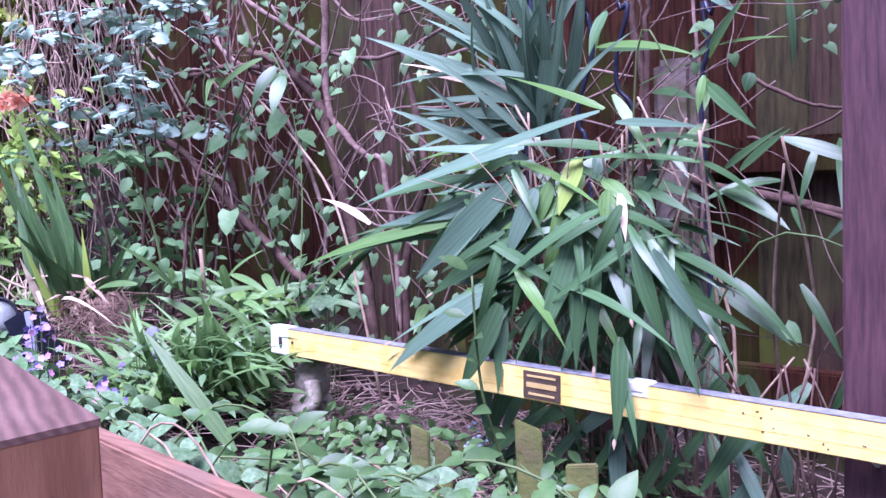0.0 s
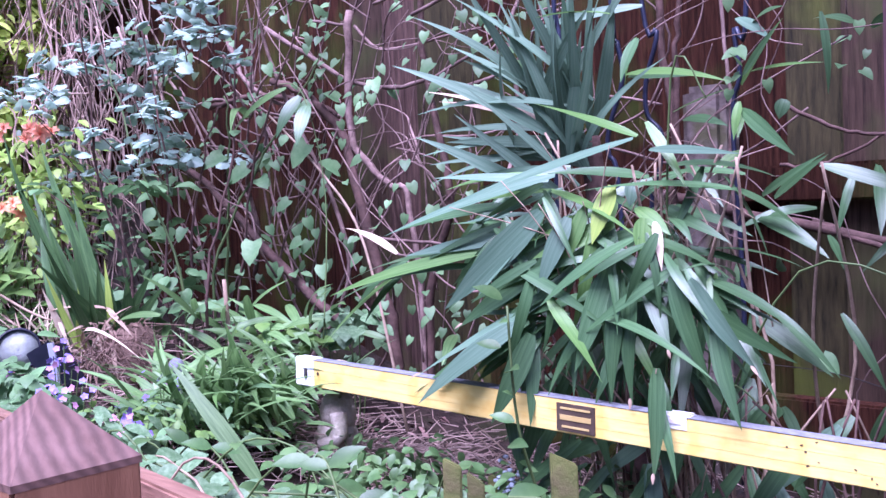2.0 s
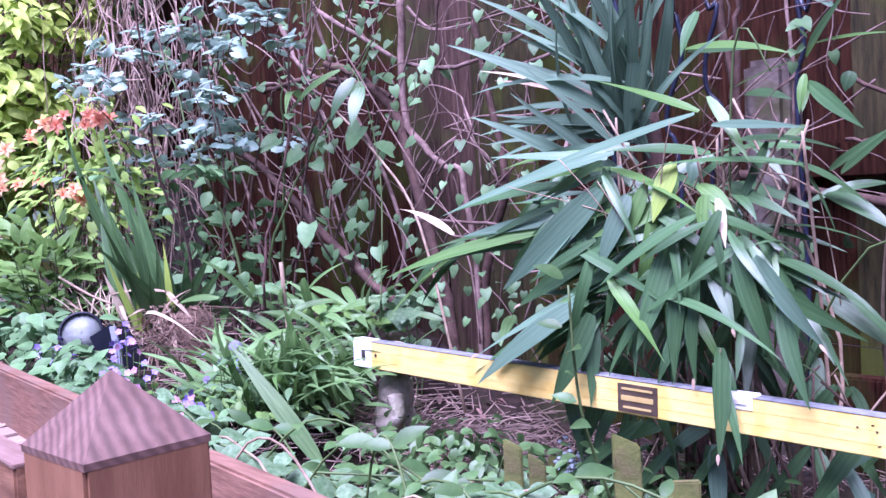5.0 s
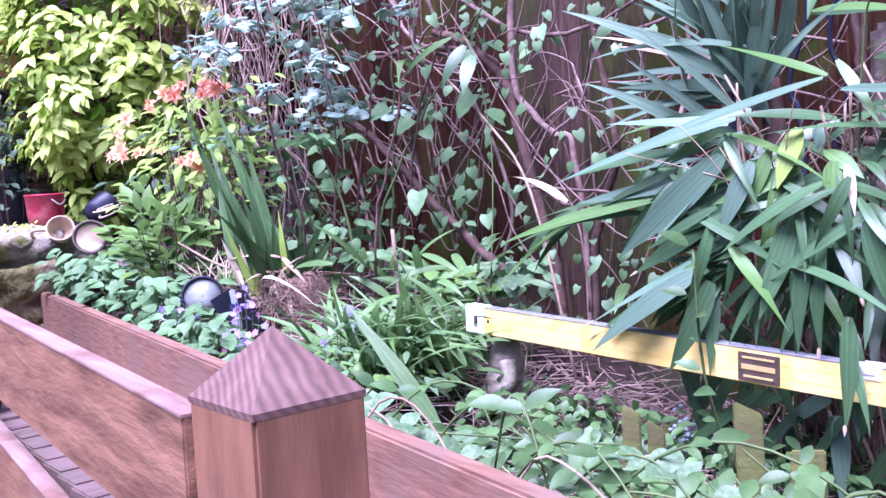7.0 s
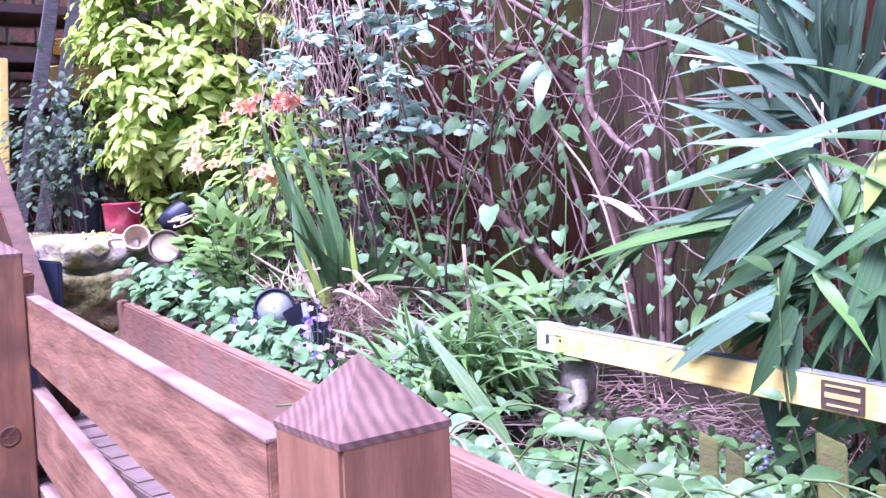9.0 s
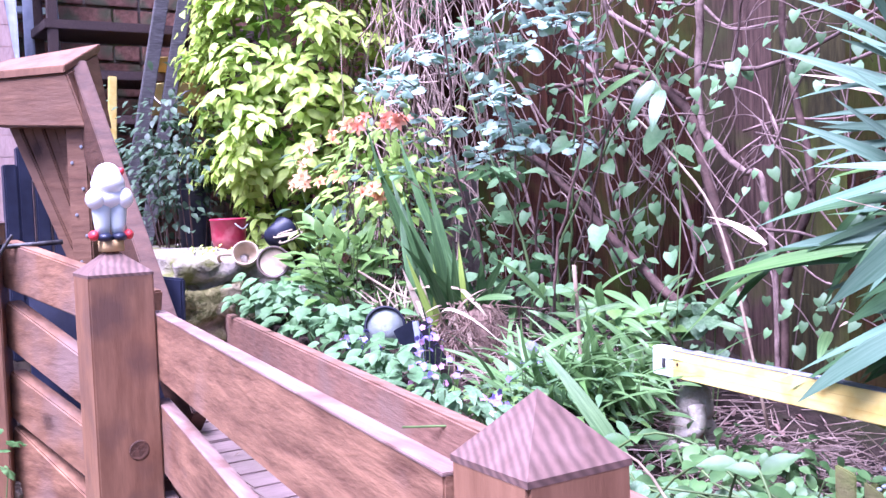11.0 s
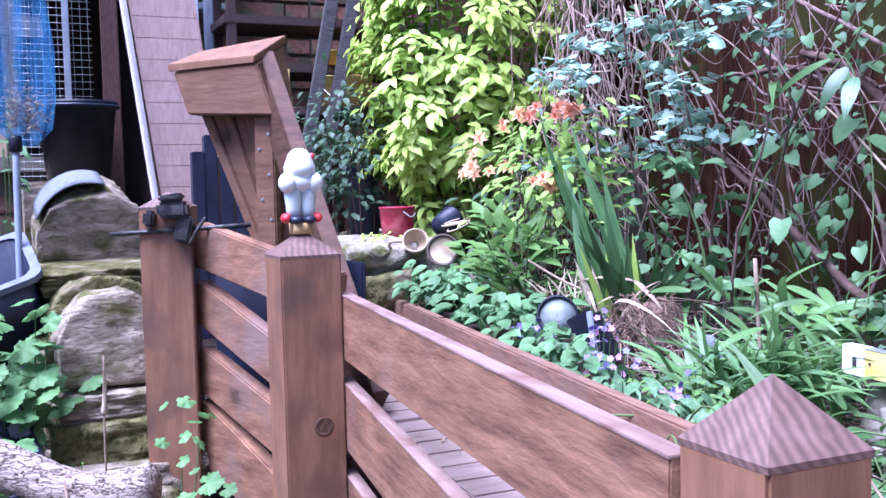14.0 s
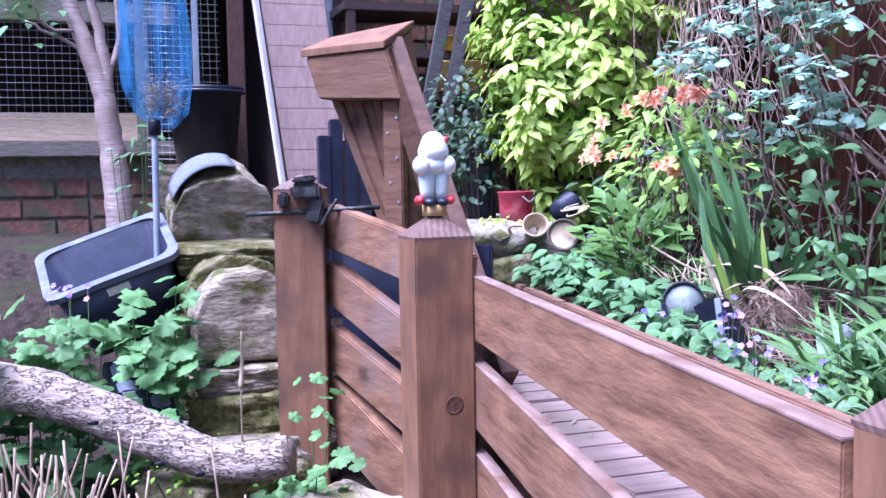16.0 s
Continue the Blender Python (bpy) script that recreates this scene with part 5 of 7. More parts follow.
SKIRT_FRONT = [
    (0.947, 0.86, 0.864, 0.967, 0.81, 0.736, 0.029),
    (1.017, 0.88, 0.919, 1.069, 0.83, 0.807, 0.027),
    (0.756, 0.89, 0.937, 0.539, 0.85, 0.819, 0.036),
    (0.731, 0.87, 0.908, 0.572, 0.82, 0.789, 0.042),
    (0.749, 0.87, 0.894, 0.712, 0.82, 0.774, 0.037),
    (0.752, 0.9, 0.906, 0.657, 0.87, 0.83, 0.032),
    (0.739, 0.91, 0.982, 0.615, 0.87, 0.897, 0.032),
    (0.931, 0.95, 0.995, 0.978, 0.92, 0.94, 0.026),
]


def strap_leaf(p, q, width, material, parent, bend=0.7, up=(0.45, -0.6, 0.8), name="leaf", roll=0.0):
    """A leaf from p to q, arching over."""
    p, q = Vector(p), Vector(q)
    L = (q - p).length
    b = blade(L * (1 + bend * bend / 24), width, bend, 0.14, 9, "lance", roll)
    m = aim(p, q - p, up)
    m = m @ Matrix.Rotation(-bend / 2, 4, "Y")
    ob = Soup().add(b).out(name, material, parent)
    ob.matrix_basis = m
    return ob


# s leaves carry painted sky sheen, d leaves the darker green
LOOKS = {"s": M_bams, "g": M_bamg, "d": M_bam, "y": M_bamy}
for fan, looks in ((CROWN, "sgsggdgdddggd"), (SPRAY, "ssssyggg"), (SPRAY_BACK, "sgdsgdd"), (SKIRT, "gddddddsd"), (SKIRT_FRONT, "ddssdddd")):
    for (x0, y0, z0, x1, y1, z1, w), c in zip(fan, looks):
        strap_leaf((x0, y0, z0), (x1, y1, z1), w * 0.86, LOOKS[c], bam, r.uniform(0.1, 0.5), (0.35 + r.gauss(0, 0.4), -0.6, 0.8 + r.gauss(0, 0.3)) if x0 < 0.95 else (0.0, -1, 0.1), roll=r.gauss(0, 0.3))
        if (fan is SKIRT or fan is SKIRT_FRONT) and r.random() < 0.7:
            p, q = Vector((x0, y0 - 0.003, z0)), Vector((x1, y1 - 0.003, z1))
            strap_leaf(p.lerp(q, 0.93), p.lerp(q, 1.03), 0.0045, M_straw, bam, 0.3, name="dry_tip", roll=0.3)
        for k in range(0 if fan is CROWN else 2 if fan is SPRAY or fan is SPRAY_BACK else 3):
            p = Vector((x0 + r.gauss(0, 0.012), y0 + r.uniform(0.01, 0.04), z0 + r.gauss(0, 0.012)))
            q = Vector((x1 + r.gauss(0, 0.035), y1 + r.uniform(0.01, 0.05), z1 + r.gauss(0.01, 0.03)))
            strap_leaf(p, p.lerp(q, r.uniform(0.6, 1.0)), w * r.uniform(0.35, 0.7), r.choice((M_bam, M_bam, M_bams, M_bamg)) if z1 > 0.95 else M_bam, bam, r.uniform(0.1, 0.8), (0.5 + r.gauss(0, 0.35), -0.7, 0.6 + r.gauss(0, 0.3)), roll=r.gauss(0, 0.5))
strap_leaf((0.42, 0.95, 1.0), (0.3, 0.93, 1.05), 0.018, M_pale, bam, 0.9, name="dry_leaf", roll=0.8)
strap_leaf((0.92, 0.915, 1.045), (0.945, 0.885, 0.985), 0.013, M_pale, bam, 0.7, name="dry_leaf", roll=0.5)
# leaves fanned every way from the tips of the nearer canes
for nx, ny, nz in ((0.74, 0.91, 1.1), (0.85, 0.9, 1.02), (0.93, 0.9, 1.02), (0.76, 0.88, 0.95), (0.98, 0.9, 0.98), (0.66, 0.92, 1.04), (0.85, 0.89, 0.93)):
    for k in range(6):
        a = -0.35 - 2.5 * (k + r.random()) / 6
        L = r.uniform(0.09, 0.2)
        p = Vector((nx + r.gauss(0, 0.015), ny + r.uniform(-0.01, 0.03), nz + r.gauss(0, 0.015)))
        q = p + Vector((math.cos(a) * L, r.uniform(-0.05, 0.0), math.sin(a) * L * 0.8))
        q.y = max(q.y, 0.835)
        strap_leaf(p, q, r.uniform(0.01, 0.021), r.choice((M_bam, M_bam, M_bam, M_bamg)), bam, r.uniform(0.2, 0.9), (0.5 + r.gauss(0, 0.4), -0.7, 0.6 + r.gauss(0, 0.4)), roll=r.gauss(0, 0.5))
# shorter leaves deeper in the clump, fanned from the cane tips, their darker green standing for shade
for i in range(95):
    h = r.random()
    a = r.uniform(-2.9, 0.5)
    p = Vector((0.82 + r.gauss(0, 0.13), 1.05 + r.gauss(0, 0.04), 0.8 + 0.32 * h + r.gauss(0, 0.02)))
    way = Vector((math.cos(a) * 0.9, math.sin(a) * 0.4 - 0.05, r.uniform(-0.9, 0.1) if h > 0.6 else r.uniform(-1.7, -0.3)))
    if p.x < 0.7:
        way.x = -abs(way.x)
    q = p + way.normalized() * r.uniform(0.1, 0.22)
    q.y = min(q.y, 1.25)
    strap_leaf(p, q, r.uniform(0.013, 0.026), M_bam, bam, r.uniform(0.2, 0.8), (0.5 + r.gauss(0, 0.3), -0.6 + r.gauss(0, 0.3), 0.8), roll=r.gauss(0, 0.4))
for i in range(16):
    p = Vector((r.uniform(0.92, 1.15), r.uniform(1.12, 1.25), r.choice((0.78, 1.0, 1.08, 1.3)) + r.gauss(0, 0.03)))
    q = p + Vector((r.gauss(0.03, 0.08), r.uniform(-0.08, 0.0), r.uniform(-0.12, 0.02)))
    strap_leaf(p, q, r.uniform(0.012, 0.024), M_bam, bam, r.uniform(0.3, 0.9), (0.5 + r.gauss(0, 0.3), -0.6, 0.8), roll=r.gauss(0, 0.4))
for i in range(26):
    x = 0.84 + r.gauss(0, 0.12)
    s = Soup().add(tube([(x, 1.06 + r.gauss(0, 0.03), 0.58), (x + r.gauss(0, 0.03), 1.05 + r.gauss(0, 0.03), 0.85), (x + r.gauss(0, 0.08), 1.0 + r.gauss(0, 0.04), 1.0 + r.uniform(0, 0.18))], 0.0035, 0.0018, 6))
    s.out("cane", M_straw, bam)
for i in range(50):
    p = Vector((r.gauss(0.82, 0.13), r.uniform(0.9, 1.08), r.uniform(0.62, 1.05)))
    q = p + Vector((r.gauss(0, 0.06), r.gauss(-0.02, 0.02), r.uniform(0.04, 0.16)))
    Soup().add(tube([p, (p + q) / 2 + Vector((r.gauss(0, 0.008), 0, 0)), q], 0.0011, 0.0007, 4, 3)).out("twig", M_straw, bam)
for x0, x1, z1 in ((0.93, 1.26, 0.95), (0.95, 1.05, 0.8), (0.88, 0.98, 1.2)):
    Soup().add(tube([(x0, 1.0, 0.7), ((x0 + x1) / 2, 0.95, z1 + 0.03), (x1, 0.95, z1)], 0.002, 0.001, 5)).out("cane", M_gstem, bam)

# dry stalks between the leaf fans
for i in range(16):
    p = Vector((0.86 + r.gauss(0, 0.05), 0.985 + r.gauss(0, 0.015), 1.09 + r.gauss(0, 0.03)))
    q = p + Vector((r.choice((-1, -1, 1)) * r.uniform(0.02, 0.09), r.gauss(0, 0.02), -r.uniform(0.03, 0.12)))
    Soup().add(tube([p, (p + q) / 2 + Vector((0, 0, r.uniform(0, 0.012))), q], 0.0011, 0.0008, 5, 3)).out("stalk", M_straw, bam)
# single leaves between the clump and the fence
for x0, z0, x1, z1, w, c in (
    (0.925, 1.14, 0.896, 1.105, 0.023, "g"), (0.946, 1.323, 1.008, 1.337, 0.021, "d"), (0.923, 1.336, 0.992, 1.293, 0.017, "s"),
    (0.928, 1.238, 1.007, 1.319, 0.013, "g"), (0.944, 1.256, 1.065, 1.252, 0.008, "g"), (0.922, 1.209, 0.939, 1.158, 0.017, "g"),
    (0.753, 1.331, 0.753, 1.255, 0.019, "g"), (0.739, 1.272, 0.88, 1.256, 0.023, "d"), (0.833, 1.195, 0.924, 1.178, 0.021, "d"),
    (0.833, 1.131, 0.915, 1.058, 0.017, "d"), (0.974, 1.069, 1.066, 1.126, 0.017, "d"), (0.767, 1.379, 0.575, 1.364, 0.019, "s"),
):
    strap_leaf((x0, 1.17, z0), (x1, 1.13, z1), w, LOOKS[c], bam, r.uniform(0.2, 0.6), (0.4 + r.gauss(0, 0.3), -0.7, 0.6), roll=r.gauss(0, 0.3))

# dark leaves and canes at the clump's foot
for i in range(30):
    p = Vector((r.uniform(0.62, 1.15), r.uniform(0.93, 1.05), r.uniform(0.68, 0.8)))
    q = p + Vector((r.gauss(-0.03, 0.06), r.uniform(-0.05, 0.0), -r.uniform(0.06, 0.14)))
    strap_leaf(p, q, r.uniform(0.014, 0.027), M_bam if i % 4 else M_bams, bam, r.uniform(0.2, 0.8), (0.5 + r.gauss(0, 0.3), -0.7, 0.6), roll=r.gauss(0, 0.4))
for i in range(34):
    x = r.uniform(0.66, 1.18)
    Soup().add(tube([(x, 1.03 + r.gauss(0, 0.05), 0.54), (x + r.gauss(0, 0.02), 1.0 + r.gauss(0, 0.04), 0.68), (x + r.gauss(0, 0.05), 0.99 + r.gauss(0, 0.04), 0.82)], r.uniform(0.0015, 0.0035), 0.0015, 5, 3)).out("cane", M_straw if i % 3 == 0 else M_trunk, bam)

# sword-leaved plant above the bamboo
yu = empty("yucca", "spiky sword-leaved plant with grey-green leaves", "yucca", (0.66, 1.17, 0.0))
r = random.Random(33)
for i in range(48):
    a = radians(r.uniform(35, 190) if i % 4 else r.uniform(60, 120))
    way = Vector((math.cos(a), -0.2 - 0.5 * r.random(), math.sin(a) * 0.9 + 0.1))
    L = r.uniform(0.2, 0.3)
    p = Vector((-0.01 + r.gauss(0, 0.03), r.gauss(-0.04, 0.02), 1.17 + r.gauss(0, 0.05)))
    strap_leaf(p, p + way.normalized() * L, r.uniform(0.012, 0.024), M_yuc, yu, r.uniform(0.2, 1.0), (0.3 + r.gauss(0, 0.4), -0.8, 0.5 + r.gauss(0, 0.3)))
for dx, dz, m in ((-0.25, 0.11, M_pale), (-0.22, 0.09, M_straw), (-0.27, 0.0, M_yuc), (-0.25, -0.05, M_yuc)):
    strap_leaf((0, 0, 1.17), (dx, -0.12, 1.17 + dz), 0.018, m, yu, 0.5, name="dry_leaf" if m != M_yuc else "leaf")
Soup().add(tube([(0.06, 0.02, 0.6), (0.03, 0.01, 0.9), (0, 0, 1.18)], 0.022, 0.018, 10)).out("trunk", M_trunk, yu)

# climbers on the fence
cb_ = empty("climber", "tangle of woody honeysuckle stems on the fence with heart-shaped leaves", "climber", (0, 0, 0))
r = random.Random(41)
for pts, y, r0, m in (
    (((0.13, 0.55), (0.14, 0.79), (0.08, 0.98), (0.0, 1.22), (-0.07, 1.32), (-0.2, 1.37)), 1.22, 0.014, M_trunk),
    (((0.06, 0.82), (-0.15, 0.98), (-0.37, 1.14), (-0.67, 1.29)), 1.16, 0.011, M_trunk),
    (((-0.49, 1.34), (-0.29, 1.35), (-0.09, 1.31), (-0.02, 1.28)), 1.25, 0.008, M_trunk),
    (((-0.43, 1.51), (-0.35, 1.39), (-0.19, 1.31), (-0.02, 1.28)), 1.26, 0.006, M_stem),
    (((0.01, 1.5), (0.01, 1.24), (0.11, 1.13), (0.17, 1.07), (0.2, 0.6)), 1.25, 0.009, M_stem),
    (((-0.3, 1.51), (0.0, 1.35), (0.2, 1.33), (0.4, 1.4)), 1.28, 0.006, M_stem),
    (((0.2, 0.62), (0.2, 0.9), (0.26, 1.1), (0.2, 1.4), (0.25, 1.8)), 1.27, 0.01, M_trunk),
    (((0.7, 1.078), (0.81, 1.06), (0.9, 1.036), (1.25, 0.97)), 1.3, 0.011, M_trunk),
    (((0.98, 1.03), (1.1, 0.98), (1.25, 0.9)), 1.31, 0.006, M_trunk),
    (((0.93, 1.215), (1.02, 1.17), (1.12, 1.155), (1.4, 1.15)), 1.31, 0.0035, M_trunk),
    (((0.93, 1.12), (1.0, 1.12), (1.1, 1.17), (1.4, 1.3)), 1.31, 0.003, M_trunk),
    (((0.75, 1.05), (0.76, 1.2), (0.745, 1.35), (0.74, 1.9)), 1.27, 0.009, M_trunk),
    (((0.77, 1.1), (0.775, 1.3), (0.79, 1.45), (0.78, 1.9)), 1.26, 0.006, M_trunk),
    (((0.86, 0.9), (0.87, 1.2), (0.86, 1.4), (0.88, 1.9)), 1.26, 0.004, M_stem),
):
    Soup().add(tube([(x, y + r.gauss(0, 0.01), z) for x, z in pts], r0, r0 * 0.6, 8, 6, 0.002, r, 0.06)).out("stem", m, cb_)
Soup().add(tube([(0.36, 1.02, 0.68), (0.24, 1.05, 1.01), (0.12, 1.06, 1.15), (-0.06, 1.08, 1.28)], 0.003, 0.0022, 7)).out("stem", M_straw, cb_, "pale straight dry cane")
for i in range(40):
    x = r.uniform(-0.75, 0.6) if i % 8 else r.uniform(0.7, 1.25)
    z = r.uniform(0.62, 0.95)
    y = r.uniform(1.18, 1.34)
    pts = [(x, y, z)]
    dx = r.gauss(0, 0.04)
    top = r.uniform(1.3, 2.0)
    n = 6
    for k in range(n):
        dx = 0.6 * dx + r.gauss(0, 0.06)
        x += dx
        y = min(1.35, max(1.12, y + r.gauss(0, 0.03)))
        pts.append((x, y, z + (top - z) * (k + 1) / n + r.gauss(0, 0.02)))
    r0 = r.choice((0.001, 0.0014, 0.002, 0.003, 0.0055)) if i % 8 else 0.0012
    Soup().add(tube(pts, r0, r0 * 0.5, 6, 4)).out("stem", M_stem, cb_)
for i in range(34):
    x, z = r.uniform(-0.6, 0.6), r.uniform(0.95, 1.6)
    y = r.uniform(1.14, 1.34)
    a = r.uniform(-0.9, 0.9)
    L = r.uniform(0.15, 0.5)
    pts = [(x + L * k / 4 * math.cos(a), y + r.gauss(0, 0.015), z + L * k / 4 * math.sin(a) - 0.08 * math.sin(k * 0.8) * r.random() + r.gauss(0, 0.012)) for k in range(5)]
    r0 = r.choice((0.0018, 0.0022, 0.003, 0.004))
    Soup().add(tube(pts, r0, r0 * 0.6, 6, 4)).out("stem", M_stem, cb_)
hl = [Soup().add(blade(L, L * 0.85, 0.5, 0.2, 6, "heart")).mesh("leaf", M_vine) for L in (0.03, 0.024, 0.019, 0.036)]
places = []
for i in range(125):
    k = r.random()
    if k < 0.78:
        x, z = r.uniform(-0.75, 0.55), r.uniform(0.72, 1.62)
        if r.random() < 0.5:
            z = r.choice((0.8, 1.12, 1.3, 1.5)) + r.gauss(0, 0.05)
    elif k < 0.8:
        x, z = r.uniform(0.75, 1.2), r.choice((0.75, 0.9, 1.0, 1.32)) + r.gauss(0, 0.05)
    else:
        x, z = r.gauss(-0.1, 0.15), r.gauss(1.0, 0.08)
    places.append(aim((x, r.uniform(1.05, 1.3), z), (r.gauss(0.1, 0.6), -0.5 + r.gauss(0, 0.3), -0.7 + r.gauss(0, 0.4)), (0.3, -0.7, 0.6)))
leaf_objects("leaf", hl, places, cb_)
big = [Soup().add(blade(L, L * 0.82, 0.5, 0.2, 7, "heart")).mesh("leaf", M_vine) for L in (0.056, 0.045, 0.036)]
places = []
for x, z in ((-0.15, 1.14), (-0.1, 1.09), (-0.06, 1.0), (-0.31, 0.98), (-0.17, 0.84), (0.14, 0.85), (-0.29, 1.14), (-0.43, 1.05), (0.08, 1.2), (-0.05, 0.93)):
    for k in range(r.choice((1, 2, 2))):
        places.append(aim((x + r.gauss(0, 0.035), 1.1 + r.gauss(0, 0.03), z + r.gauss(0, 0.03)), (r.gauss(0.1, 0.7), -0.4 + r.gauss(0, 0.3), -0.5 + r.gauss(0, 0.4)), (0.4, -0.7, 0.6)))
leaf_objects("leaf", big, places, cb_)
s = Soup()
for i in range(70):
    x, z = (r.uniform(-0.5, 0.62), r.uniform(0.75, 1.6)) if i % 9 else (r.uniform(0.85, 1.25), r.uniform(0.8, 1.5))
    y = r.uniform(1.08, 1.26)
    for k in range(r.choice((2, 3, 5, 7))):
        L = r.uniform(0.014, 0.028)
        s.add(blade(L, L * 0.85, 0.5, 0.2, 6, "heart"), aim((x + r.gauss(0, 0.03), y + r.gauss(0, 0.015), z + r.gauss(0, 0.035)), (r.gauss(0.1, 0.6), -0.4 + r.gauss(0, 0.3), -0.5 + r.gauss(0, 0.5)), (0.3, -0.5, 0.8)))
stuff(s.out("foliage", M_vine, cb_), "", "")
for i in range(80):
    x, z = (r.uniform(-0.2, 0.75), r.uniform(0.85, 1.65)) if i % 5 else (r.uniform(0.85, 1.22), r.uniform(0.8, 1.4))
    y = r.uniform(1.1, 1.3)
    a = r.uniform(0, 3.14)
    pts = []
    for k in range(6):
        pts.append((x, min(y, 1.36), z))
        a += r.gauss(0, 0.45)
        x, y, z = x + 0.07 * math.cos(a), y + r.gauss(0, 0.02), z + 0.07 * math.sin(a)
    Soup().add(tube(pts, r.choice((0.0009, 0.0013, 0.002, 0.003)) if i % 5 else 0.001, 0.0007, 5, 4)).out("stem", M_stem, cb_)

# dry brown stems hanging over the far fence
dv = empty("dead_climber", "mass of dry brown hanging climber stems", "dead climber", (0, 0, 0))
r = random.Random(43)
M_dead = mat("dead_stem", (0.2, 0.125, 0.1), (0.5, 0.37, 0.3), 30, 0.85, 0.3, rnd=0.4)
for i in range(230):
    x = r.gauss(-0.98, 0.13) if i % 3 else r.uniform(-1.2, -0.6)
    z = r.uniform(1.25, 2.2)
    y = r.uniform(1.0, 1.28)
    pts = [(x, y, z)]
    a = r.uniform(-2.6, -0.5)
    for k in range(6):
        a += r.gauss(0, 0.75)
        x += 0.09 * math.cos(a)
        y += r.gauss(-0.005, 0.025)
        z += 0.11 * math.sin(a) - 0.035
        pts.append((x, min(y, 1.36), max(z, 0.84)))
    r0 = r.choice((0.0012, 0.0018, 0.0025, 0.004))
    Soup().add(tube(pts, r0, 0.001, 5, 4)).out("stem", M_dead, dv)

# tall shrub with blue-green leaves
bs_ = empty("blue_shrub", "open shrub with rounded blue-green leaves on thin stems", "shrub", (-0.2, 0.98, 0))
r = random.Random(51)
bl = [Soup().add(lobed_leaf(L, 3, 0.3, 0.22)).mesh("leaf", M_blue) for L in (0.047, 0.039, 0.032)]
bg = [Soup().add(blade(L, L * 0.75, 0.45, 0.15, 6, "oval")).mesh("leaf", M_vine) for L in (0.038, 0.03)]
places, places2 = [], []
more, more2 = Soup(), Soup()
for i in range(8):
    x0, y0 = r.gauss(0, 0.06), r.gauss(0, 0.05)
    x1, y1, z1 = x0 + r.gauss(0, 0.2), y0 + r.gauss(0, 0.1), r.uniform(1.3, 1.8)
    pts = [(x0, y0, 0.72), (x0 + (x1 - x0) * 0.15 + r.gauss(0, 0.02), y0, 0.95), (x0 + (x1 - x0) * 0.5 + r.gauss(0, 0.03), (y0 + y1) / 2, 1.2), (x1, y1, z1)]
    Soup().add(tube(pts, 0.004, 0.0016, 7, 5, 0.003, r)).out("stem", M_trunk if i % 3 else M_gstem, bs_)
tiers = []
for i in range(150):
    up_ = i % 5 > 0
    tiers.append((Vector((r.uniform(-0.52, 0.22), r.gauss(-0.02, 0.1), r.uniform(1.13, 1.75) if up_ else r.uniform(0.86, 1.15))), up_))
for c, up_ in tiers:
    if noise.noise(c * 5.5) < -0.22 or c.x > (0.2 if c.z > 1.35 else 0.05):
        continue
    root = Vector((c.x * 0.86 + r.gauss(0, 0.012), c.y * 0.8, c.z - r.uniform(0.03, 0.07)))
    Soup().add(tube([root, c], 0.0014, 0.0009, 4, 2)).out("twig", M_trunk, bs_)
    tip = Vector((r.gauss(0, 0.35), -0.25 + r.gauss(0, 0.3), 0.9)).normalized()
    for k in range(r.choice((5, 7, 9))):
        a = r.uniform(0, 6.28)
        off = Vector((math.cos(a) * 0.04, math.sin(a) * 0.04, r.gauss(0, 0.012))) * r.uniform(0.3, 1.2)
        way = off.normalized() + Vector((r.gauss(0, 0.3), r.gauss(0, 0.3), -0.2))
        m = aim(c + off, way, tip + Vector((r.gauss(0, 0.2), r.gauss(0, 0.2), 0)))
        if up_ and c.z > 1.16:
            if len(places) < 290:
                places.append(m)
            else:
                more.add(lobed_leaf(r.uniform(0.03, 0.045), 3, 0.3, 0.22), m)
        elif len(places2) < 200:
            places2.append(m)
        else:
            more2.add(blade(r.uniform(0.034, 0.046), r.uniform(0.026, 0.036), 0.35, 0.1, 5, "oval"), m)
leaf_objects("leaf", bl, places, bs_)
leaf_objects("leaf", bg, places2, bs_)
for k in range(110):
    c = Vector((r.uniform(-0.6, 0.2), r.gauss(0.1, 0.06), r.uniform(0.85, 1.8)))
    more2.add(blade(r.uniform(0.02, 0.036), r.uniform(0.016, 0.026), 0.4, 0.15, 4, "oval"), aim(c, (r.gauss(0, 1), r.gauss(-0.4, 0.7), r.gauss(-0.12, 0.22)), (0.15 + r.gauss(0, 0.2), -0.3, 0.9)))
stuff(more.out("foliage", M_blue, bs_), "", "")
stuff(more2.out("foliage", M_vine, bs_), "", "")

# lime shrub at the bed's end
lime = empty("lime_shrub", "dense rounded shrub with bright lime-yellow leaves", "shrub", (-1.3, 0.91, 0.8))
r = random.Random(61)
lv_m = [Soup().add(blade(L, L * 0.46, 0.45, 0.25, 5, "oval")).mesh("leaf", M_lime) for L in (0.06, 0.05, 0.04)]
for i in range(14):
    a = r.uniform(0, 6.28)
    Soup().add(tube([(0, 0, 0), (0.1 * math.cos(a), 0.1 * math.sin(a), 0.4), (0.25 * math.cos(a), 0.25 * math.sin(a), 0.9)], 0.009, 0.003, 6)).out("branch", M_trunk, lime)
rad = (0.3, 0.31, 0.62)
cen = (0.0, 0.02, 0.72)
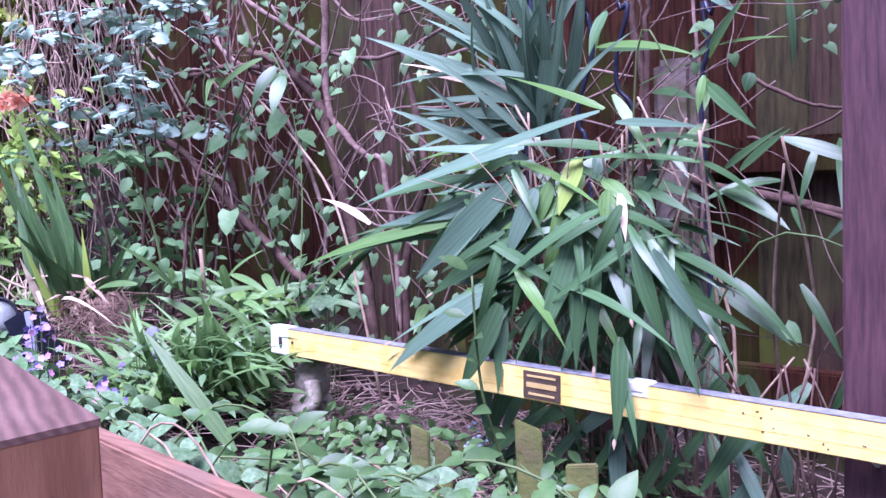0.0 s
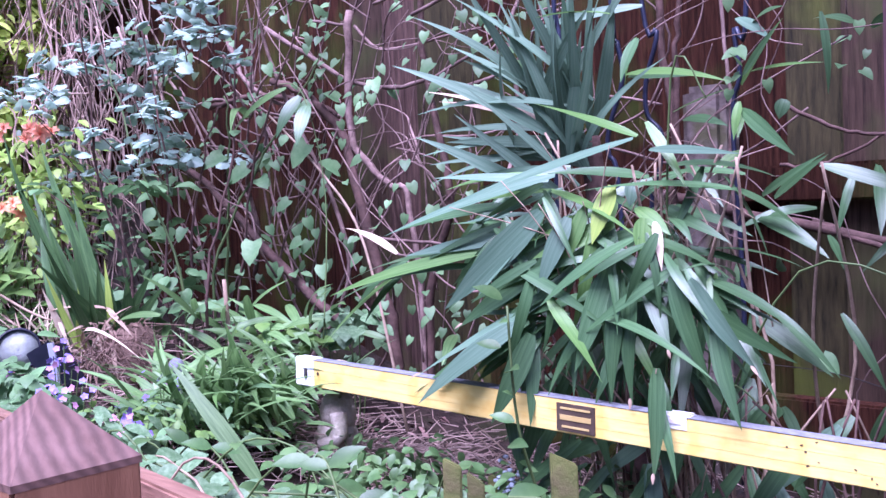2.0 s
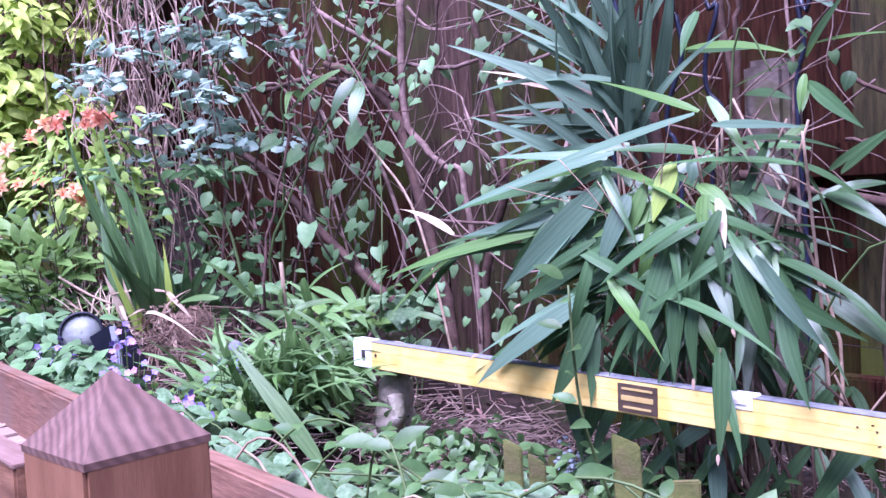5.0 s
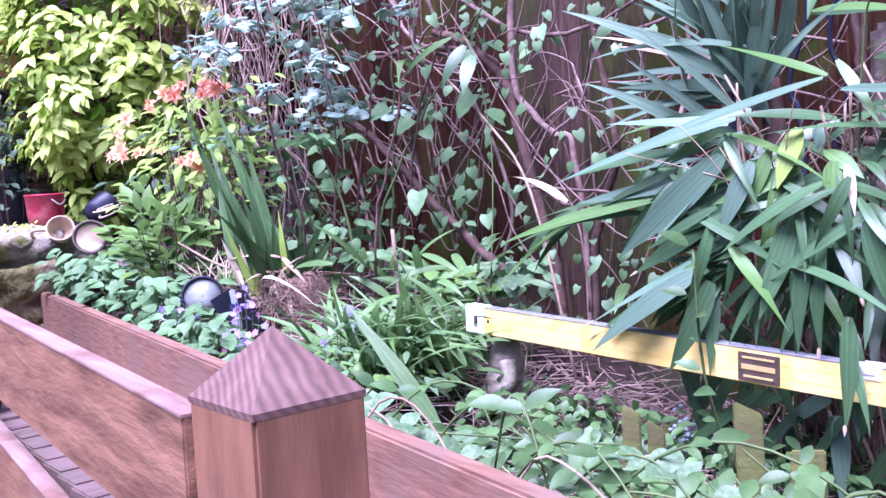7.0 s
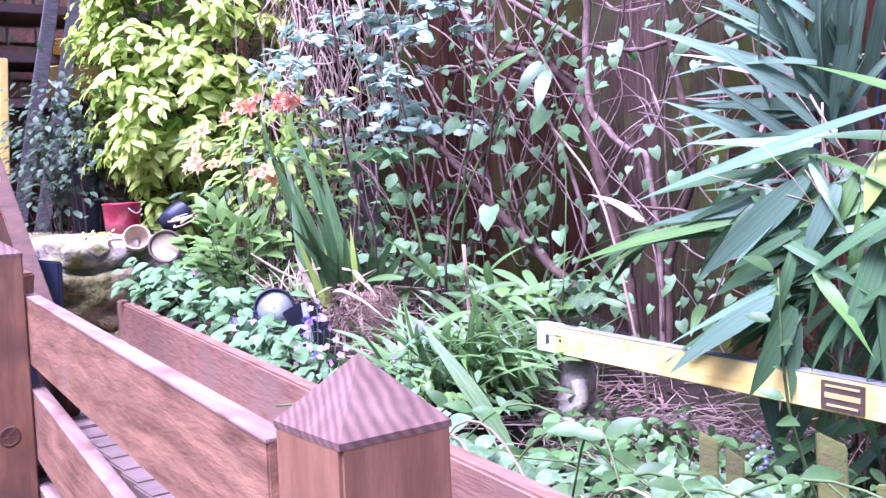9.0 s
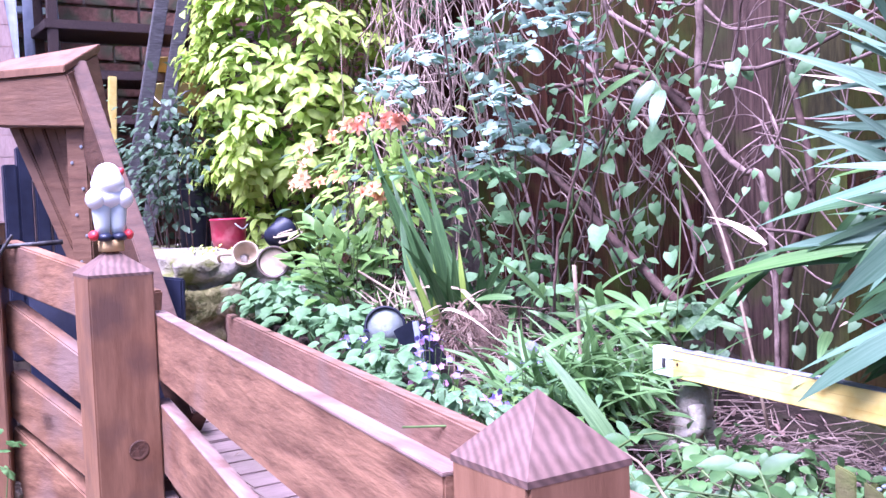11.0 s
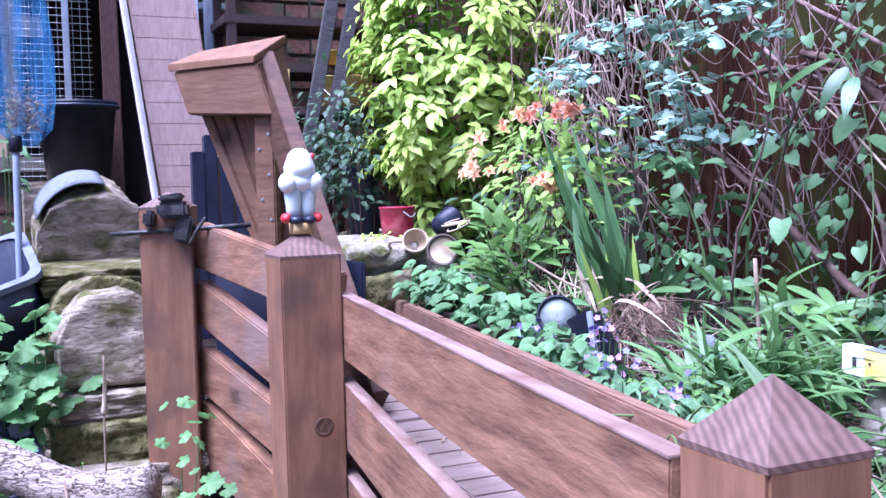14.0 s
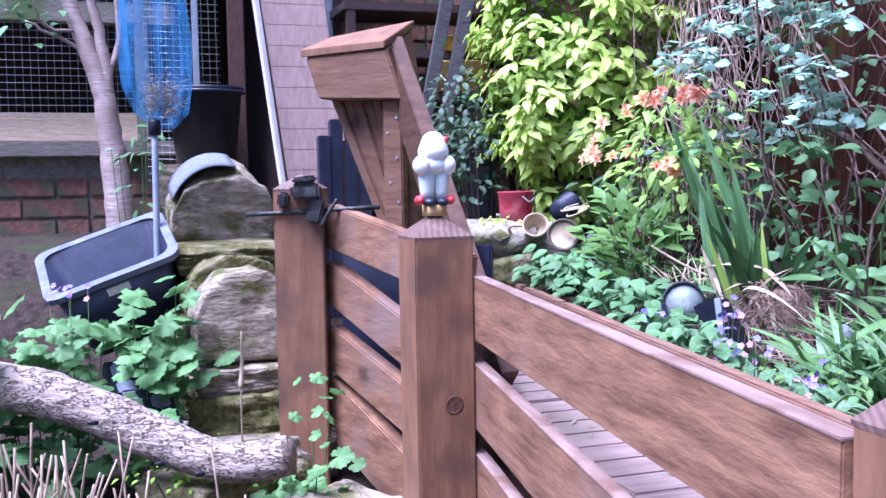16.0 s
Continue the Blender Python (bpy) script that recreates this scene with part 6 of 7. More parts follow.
tips = [q for q in spread(r, 2000, cen, rad, 0.74) if q[1].x * 0.8 - q[1].y * 0.55 > -0.35 and noise.noise(q[0] * 7) > -0.16]
near, s, s2 = [], Soup(), Soup()
for c, d in tips:
    for k in range(6):
        a = 2 * math.pi * k / 6 + r.uniform(-0.3, 0.3)
        axis = (d * 0.55 + Vector((0, 0, 0.85))).normalized()
        t1 = axis.orthogonal().normalized()
        t2 = axis.cross(t1)
        way = (t1 * math.cos(a) + t2 * math.sin(a)) * 0.9 + Vector((d.x, d.y, 0.0)) * 0.4 + Vector((0, 0, -0.3))
        if way.dot(d) < -0.45:
            continue
        p = c + way * 0.008 + Vector((r.gauss(0, 0.012), r.gauss(0, 0.012), r.gauss(0, 0.012)))
        m = aim(p, way, axis + Vector((d.x * 0.3 + r.gauss(0, 0.2), d.y * 0.3 + r.gauss(0, 0.2), 0.0)))
        if len(near) < 300 and d.x - d.y > 0.55 and k % 2:
            near.append(m)
        else:
            s.add(blade(r.uniform(0.034, 0.056), r.uniform(0.018, 0.027), 0.6, 0.25, 5, "oval"), m)
leaf_objects("leaf", lv_m, near, lime)
stuff(s.out("foliage", M_lime, lime), "", "")
# inner leaves in the darker lime: the crown's shade put into colour
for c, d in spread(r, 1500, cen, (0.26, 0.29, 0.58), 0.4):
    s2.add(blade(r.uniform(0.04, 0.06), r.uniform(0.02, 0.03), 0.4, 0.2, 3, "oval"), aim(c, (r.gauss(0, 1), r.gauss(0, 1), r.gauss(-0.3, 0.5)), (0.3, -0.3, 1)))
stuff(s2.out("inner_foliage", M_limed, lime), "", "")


def leafy(name, label, cat, center, radii, n, material, L, ratio=0.5, kind="oval", seed=1, loose=0.3, group="", droop=-0.2, stem=M_gstem, single=280):
    """A small leafy plant: short stems from the soil and leaves as parts up to 280, the rest joined."""
    r = random.Random(seed)
    cx, cy, cz = center
    g0 = ground_z(cx, cy)
    e = empty(name, label, cat, (cx, cy, g0), group)
    ms = [Soup().add(blade(L * k, L * k * ratio, 0.5, 0.2, 5, kind)).mesh("leaf", material) for k in (1.1, 0.9, 0.7)]
    hz = max(0.02, cz - g0)
    pl = []
    for i in range(n):
        d = Vector((r.gauss(0, 0.5), r.gauss(0, 0.5), r.gauss(0, 0.5)))
        c = Vector((d.x * radii[0], d.y * radii[1], max(0.008, hz + d.z * radii[2])))
        way = Vector((d.x + r.gauss(0, loose), d.y + r.gauss(0, loose), droop + r.gauss(0, loose)))
        pl.append(aim(c, way, (0.25, -0.3, 1)))
    leaf_objects("leaf", ms, pl[:single], e)
    if n > single:
        s = Soup()
        for m in pl[single:]:
            s.add(blade(L * r.uniform(0.7, 1.1), L * ratio, 0.5, 0.2, 4, kind), m)
        stuff(s.out("foliage", material, e), "", "")
    for i in range(min(18, max(4, n // 14))):
        t = pl[r.randrange(len(pl))].translation
        Soup().add(tube([(t.x * 0.3, t.y * 0.3, -0.02), (t.x * 0.8, t.y * 0.8, t.z * 0.6), t], 0.0018, 0.001, 5, 3)).out("stem", stem, e)
    return e


# dark shrubs beside the pots
leafy("evergreen_shrub", "dark green small-leaved shrub behind the pots", "shrub", (-1.52, 0.6, 1.2), (0.2, 0.17, 0.24), 900, M_dkgr, 0.032, 0.55, seed=71, stem=M_trunk)
leafy("potted_shrub", "dark green shrub spilling over the tall pot", "shrub", (-1.42, 0.64, 1.19), (0.11, 0.11, 0.09), 200, M_dkgr, 0.03, 0.5, seed=72, stem=M_trunk)
leafy("shade_foliage", "dark glossy leaves under the lime shrub", "shrub", (-1.02, 0.98, 1.02), (0.24, 0.2, 0.24), 260, M_dkgr, 0.045, 0.4, seed=73)
leafy("upper_climber", "dark green climber leaves above the shrub", "climber", (-1.1, 1.26, 1.8), (0.2, 0.06, 0.3), 320, M_vine, 0.05, 0.7, seed=74, stem=M_stem)
leafy("sedum", "low yellow-green creeping plant on the ledge", "sedum", (-1.1, 0.57, 0.965), (0.06, 0.05, 0.014), 120, M_lime, 0.013, 0.7, seed=75, single=60)

# azalea with orange flowers
az = leafy("azalea", "bush with large orange and coral flowers", "azalea", (-0.68, 0.88, 1.14), (0.2, 0.14, 0.17), 460, M_azl, 0.042, 0.42, seed=81, stem=M_trunk)
r = random.Random(82)
g0 = ground_z(-0.68, 0.88)


def flower(at, size, material, way, parent):
    s = Soup()
    for k in range(6):
        a = 2 * math.pi * k / 6
        s.add(blade(size, size * 0.5, 0.9, 0.35, 6, "oval", 0.5), pose(0, 0, 0, 0, 0, 60 * k) @ pose(0, 0, 0, 0, -38, 0))
    for k in range(5):
        s.add(tube([(0, 0, 0), (0.3 * size * math.cos(k * 1.25), 0.3 * size * math.sin(k * 1.25), size * 0.8)], 0.0008, 0.0008, 4, 1))
    ob = s.out("flower", material, parent)
    z = Vector(way).normalized()
    x_ = z.orthogonal().normalized()
    m = Matrix((x_, z.cross(x_), z)).transposed().to_4x4()
    m.translation = Vector(at)
    ob.matrix_basis = m


for x, y, z, m in ((-0.627, 0.76, 1.3, M_coral), (-0.66, 0.76, 1.275, M_peach), (-0.735, 0.76, 1.235, M_orange), (-0.823, 0.74, 1.19, M_peach), (-0.868, 0.72, 1.15, M_peach), (-0.85, 0.73, 1.135, M_peach), (-0.735, 0.75, 1.143, M_orange), (-0.612, 0.84, 1.272, M_coral), (-0.54, 0.85, 1.269, M_coral), (-0.57, 0.85, 1.258, M_coral), (-0.607, 0.77, 1.128, M_orange), (-0.56, 0.76, 1.103, M_orange)):
    for k in range(2):
        flower((x + 0.68 + r.gauss(0, 0.015), y - 0.88 + r.gauss(0, 0.015), z - g0 + r.gauss(0, 0.014)), r.uniform(0.02, 0.027), m, (0.6 + r.gauss(0, 0.4), -0.6 + r.gauss(0, 0.3), 0.5 + r.gauss(0, 0.3)), az)

# iris clump
ir = empty("iris", "clump of upright dark green sword-shaped iris leaves", "iris", (-0.26, 0.81, 0.78))
r = random.Random(85)
for i in range(27):
    k = (i % 9) / 8 + r.gauss(0, 0.06)
    p = Vector((-0.03 + 0.05 * k + r.gauss(0, 0.02), r.gauss(0, 0.03), 0.03))
    q = Vector((-0.31 + 0.47 * k + r.gauss(0, 0.03), r.gauss(-0.04, 0.08), 0.46 - 0.22 * k + r.gauss(0, 0.04)))
    strap_leaf(p, p.lerp(q, r.uniform(0.5, 1.05)), r.uniform(0.019, 0.032), M_iris, ir, r.uniform(-0.3, 0.8), (0.6 + r.gauss(0, 0.5), -0.7 + r.gauss(0, 0.3), 0.2), roll=r.gauss(0, 0.4))
for i in range(9):
    p = Vector((r.gauss(-0.01, 0.02), r.gauss(-0.03, 0.02), 0.02))
    strap_leaf(p, p + Vector((r.uniform(-0.09, 0.05), r.gauss(-0.01, 0.02), r.uniform(0.1, 0.2))), r.uniform(0.016, 0.026), M_bamy if i % 3 else M_pale, ir, r.uniform(-0.2, 0.4), (0.6 + r.gauss(0, 0.4), -0.7, 0.2), name="sheath_leaf", roll=r.gauss(0, 0.4))
for i in range(14):
    p = Vector((r.gauss(0.04, 0.04), r.gauss(-0.02, 0.03), r.uniform(0.02, 0.12)))
    strap_leaf(p, p + Vector((r.gauss(0, 0.08), r.gauss(-0.05, 0.05), -r.uniform(0.0, 0.1))), 0.009, M_straw, ir, 1.1, name="dry_leaf", roll=r.gauss(0, 0.6))
for i in range(12):
    p = Vector((r.gauss(0.03, 0.03), r.gauss(-0.03, 0.02), r.uniform(0.0, 0.06)))
    strap_leaf(p, p + Vector((r.gauss(0.02, 0.08), r.gauss(-0.03, 0.03), r.uniform(0.02, 0.14))), 0.008, M_straw if i % 2 else M_pale, ir, r.uniform(1.2, 2.2), name="dry_leaf", roll=r.gauss(0, 0.8))
M_fibre = mat("root_fibre", (0.085, 0.05, 0.036), (0.27, 0.175, 0.13), 40, 0.9, 0.5, rnd=0.3)
mound = Soup()
for i in range(420):
    a, h = r.uniform(0, 6.28), r.uniform(-0.06, 0.1)
    rad_ = 0.068 * (1.1 - h * 4)
    p = Vector((0.075 + rad_ * math.cos(a), rad_ * math.sin(a) - 0.02, h))
    mound.add(tube([p, p + Vector((r.gauss(0, 0.035), r.gauss(0, 0.03), -r.uniform(-0.01, 0.08)))], 0.0013, 0.0009, 4, 2))
stuff(mound.out("dry_root_mass", M_fibre, ir), "dry brown fibres", "")
Soup().add(ball((0.07, 0.01, 0.0), (0.062, 0.062, 0.085), 18, 12, r, 0.1)).out("rootball", M_fibre, ir)

# pale striped grass beside the iris
sg = empty("striped_grass", "tuft of curling pale straw-coloured grass leaves", "grass", (-0.42, 0.76, 0.8))
for i in range(40):
    p = Vector((r.gauss(0, 0.04), r.gauss(0, 0.03), 0.02))
    way = Vector((r.gauss(0, 0.7), r.gauss(-0.2, 0.4), 1.0 + r.gauss(0, 0.4)))
    strap_leaf(p, p + way.normalized() * r.uniform(0.06, 0.13), 0.004, M_pale if i % 3 == 0 else M_straw if i % 3 == 1 else M_herb, sg, r.uniform(1.2, 2.4), roll=r.gauss(0, 0.8))
Soup().add(tube([(-0.1, -0.05, 0.13), (0.05, -0.06, 0.1), (0.14, -0.06, 0.085)], 0.0032, 0.0022, 6)).out("flat_leaf", M_straw, sg)

# border plants of the bed
leafy("wallflower", "clump of upright narrow grey-green leaves", "border plant", (-0.62, 0.74, 0.93), (0.13, 0.12, 0.1), 170, M_herb, 0.058, 0.45, seed=91, droop=0.5)
leafy("border_plant", "low green leafy plant by the edging board", "border plant", (-0.72, 0.58, 0.88), (0.16, 0.07, 0.04), 150, M_vine, 0.042, 0.75, seed=92)
leafy("border_plant", "low green leafy plant by the edging board", "border plant", (-0.45, 0.58, 0.84), (0.18, 0.08, 0.04), 150, M_vine, 0.04, 0.7, seed=93)
leafy("border_plant", "low green leafy plant by the edging board", "border plant", (-0.12, 0.52, 0.8), (0.16, 0.06, 0.03), 130, M_vine, 0.038, 0.7, seed=94)
leafy("lungwort", "lungwort with white-spotted leaves and violet flowers", "lungwort", (0.12, 0.52, 0.77), (0.16, 0.08, 0.03), 110, M_spot, 0.045, 0.42, seed=95)
leafy("bedding", "bright green feathery low plants", "border plant", (0.16, 0.62, 0.755), (0.16, 0.1, 0.035), 180, M_herb, 0.024, 0.45, seed=96, single=100)
leafy("mint", "upright stems with pale grey-green paired leaves", "border plant", (0.24, 0.68, 0.75), (0.1, 0.09, 0.06), 50, M_vine, 0.045, 0.35, seed=97)
leafy("ground_cover", "dark low leaves around the slates and the level", "border plant", (0.5, 0.84, 0.68), (0.2, 0.09, 0.03), 260, M_peri, 0.026, 0.6, seed=131, single=60)
leafy("ground_cover", "dark low leaves around the slates and the level", "border plant", (0.8, 0.93, 0.64), (0.22, 0.1, 0.04), 240, M_peri, 0.028, 0.5, seed=132, single=60)
leafy("ground_cover", "green leaves crowding round the stone ornament", "border plant", (0.2, 0.83, 0.73), (0.08, 0.04, 0.05), 60, M_grass, 0.05, 0.22, seed=133, droop=0.4)
leafy("strawberry", "flat bright leaves under the climber", "border plant", (0.08, 0.98, 0.83), (0.09, 0.06, 0.04), 60, M_herb, 0.03, 0.9, seed=98)
leafy("round_leaf_plant", "small plant with pale rounded leaves by the trunk", "border plant", (0.19, 1.06, 0.86), (0.06, 0.04, 0.06), 26, M_spot, 0.04, 0.95, seed=99)


def blossoms(center, radii, n, seed, parent_label):
    """Small five-petalled flowers on thin stalks."""
    r = random.Random(seed)
    g0 = ground_z(center[0], center[1])
    e = empty("violet_flowers", parent_label, "flowers", (center[0], center[1], g0), "violet flowers in the bed")
    me = []
    for m in (M_purple, M_purple, M_pink):
        s = Soup()
        for k in range(5):
            s.add(blade(0.007, 0.0066, 0.4, 0.1, 3, "oval"), pose(0, 0, 0, 0, 0, 72 * k) @ pose(0, 0, 0, 0, -20, 0))
        me.append(s.mesh("blossom", m))
    for i in range(n):
        c = Vector((r.gauss(0, radii[0]), r.gauss(0, radii[1]), center[2] - g0 + r.gauss(0, radii[2])))
        ob = new("blossom", me[i % 3])
        ob.parent = e
        ob.matrix_basis = aim(c, (r.gauss(0, 1), 1, r.gauss(0, 0.5)), (0.6, -0.6, 0.6))
        if i % 3 == 0:
            Soup().add(tube([(c.x * 0.6, c.y * 0.6, -0.02), c], 0.001, 0.0008, 4, 2)).out("stalk", M_gstem, e)


blossoms((-0.08, 0.61, 0.83), (0.022, 0.015, 0.016), 22, 1, "violet and pink flower cluster on stalks")
blossoms((0.02, 0.55, 0.8), (0.05, 0.02, 0.012), 26, 2, "violet and pink flower cluster on stalks")
blossoms((0.14, 0.68, 0.8), (0.02, 0.015, 0.012), 16, 3, "violet flower cluster beside the grass")
blossoms((0.2, 0.56, 0.77), (0.025, 0.015, 0.01), 18, 4, "violet flower cluster above the edging")
blossoms((-0.22, 0.56, 0.81), (0.05, 0.02, 0.012), 16, 5, "violet flower cluster above the edging")

# arching grass clump between iris and level
gr = empty("arching_grass", "clump of arching broad green grass leaves", "grass", (0.14, 0.8, 0.7))
r = random.Random(101)
for i in range(250):
    p = Vector((r.gauss(0, 0.07), r.gauss(0, 0.06), r.uniform(0, 0.05)))
    a = r.uniform(-3.9, 0.3)
    way = Vector((math.cos(a) * 0.9, math.sin(a) * 0.6, r.uniform(0.1, 0.9)))
    L = r.uniform(0.09, 0.24) * (0.8 if way.x < 0 else 1.0)
    strap_leaf(p, p + way.normalized() * L, r.uniform(0.007, 0.016), M_grass if i % 7 else M_bamg, gr, r.uniform(0.5, 1.5), (way.x * -0.3, -0.5, 1))
strap_leaf((0.33, -0.19, 0.0), (0.18, -0.23, 0.17), 0.026, M_grass, gr, 0.3, name="broad_leaf")
strap_leaf((-0.29, 0.3, 0.58), (-0.09, 0.1, 0.54), 0.02, M_grass, gr, 0.9)
for x, z, dx in ((-0.1, 0.62, -0.12), (-0.06, 0.6, -0.02), (-0.04, 0.58, 0.02)):
    strap_leaf((x, 0.25, z), (x + dx, 0.2, z - 0.08), 0.03 if dx > -0.1 else 0.022, M_bam if dx > -0.05 else M_grass, gr, 0.7)
Soup().add(tube([(0.03, 0.2, 0.12), (0.0, 0.25, 0.4), (-0.05, 0.25, 0.6), (-0.12, 0.25, 0.63)], 0.0016, 0.001, 5)).out("cane", M_gstem, gr)

# bamboo shoot leaves at the foot of the climber
lo = empty("young_bamboo", "young bamboo shoots with narrow green leaves", "bamboo", (-0.02, 0.98, 0.7))
r = random.Random(103)
for i in range(60):
    p = Vector((r.gauss(0, 0.14), r.gauss(0, 0.06), r.uniform(0.03, 0.2)))
    a = r.uniform(-3.3, 0.3)
    way = Vector((math.cos(a), math.sin(a) * 0.6, r.uniform(-0.4, 0.6)))
    strap_leaf(p, p + way.normalized() * r.uniform(0.08, 0.17), r.uniform(0.012, 0.02), M_grass, lo, r.uniform(0.4, 1.1))

# trailing periwinkle in the foreground
pw = empty("periwinkle", "trailing periwinkle with glossy paired leaves along pale stems", "periwinkle", (0.75, 0.5, 0.7))
r = random.Random(105)
pm = [Soup().add(blade(L, L * 0.48, 0.45, 0.25, 6, "oval")).mesh("leaf", M_peri) for L in (0.038, 0.031, 0.023)]
ps = [Soup().add(blade(L, L * 0.75, 0.35, 0.14, 6, "oval")).mesh("leaf", M_spot) for L in (0.036, 0.028)]
pl1, pl2 = [], []
for i in range(72):
    x0, y0 = r.uniform(-0.32, 0.5), r.uniform(-0.2, 0.22)
    a = r.uniform(-0.6, 0.6) + (math.pi if r.random() < 0.5 else 0)
    L = r.uniform(0.12, 0.32)
    up_ = r.uniform(0.0, 0.05) + 0.1 * soft(0.05, -0.2, y0) - 0.08 * soft(0, 0.2, y0)
    pts = [Vector((x0 + L * t * math.cos(a), y0 + L * t * math.sin(a) * 0.6, 0.01 + up_ * math.sin(2.6 * t) + r.gauss(0, 0.006))) for t in (0, 0.25, 0.5, 0.75, 1)]
    Soup().add(tube(pts, 0.0016, 0.0012, 5, 3)).out("stem", M_gstem if i % 6 else M_straw, pw)
    for p in pts[1:]:
        for sg_ in (-1, 1):
            way = Vector((-math.sin(a) * sg_ + r.gauss(0, 0.4), math.cos(a) * sg_ * 0.8 - 0.2, 0.25 + r.gauss(0, 0.3)))
            if p.y + 0.5 > 0.381 - 0.148 * (p.x + 0.75) + 0.05 or p.z > 0.145:
                (pl2 if i % 5 == 0 else pl1).append(aim(p, way, (0.35, -0.6, 0.9)))
leaf_objects("leaf", pm, pl1[:290], pw)
s = Soup()
for m in pl1[290:]:
    s.add(blade(0.036, 0.018, 0.45, 0.25, 5, "oval"), m)
stuff(s.out("foliage", M_peri, pw), "", "")
leaf_objects("leaf", ps, pl2, pw)
for pts in (((-0.3, -0.12, 0.06), (-0.1, -0.1, 0.075), (0.12, 0.02, 0.07)), ((-0.38, -0.2, 0.1), (-0.2, -0.16, 0.12), (-0.05, -0.08, 0.06))):
    Soup().add(tube(pts, 0.0018, 0.0013, 6)).out("stem", M_gstem, pw)
Soup().add(tube([(0.14, 0.2, 0.0), (0.13, 0.16, 0.12), (0.12, 0.16, 0.26)], 0.0022, 0.0015, 5)).out("stem", M_gstem, pw)
leaf_objects("leaf", pm, [aim((0.12 + 0.01 * math.sin(k), 0.155, 0.1 + 0.028 * k), (math.cos(k * 2.4), -0.5, 0.4), (0.3, -0.6, 0.8)) for k in range(7)], pw)
bq = empty("blue_flowers", "pale blue-grey flower cluster on a stem", "flowers", (0.66, 0.93, 0.6))
for i in range(50):
    d = Vector((r.gauss(0, 0.012), r.gauss(0, 0.01), 0.05 + r.gauss(0, 0.02)))
    ob = Soup().add(ball((0, 0, 0), (0.0045, 0.0045, 0.003), 7, 5)).out("floret", mat("grey_blue_petal", (0.26, 0.32, 0.38), (0.42, 0.48, 0.52), 30, 0.6, 0.0, rnd=0.2) if i == 0 else bpy.data.materials["grey_blue_petal"], bq)
    ob.location = d
Soup().add(tube([(0, 0, -0.05), (0, 0, 0.04)], 0.002, 0.0015, 5, 2)).out("stem", M_gstem, bq)

# straw and twigs on the bed
s = Soup()
r = random.Random(107)
for i in range(1700):
    x, y = (r.uniform(0.15, 1.2), r.uniform(0.68, 1.3)) if i % 2 else (r.gauss(0.5, 0.16), r.gauss(0.88, 0.08))
    if i % 4 == 0:
        x, y = r.uniform(-0.4, 0.3), r.uniform(0.55, 1.1)
    a = r.uniform(0, math.pi)
    L = r.uniform(0.03, 0.12)
    z = ground_z(x, y) + r.uniform(0.003, 0.05)
    s.add(tube([(x, y, z), (x + L * math.cos(a), y + L * math.sin(a) * 0.7, z + r.uniform(-0.005, 0.02))], r.uniform(0.0008, 0.0018), 0.0008, 4, 1))
for i in range(900):
    x, y = r.gauss(0.48, 0.1), r.gauss(0.96, 0.07)
    z = ground_z(x, y) + 0.01 + r.random() * 0.1 * math.exp(-((x - 0.48) / 0.14) ** 2 - ((y - 0.96) / 0.1) ** 2)
    a, L = r.gauss(0.5, 0.7), r.uniform(0.04, 0.14)
    s.add(tube([(x, y, z), (x + L * 0.5 * math.cos(a), y + L * 0.35 * math.sin(a), z + r.uniform(0, 0.02)), (x + L * math.cos(a), y + L * 0.7 * math.sin(a), z + r.uniform(-0.02, 0.03))], r.uniform(0.0009, 0.002), 0.0009, 4, 2))
stuff(s.out("dry_litter", mat("dry_litter", (0.2, 0.125, 0.1), (0.55, 0.41, 0.34), 30, 0.85, 0.2, rnd=0.6)), "pale dry stalks and straw littering the bed", "litter")
s = Soup()
for i in range(420):
    x, y = r.uniform(-0.5, 1.2), r.uniform(0.5, 1.25)
    s.add(blade(r.uniform(0.015, 0.035), r.uniform(0.008, 0.014), 0.8, 0.4, 3, "oval"), aim((x, y, ground_z(x, y) + 0.006), (r.gauss(0, 1), r.gauss(0, 1), r.gauss(0, 0.2)), (r.gauss(0, 0.3), r.gauss(0, 0.3), 1)))
stuff(s.out("leaf_litter", mat("brown_leaf", (0.12, 0.06, 0.05), (0.32, 0.2, 0.17), 30, 0.8, 0.1, rnd=0.4)), "fallen brown leaves on the soil", "litter")


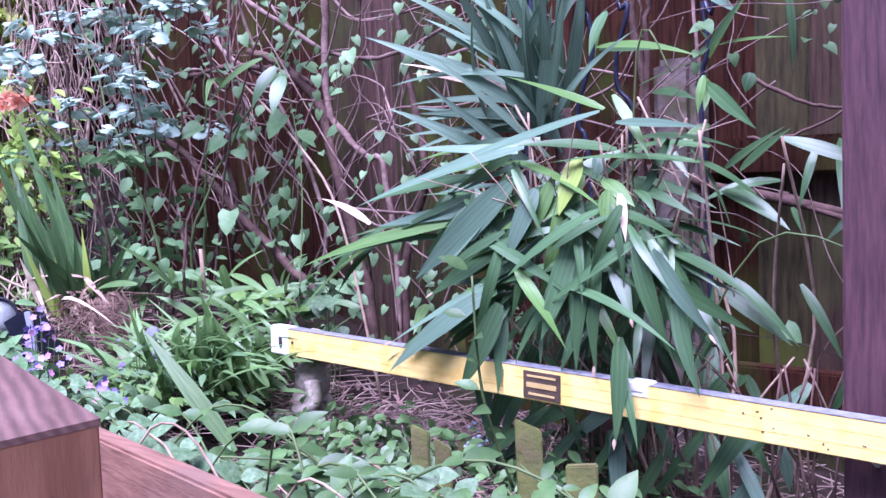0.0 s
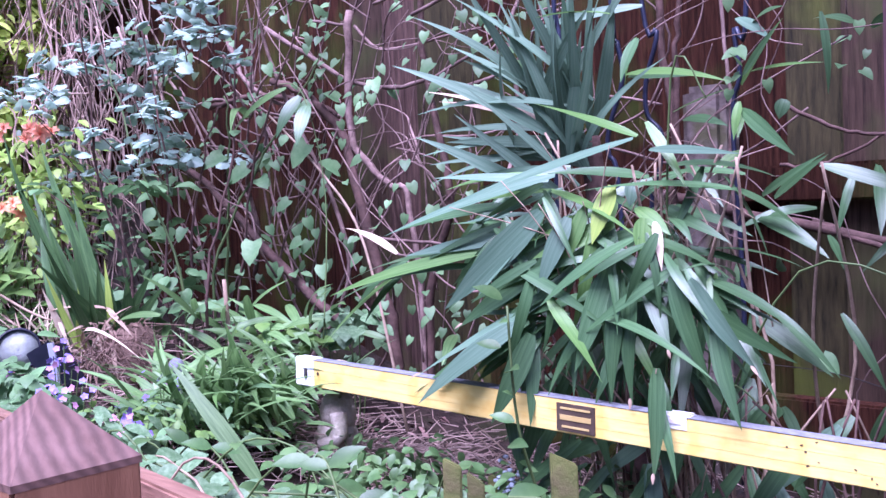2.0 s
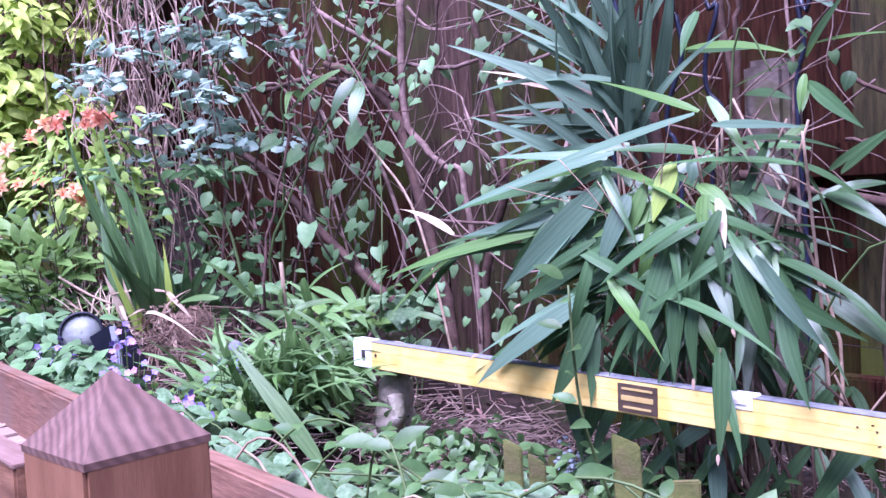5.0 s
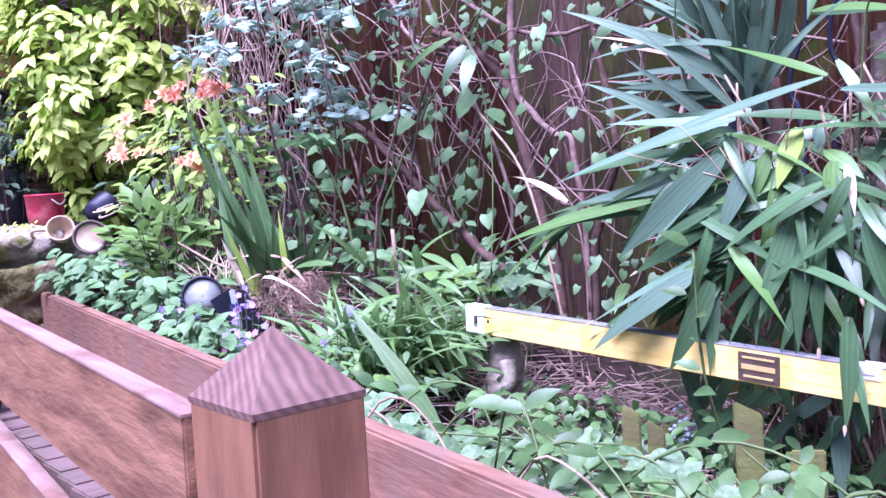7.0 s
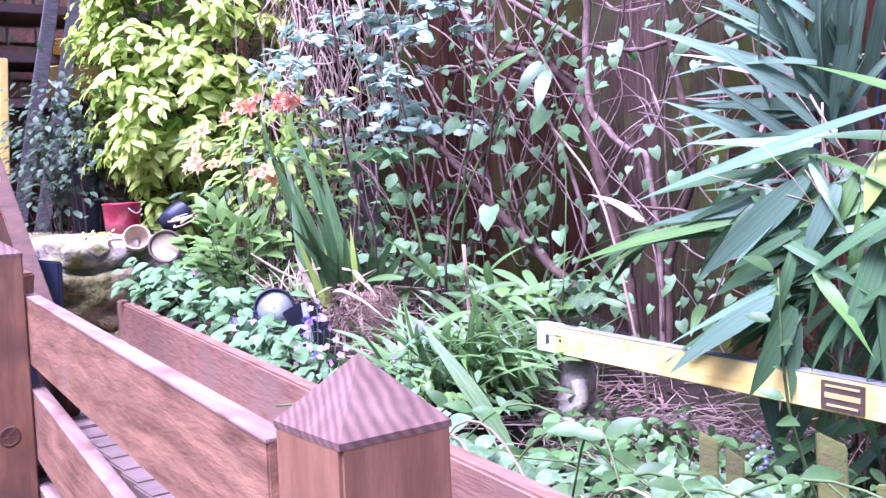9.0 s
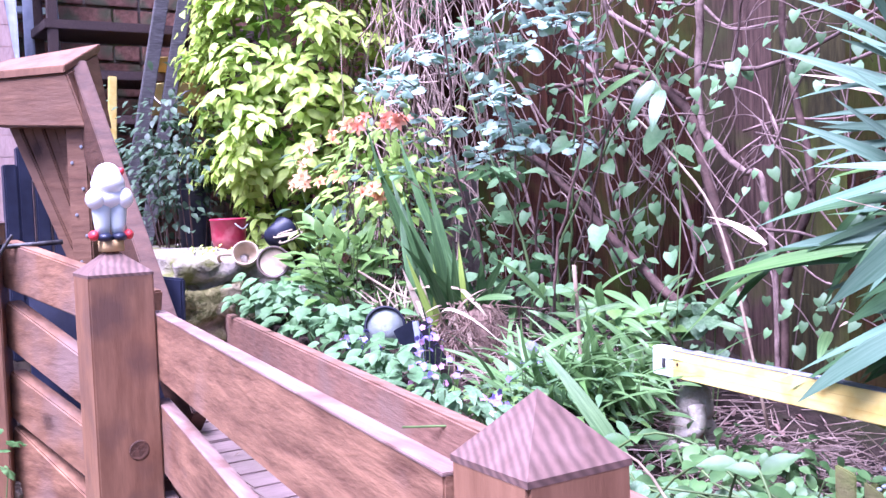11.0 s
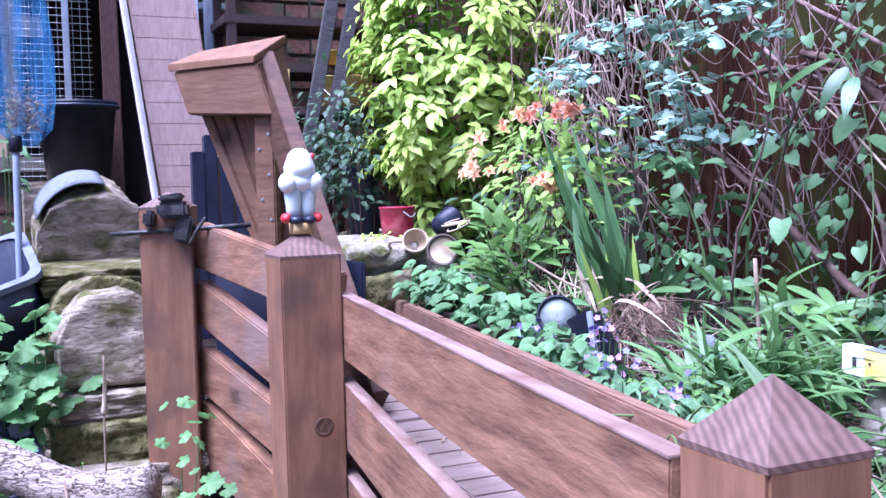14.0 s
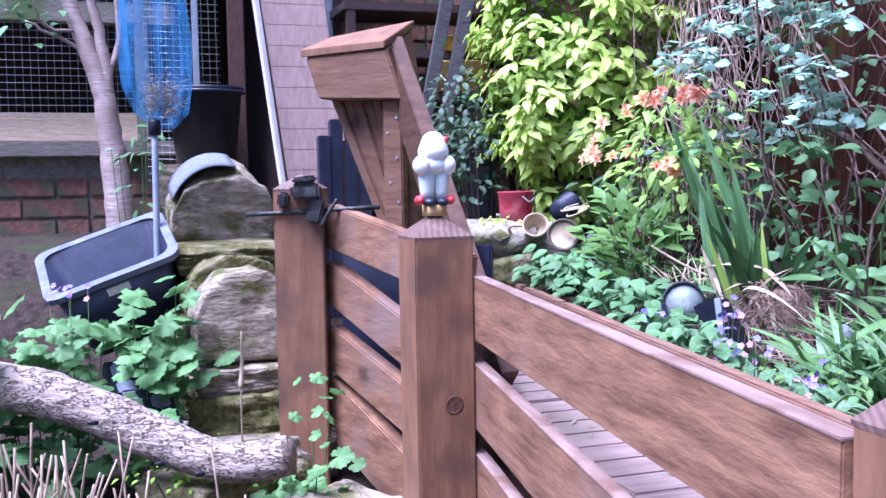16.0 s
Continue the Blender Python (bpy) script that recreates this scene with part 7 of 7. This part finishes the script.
# lobed plants in the lower garden
def lobed(name, label, center, radii, n, L, seed):
    r = random.Random(seed)
    g0 = ground_z(center[0], center[1])
    e = empty(name, label, "plant", (center[0], center[1], g0))
    ms = []
    for q in (1.0, 0.8, 0.62):
        s = Soup().add(lobed_leaf(L * q * 1.15))
        ms.append(s.mesh("leaf", M_ger))
    for i in range(n):
        h = max(0.02, (center[2] - g0) * r.uniform(0.15, 1.0) + r.gauss(0, radii[2] * 0.4))
        k = 1.2 - 0.35 * h / max(0.05, center[2] - g0)
        c = Vector((r.gauss(0, radii[0]) * k, r.gauss(0, radii[1]) * k, h))
        ob = new("leaf", ms[i % 3])
        ob.parent = e
        ob.matrix_basis = aim(c, (0.5 + r.gauss(0, 0.7), r.gauss(-0.1, 0.8), -0.1 + r.gauss(0, 0.2)), (0.55 + r.gauss(0, 0.35), -0.2 + r.gauss(0, 0.35), 0.8))
        if i % 5 == 0:
            Soup().add(tube([(c.x * 0.4, c.y * 0.4, -0.02), (c.x * 0.8, c.y * 0.8, c.z * 0.6), c], 0.0016, 0.0011, 5, 3)).out("stalk", M_gstem, e)
    return e


lobed("cranesbill", "cranesbill with lobed bright green leaves by the stone wall", (-0.52, -0.37, 0.84), (0.06, 0.06, 0.09), 110, 0.074, 1)
lobed("cranesbill", "cranesbill with lobed bright green leaves before the tub", (-0.52, -0.57, 0.82), (0.06, 0.08, 0.07), 110, 0.074, 2)
lobed("cranesbill", "cranesbill with lobed bright green leaves before the tub", (-0.5, -0.72, 0.8), (0.07, 0.07, 0.07), 95, 0.074, 3)
lobed("columbine", "young plant with lobed leaves at the post's foot", (-0.2, -0.14, 0.6), (0.03, 0.035, 0.03), 24, 0.052, 4)
lobed("columbine", "young plant with small leaves before the short post", (-0.28, -0.12, 0.74), (0.02, 0.03, 0.035), 14, 0.036, 5)
lobed("lower_plant", "bright leafy plant among the cut stems", (0.14, -0.46, 0.63), (0.03, 0.03, 0.015), 14, 0.065, 6)
blossoms((-0.5, -0.5, 0.89), (0.012, 0.03, 0.01), 12, 6, "violet flower cluster over lobed leaves")
leafy("sapling", "thin sapling with yellow-green leaves behind the wall", "sapling", (-1.2, -0.37, 1.15), (0.04, 0.05, 0.2), 26, M_vine, 0.04, 0.5, seed=121)
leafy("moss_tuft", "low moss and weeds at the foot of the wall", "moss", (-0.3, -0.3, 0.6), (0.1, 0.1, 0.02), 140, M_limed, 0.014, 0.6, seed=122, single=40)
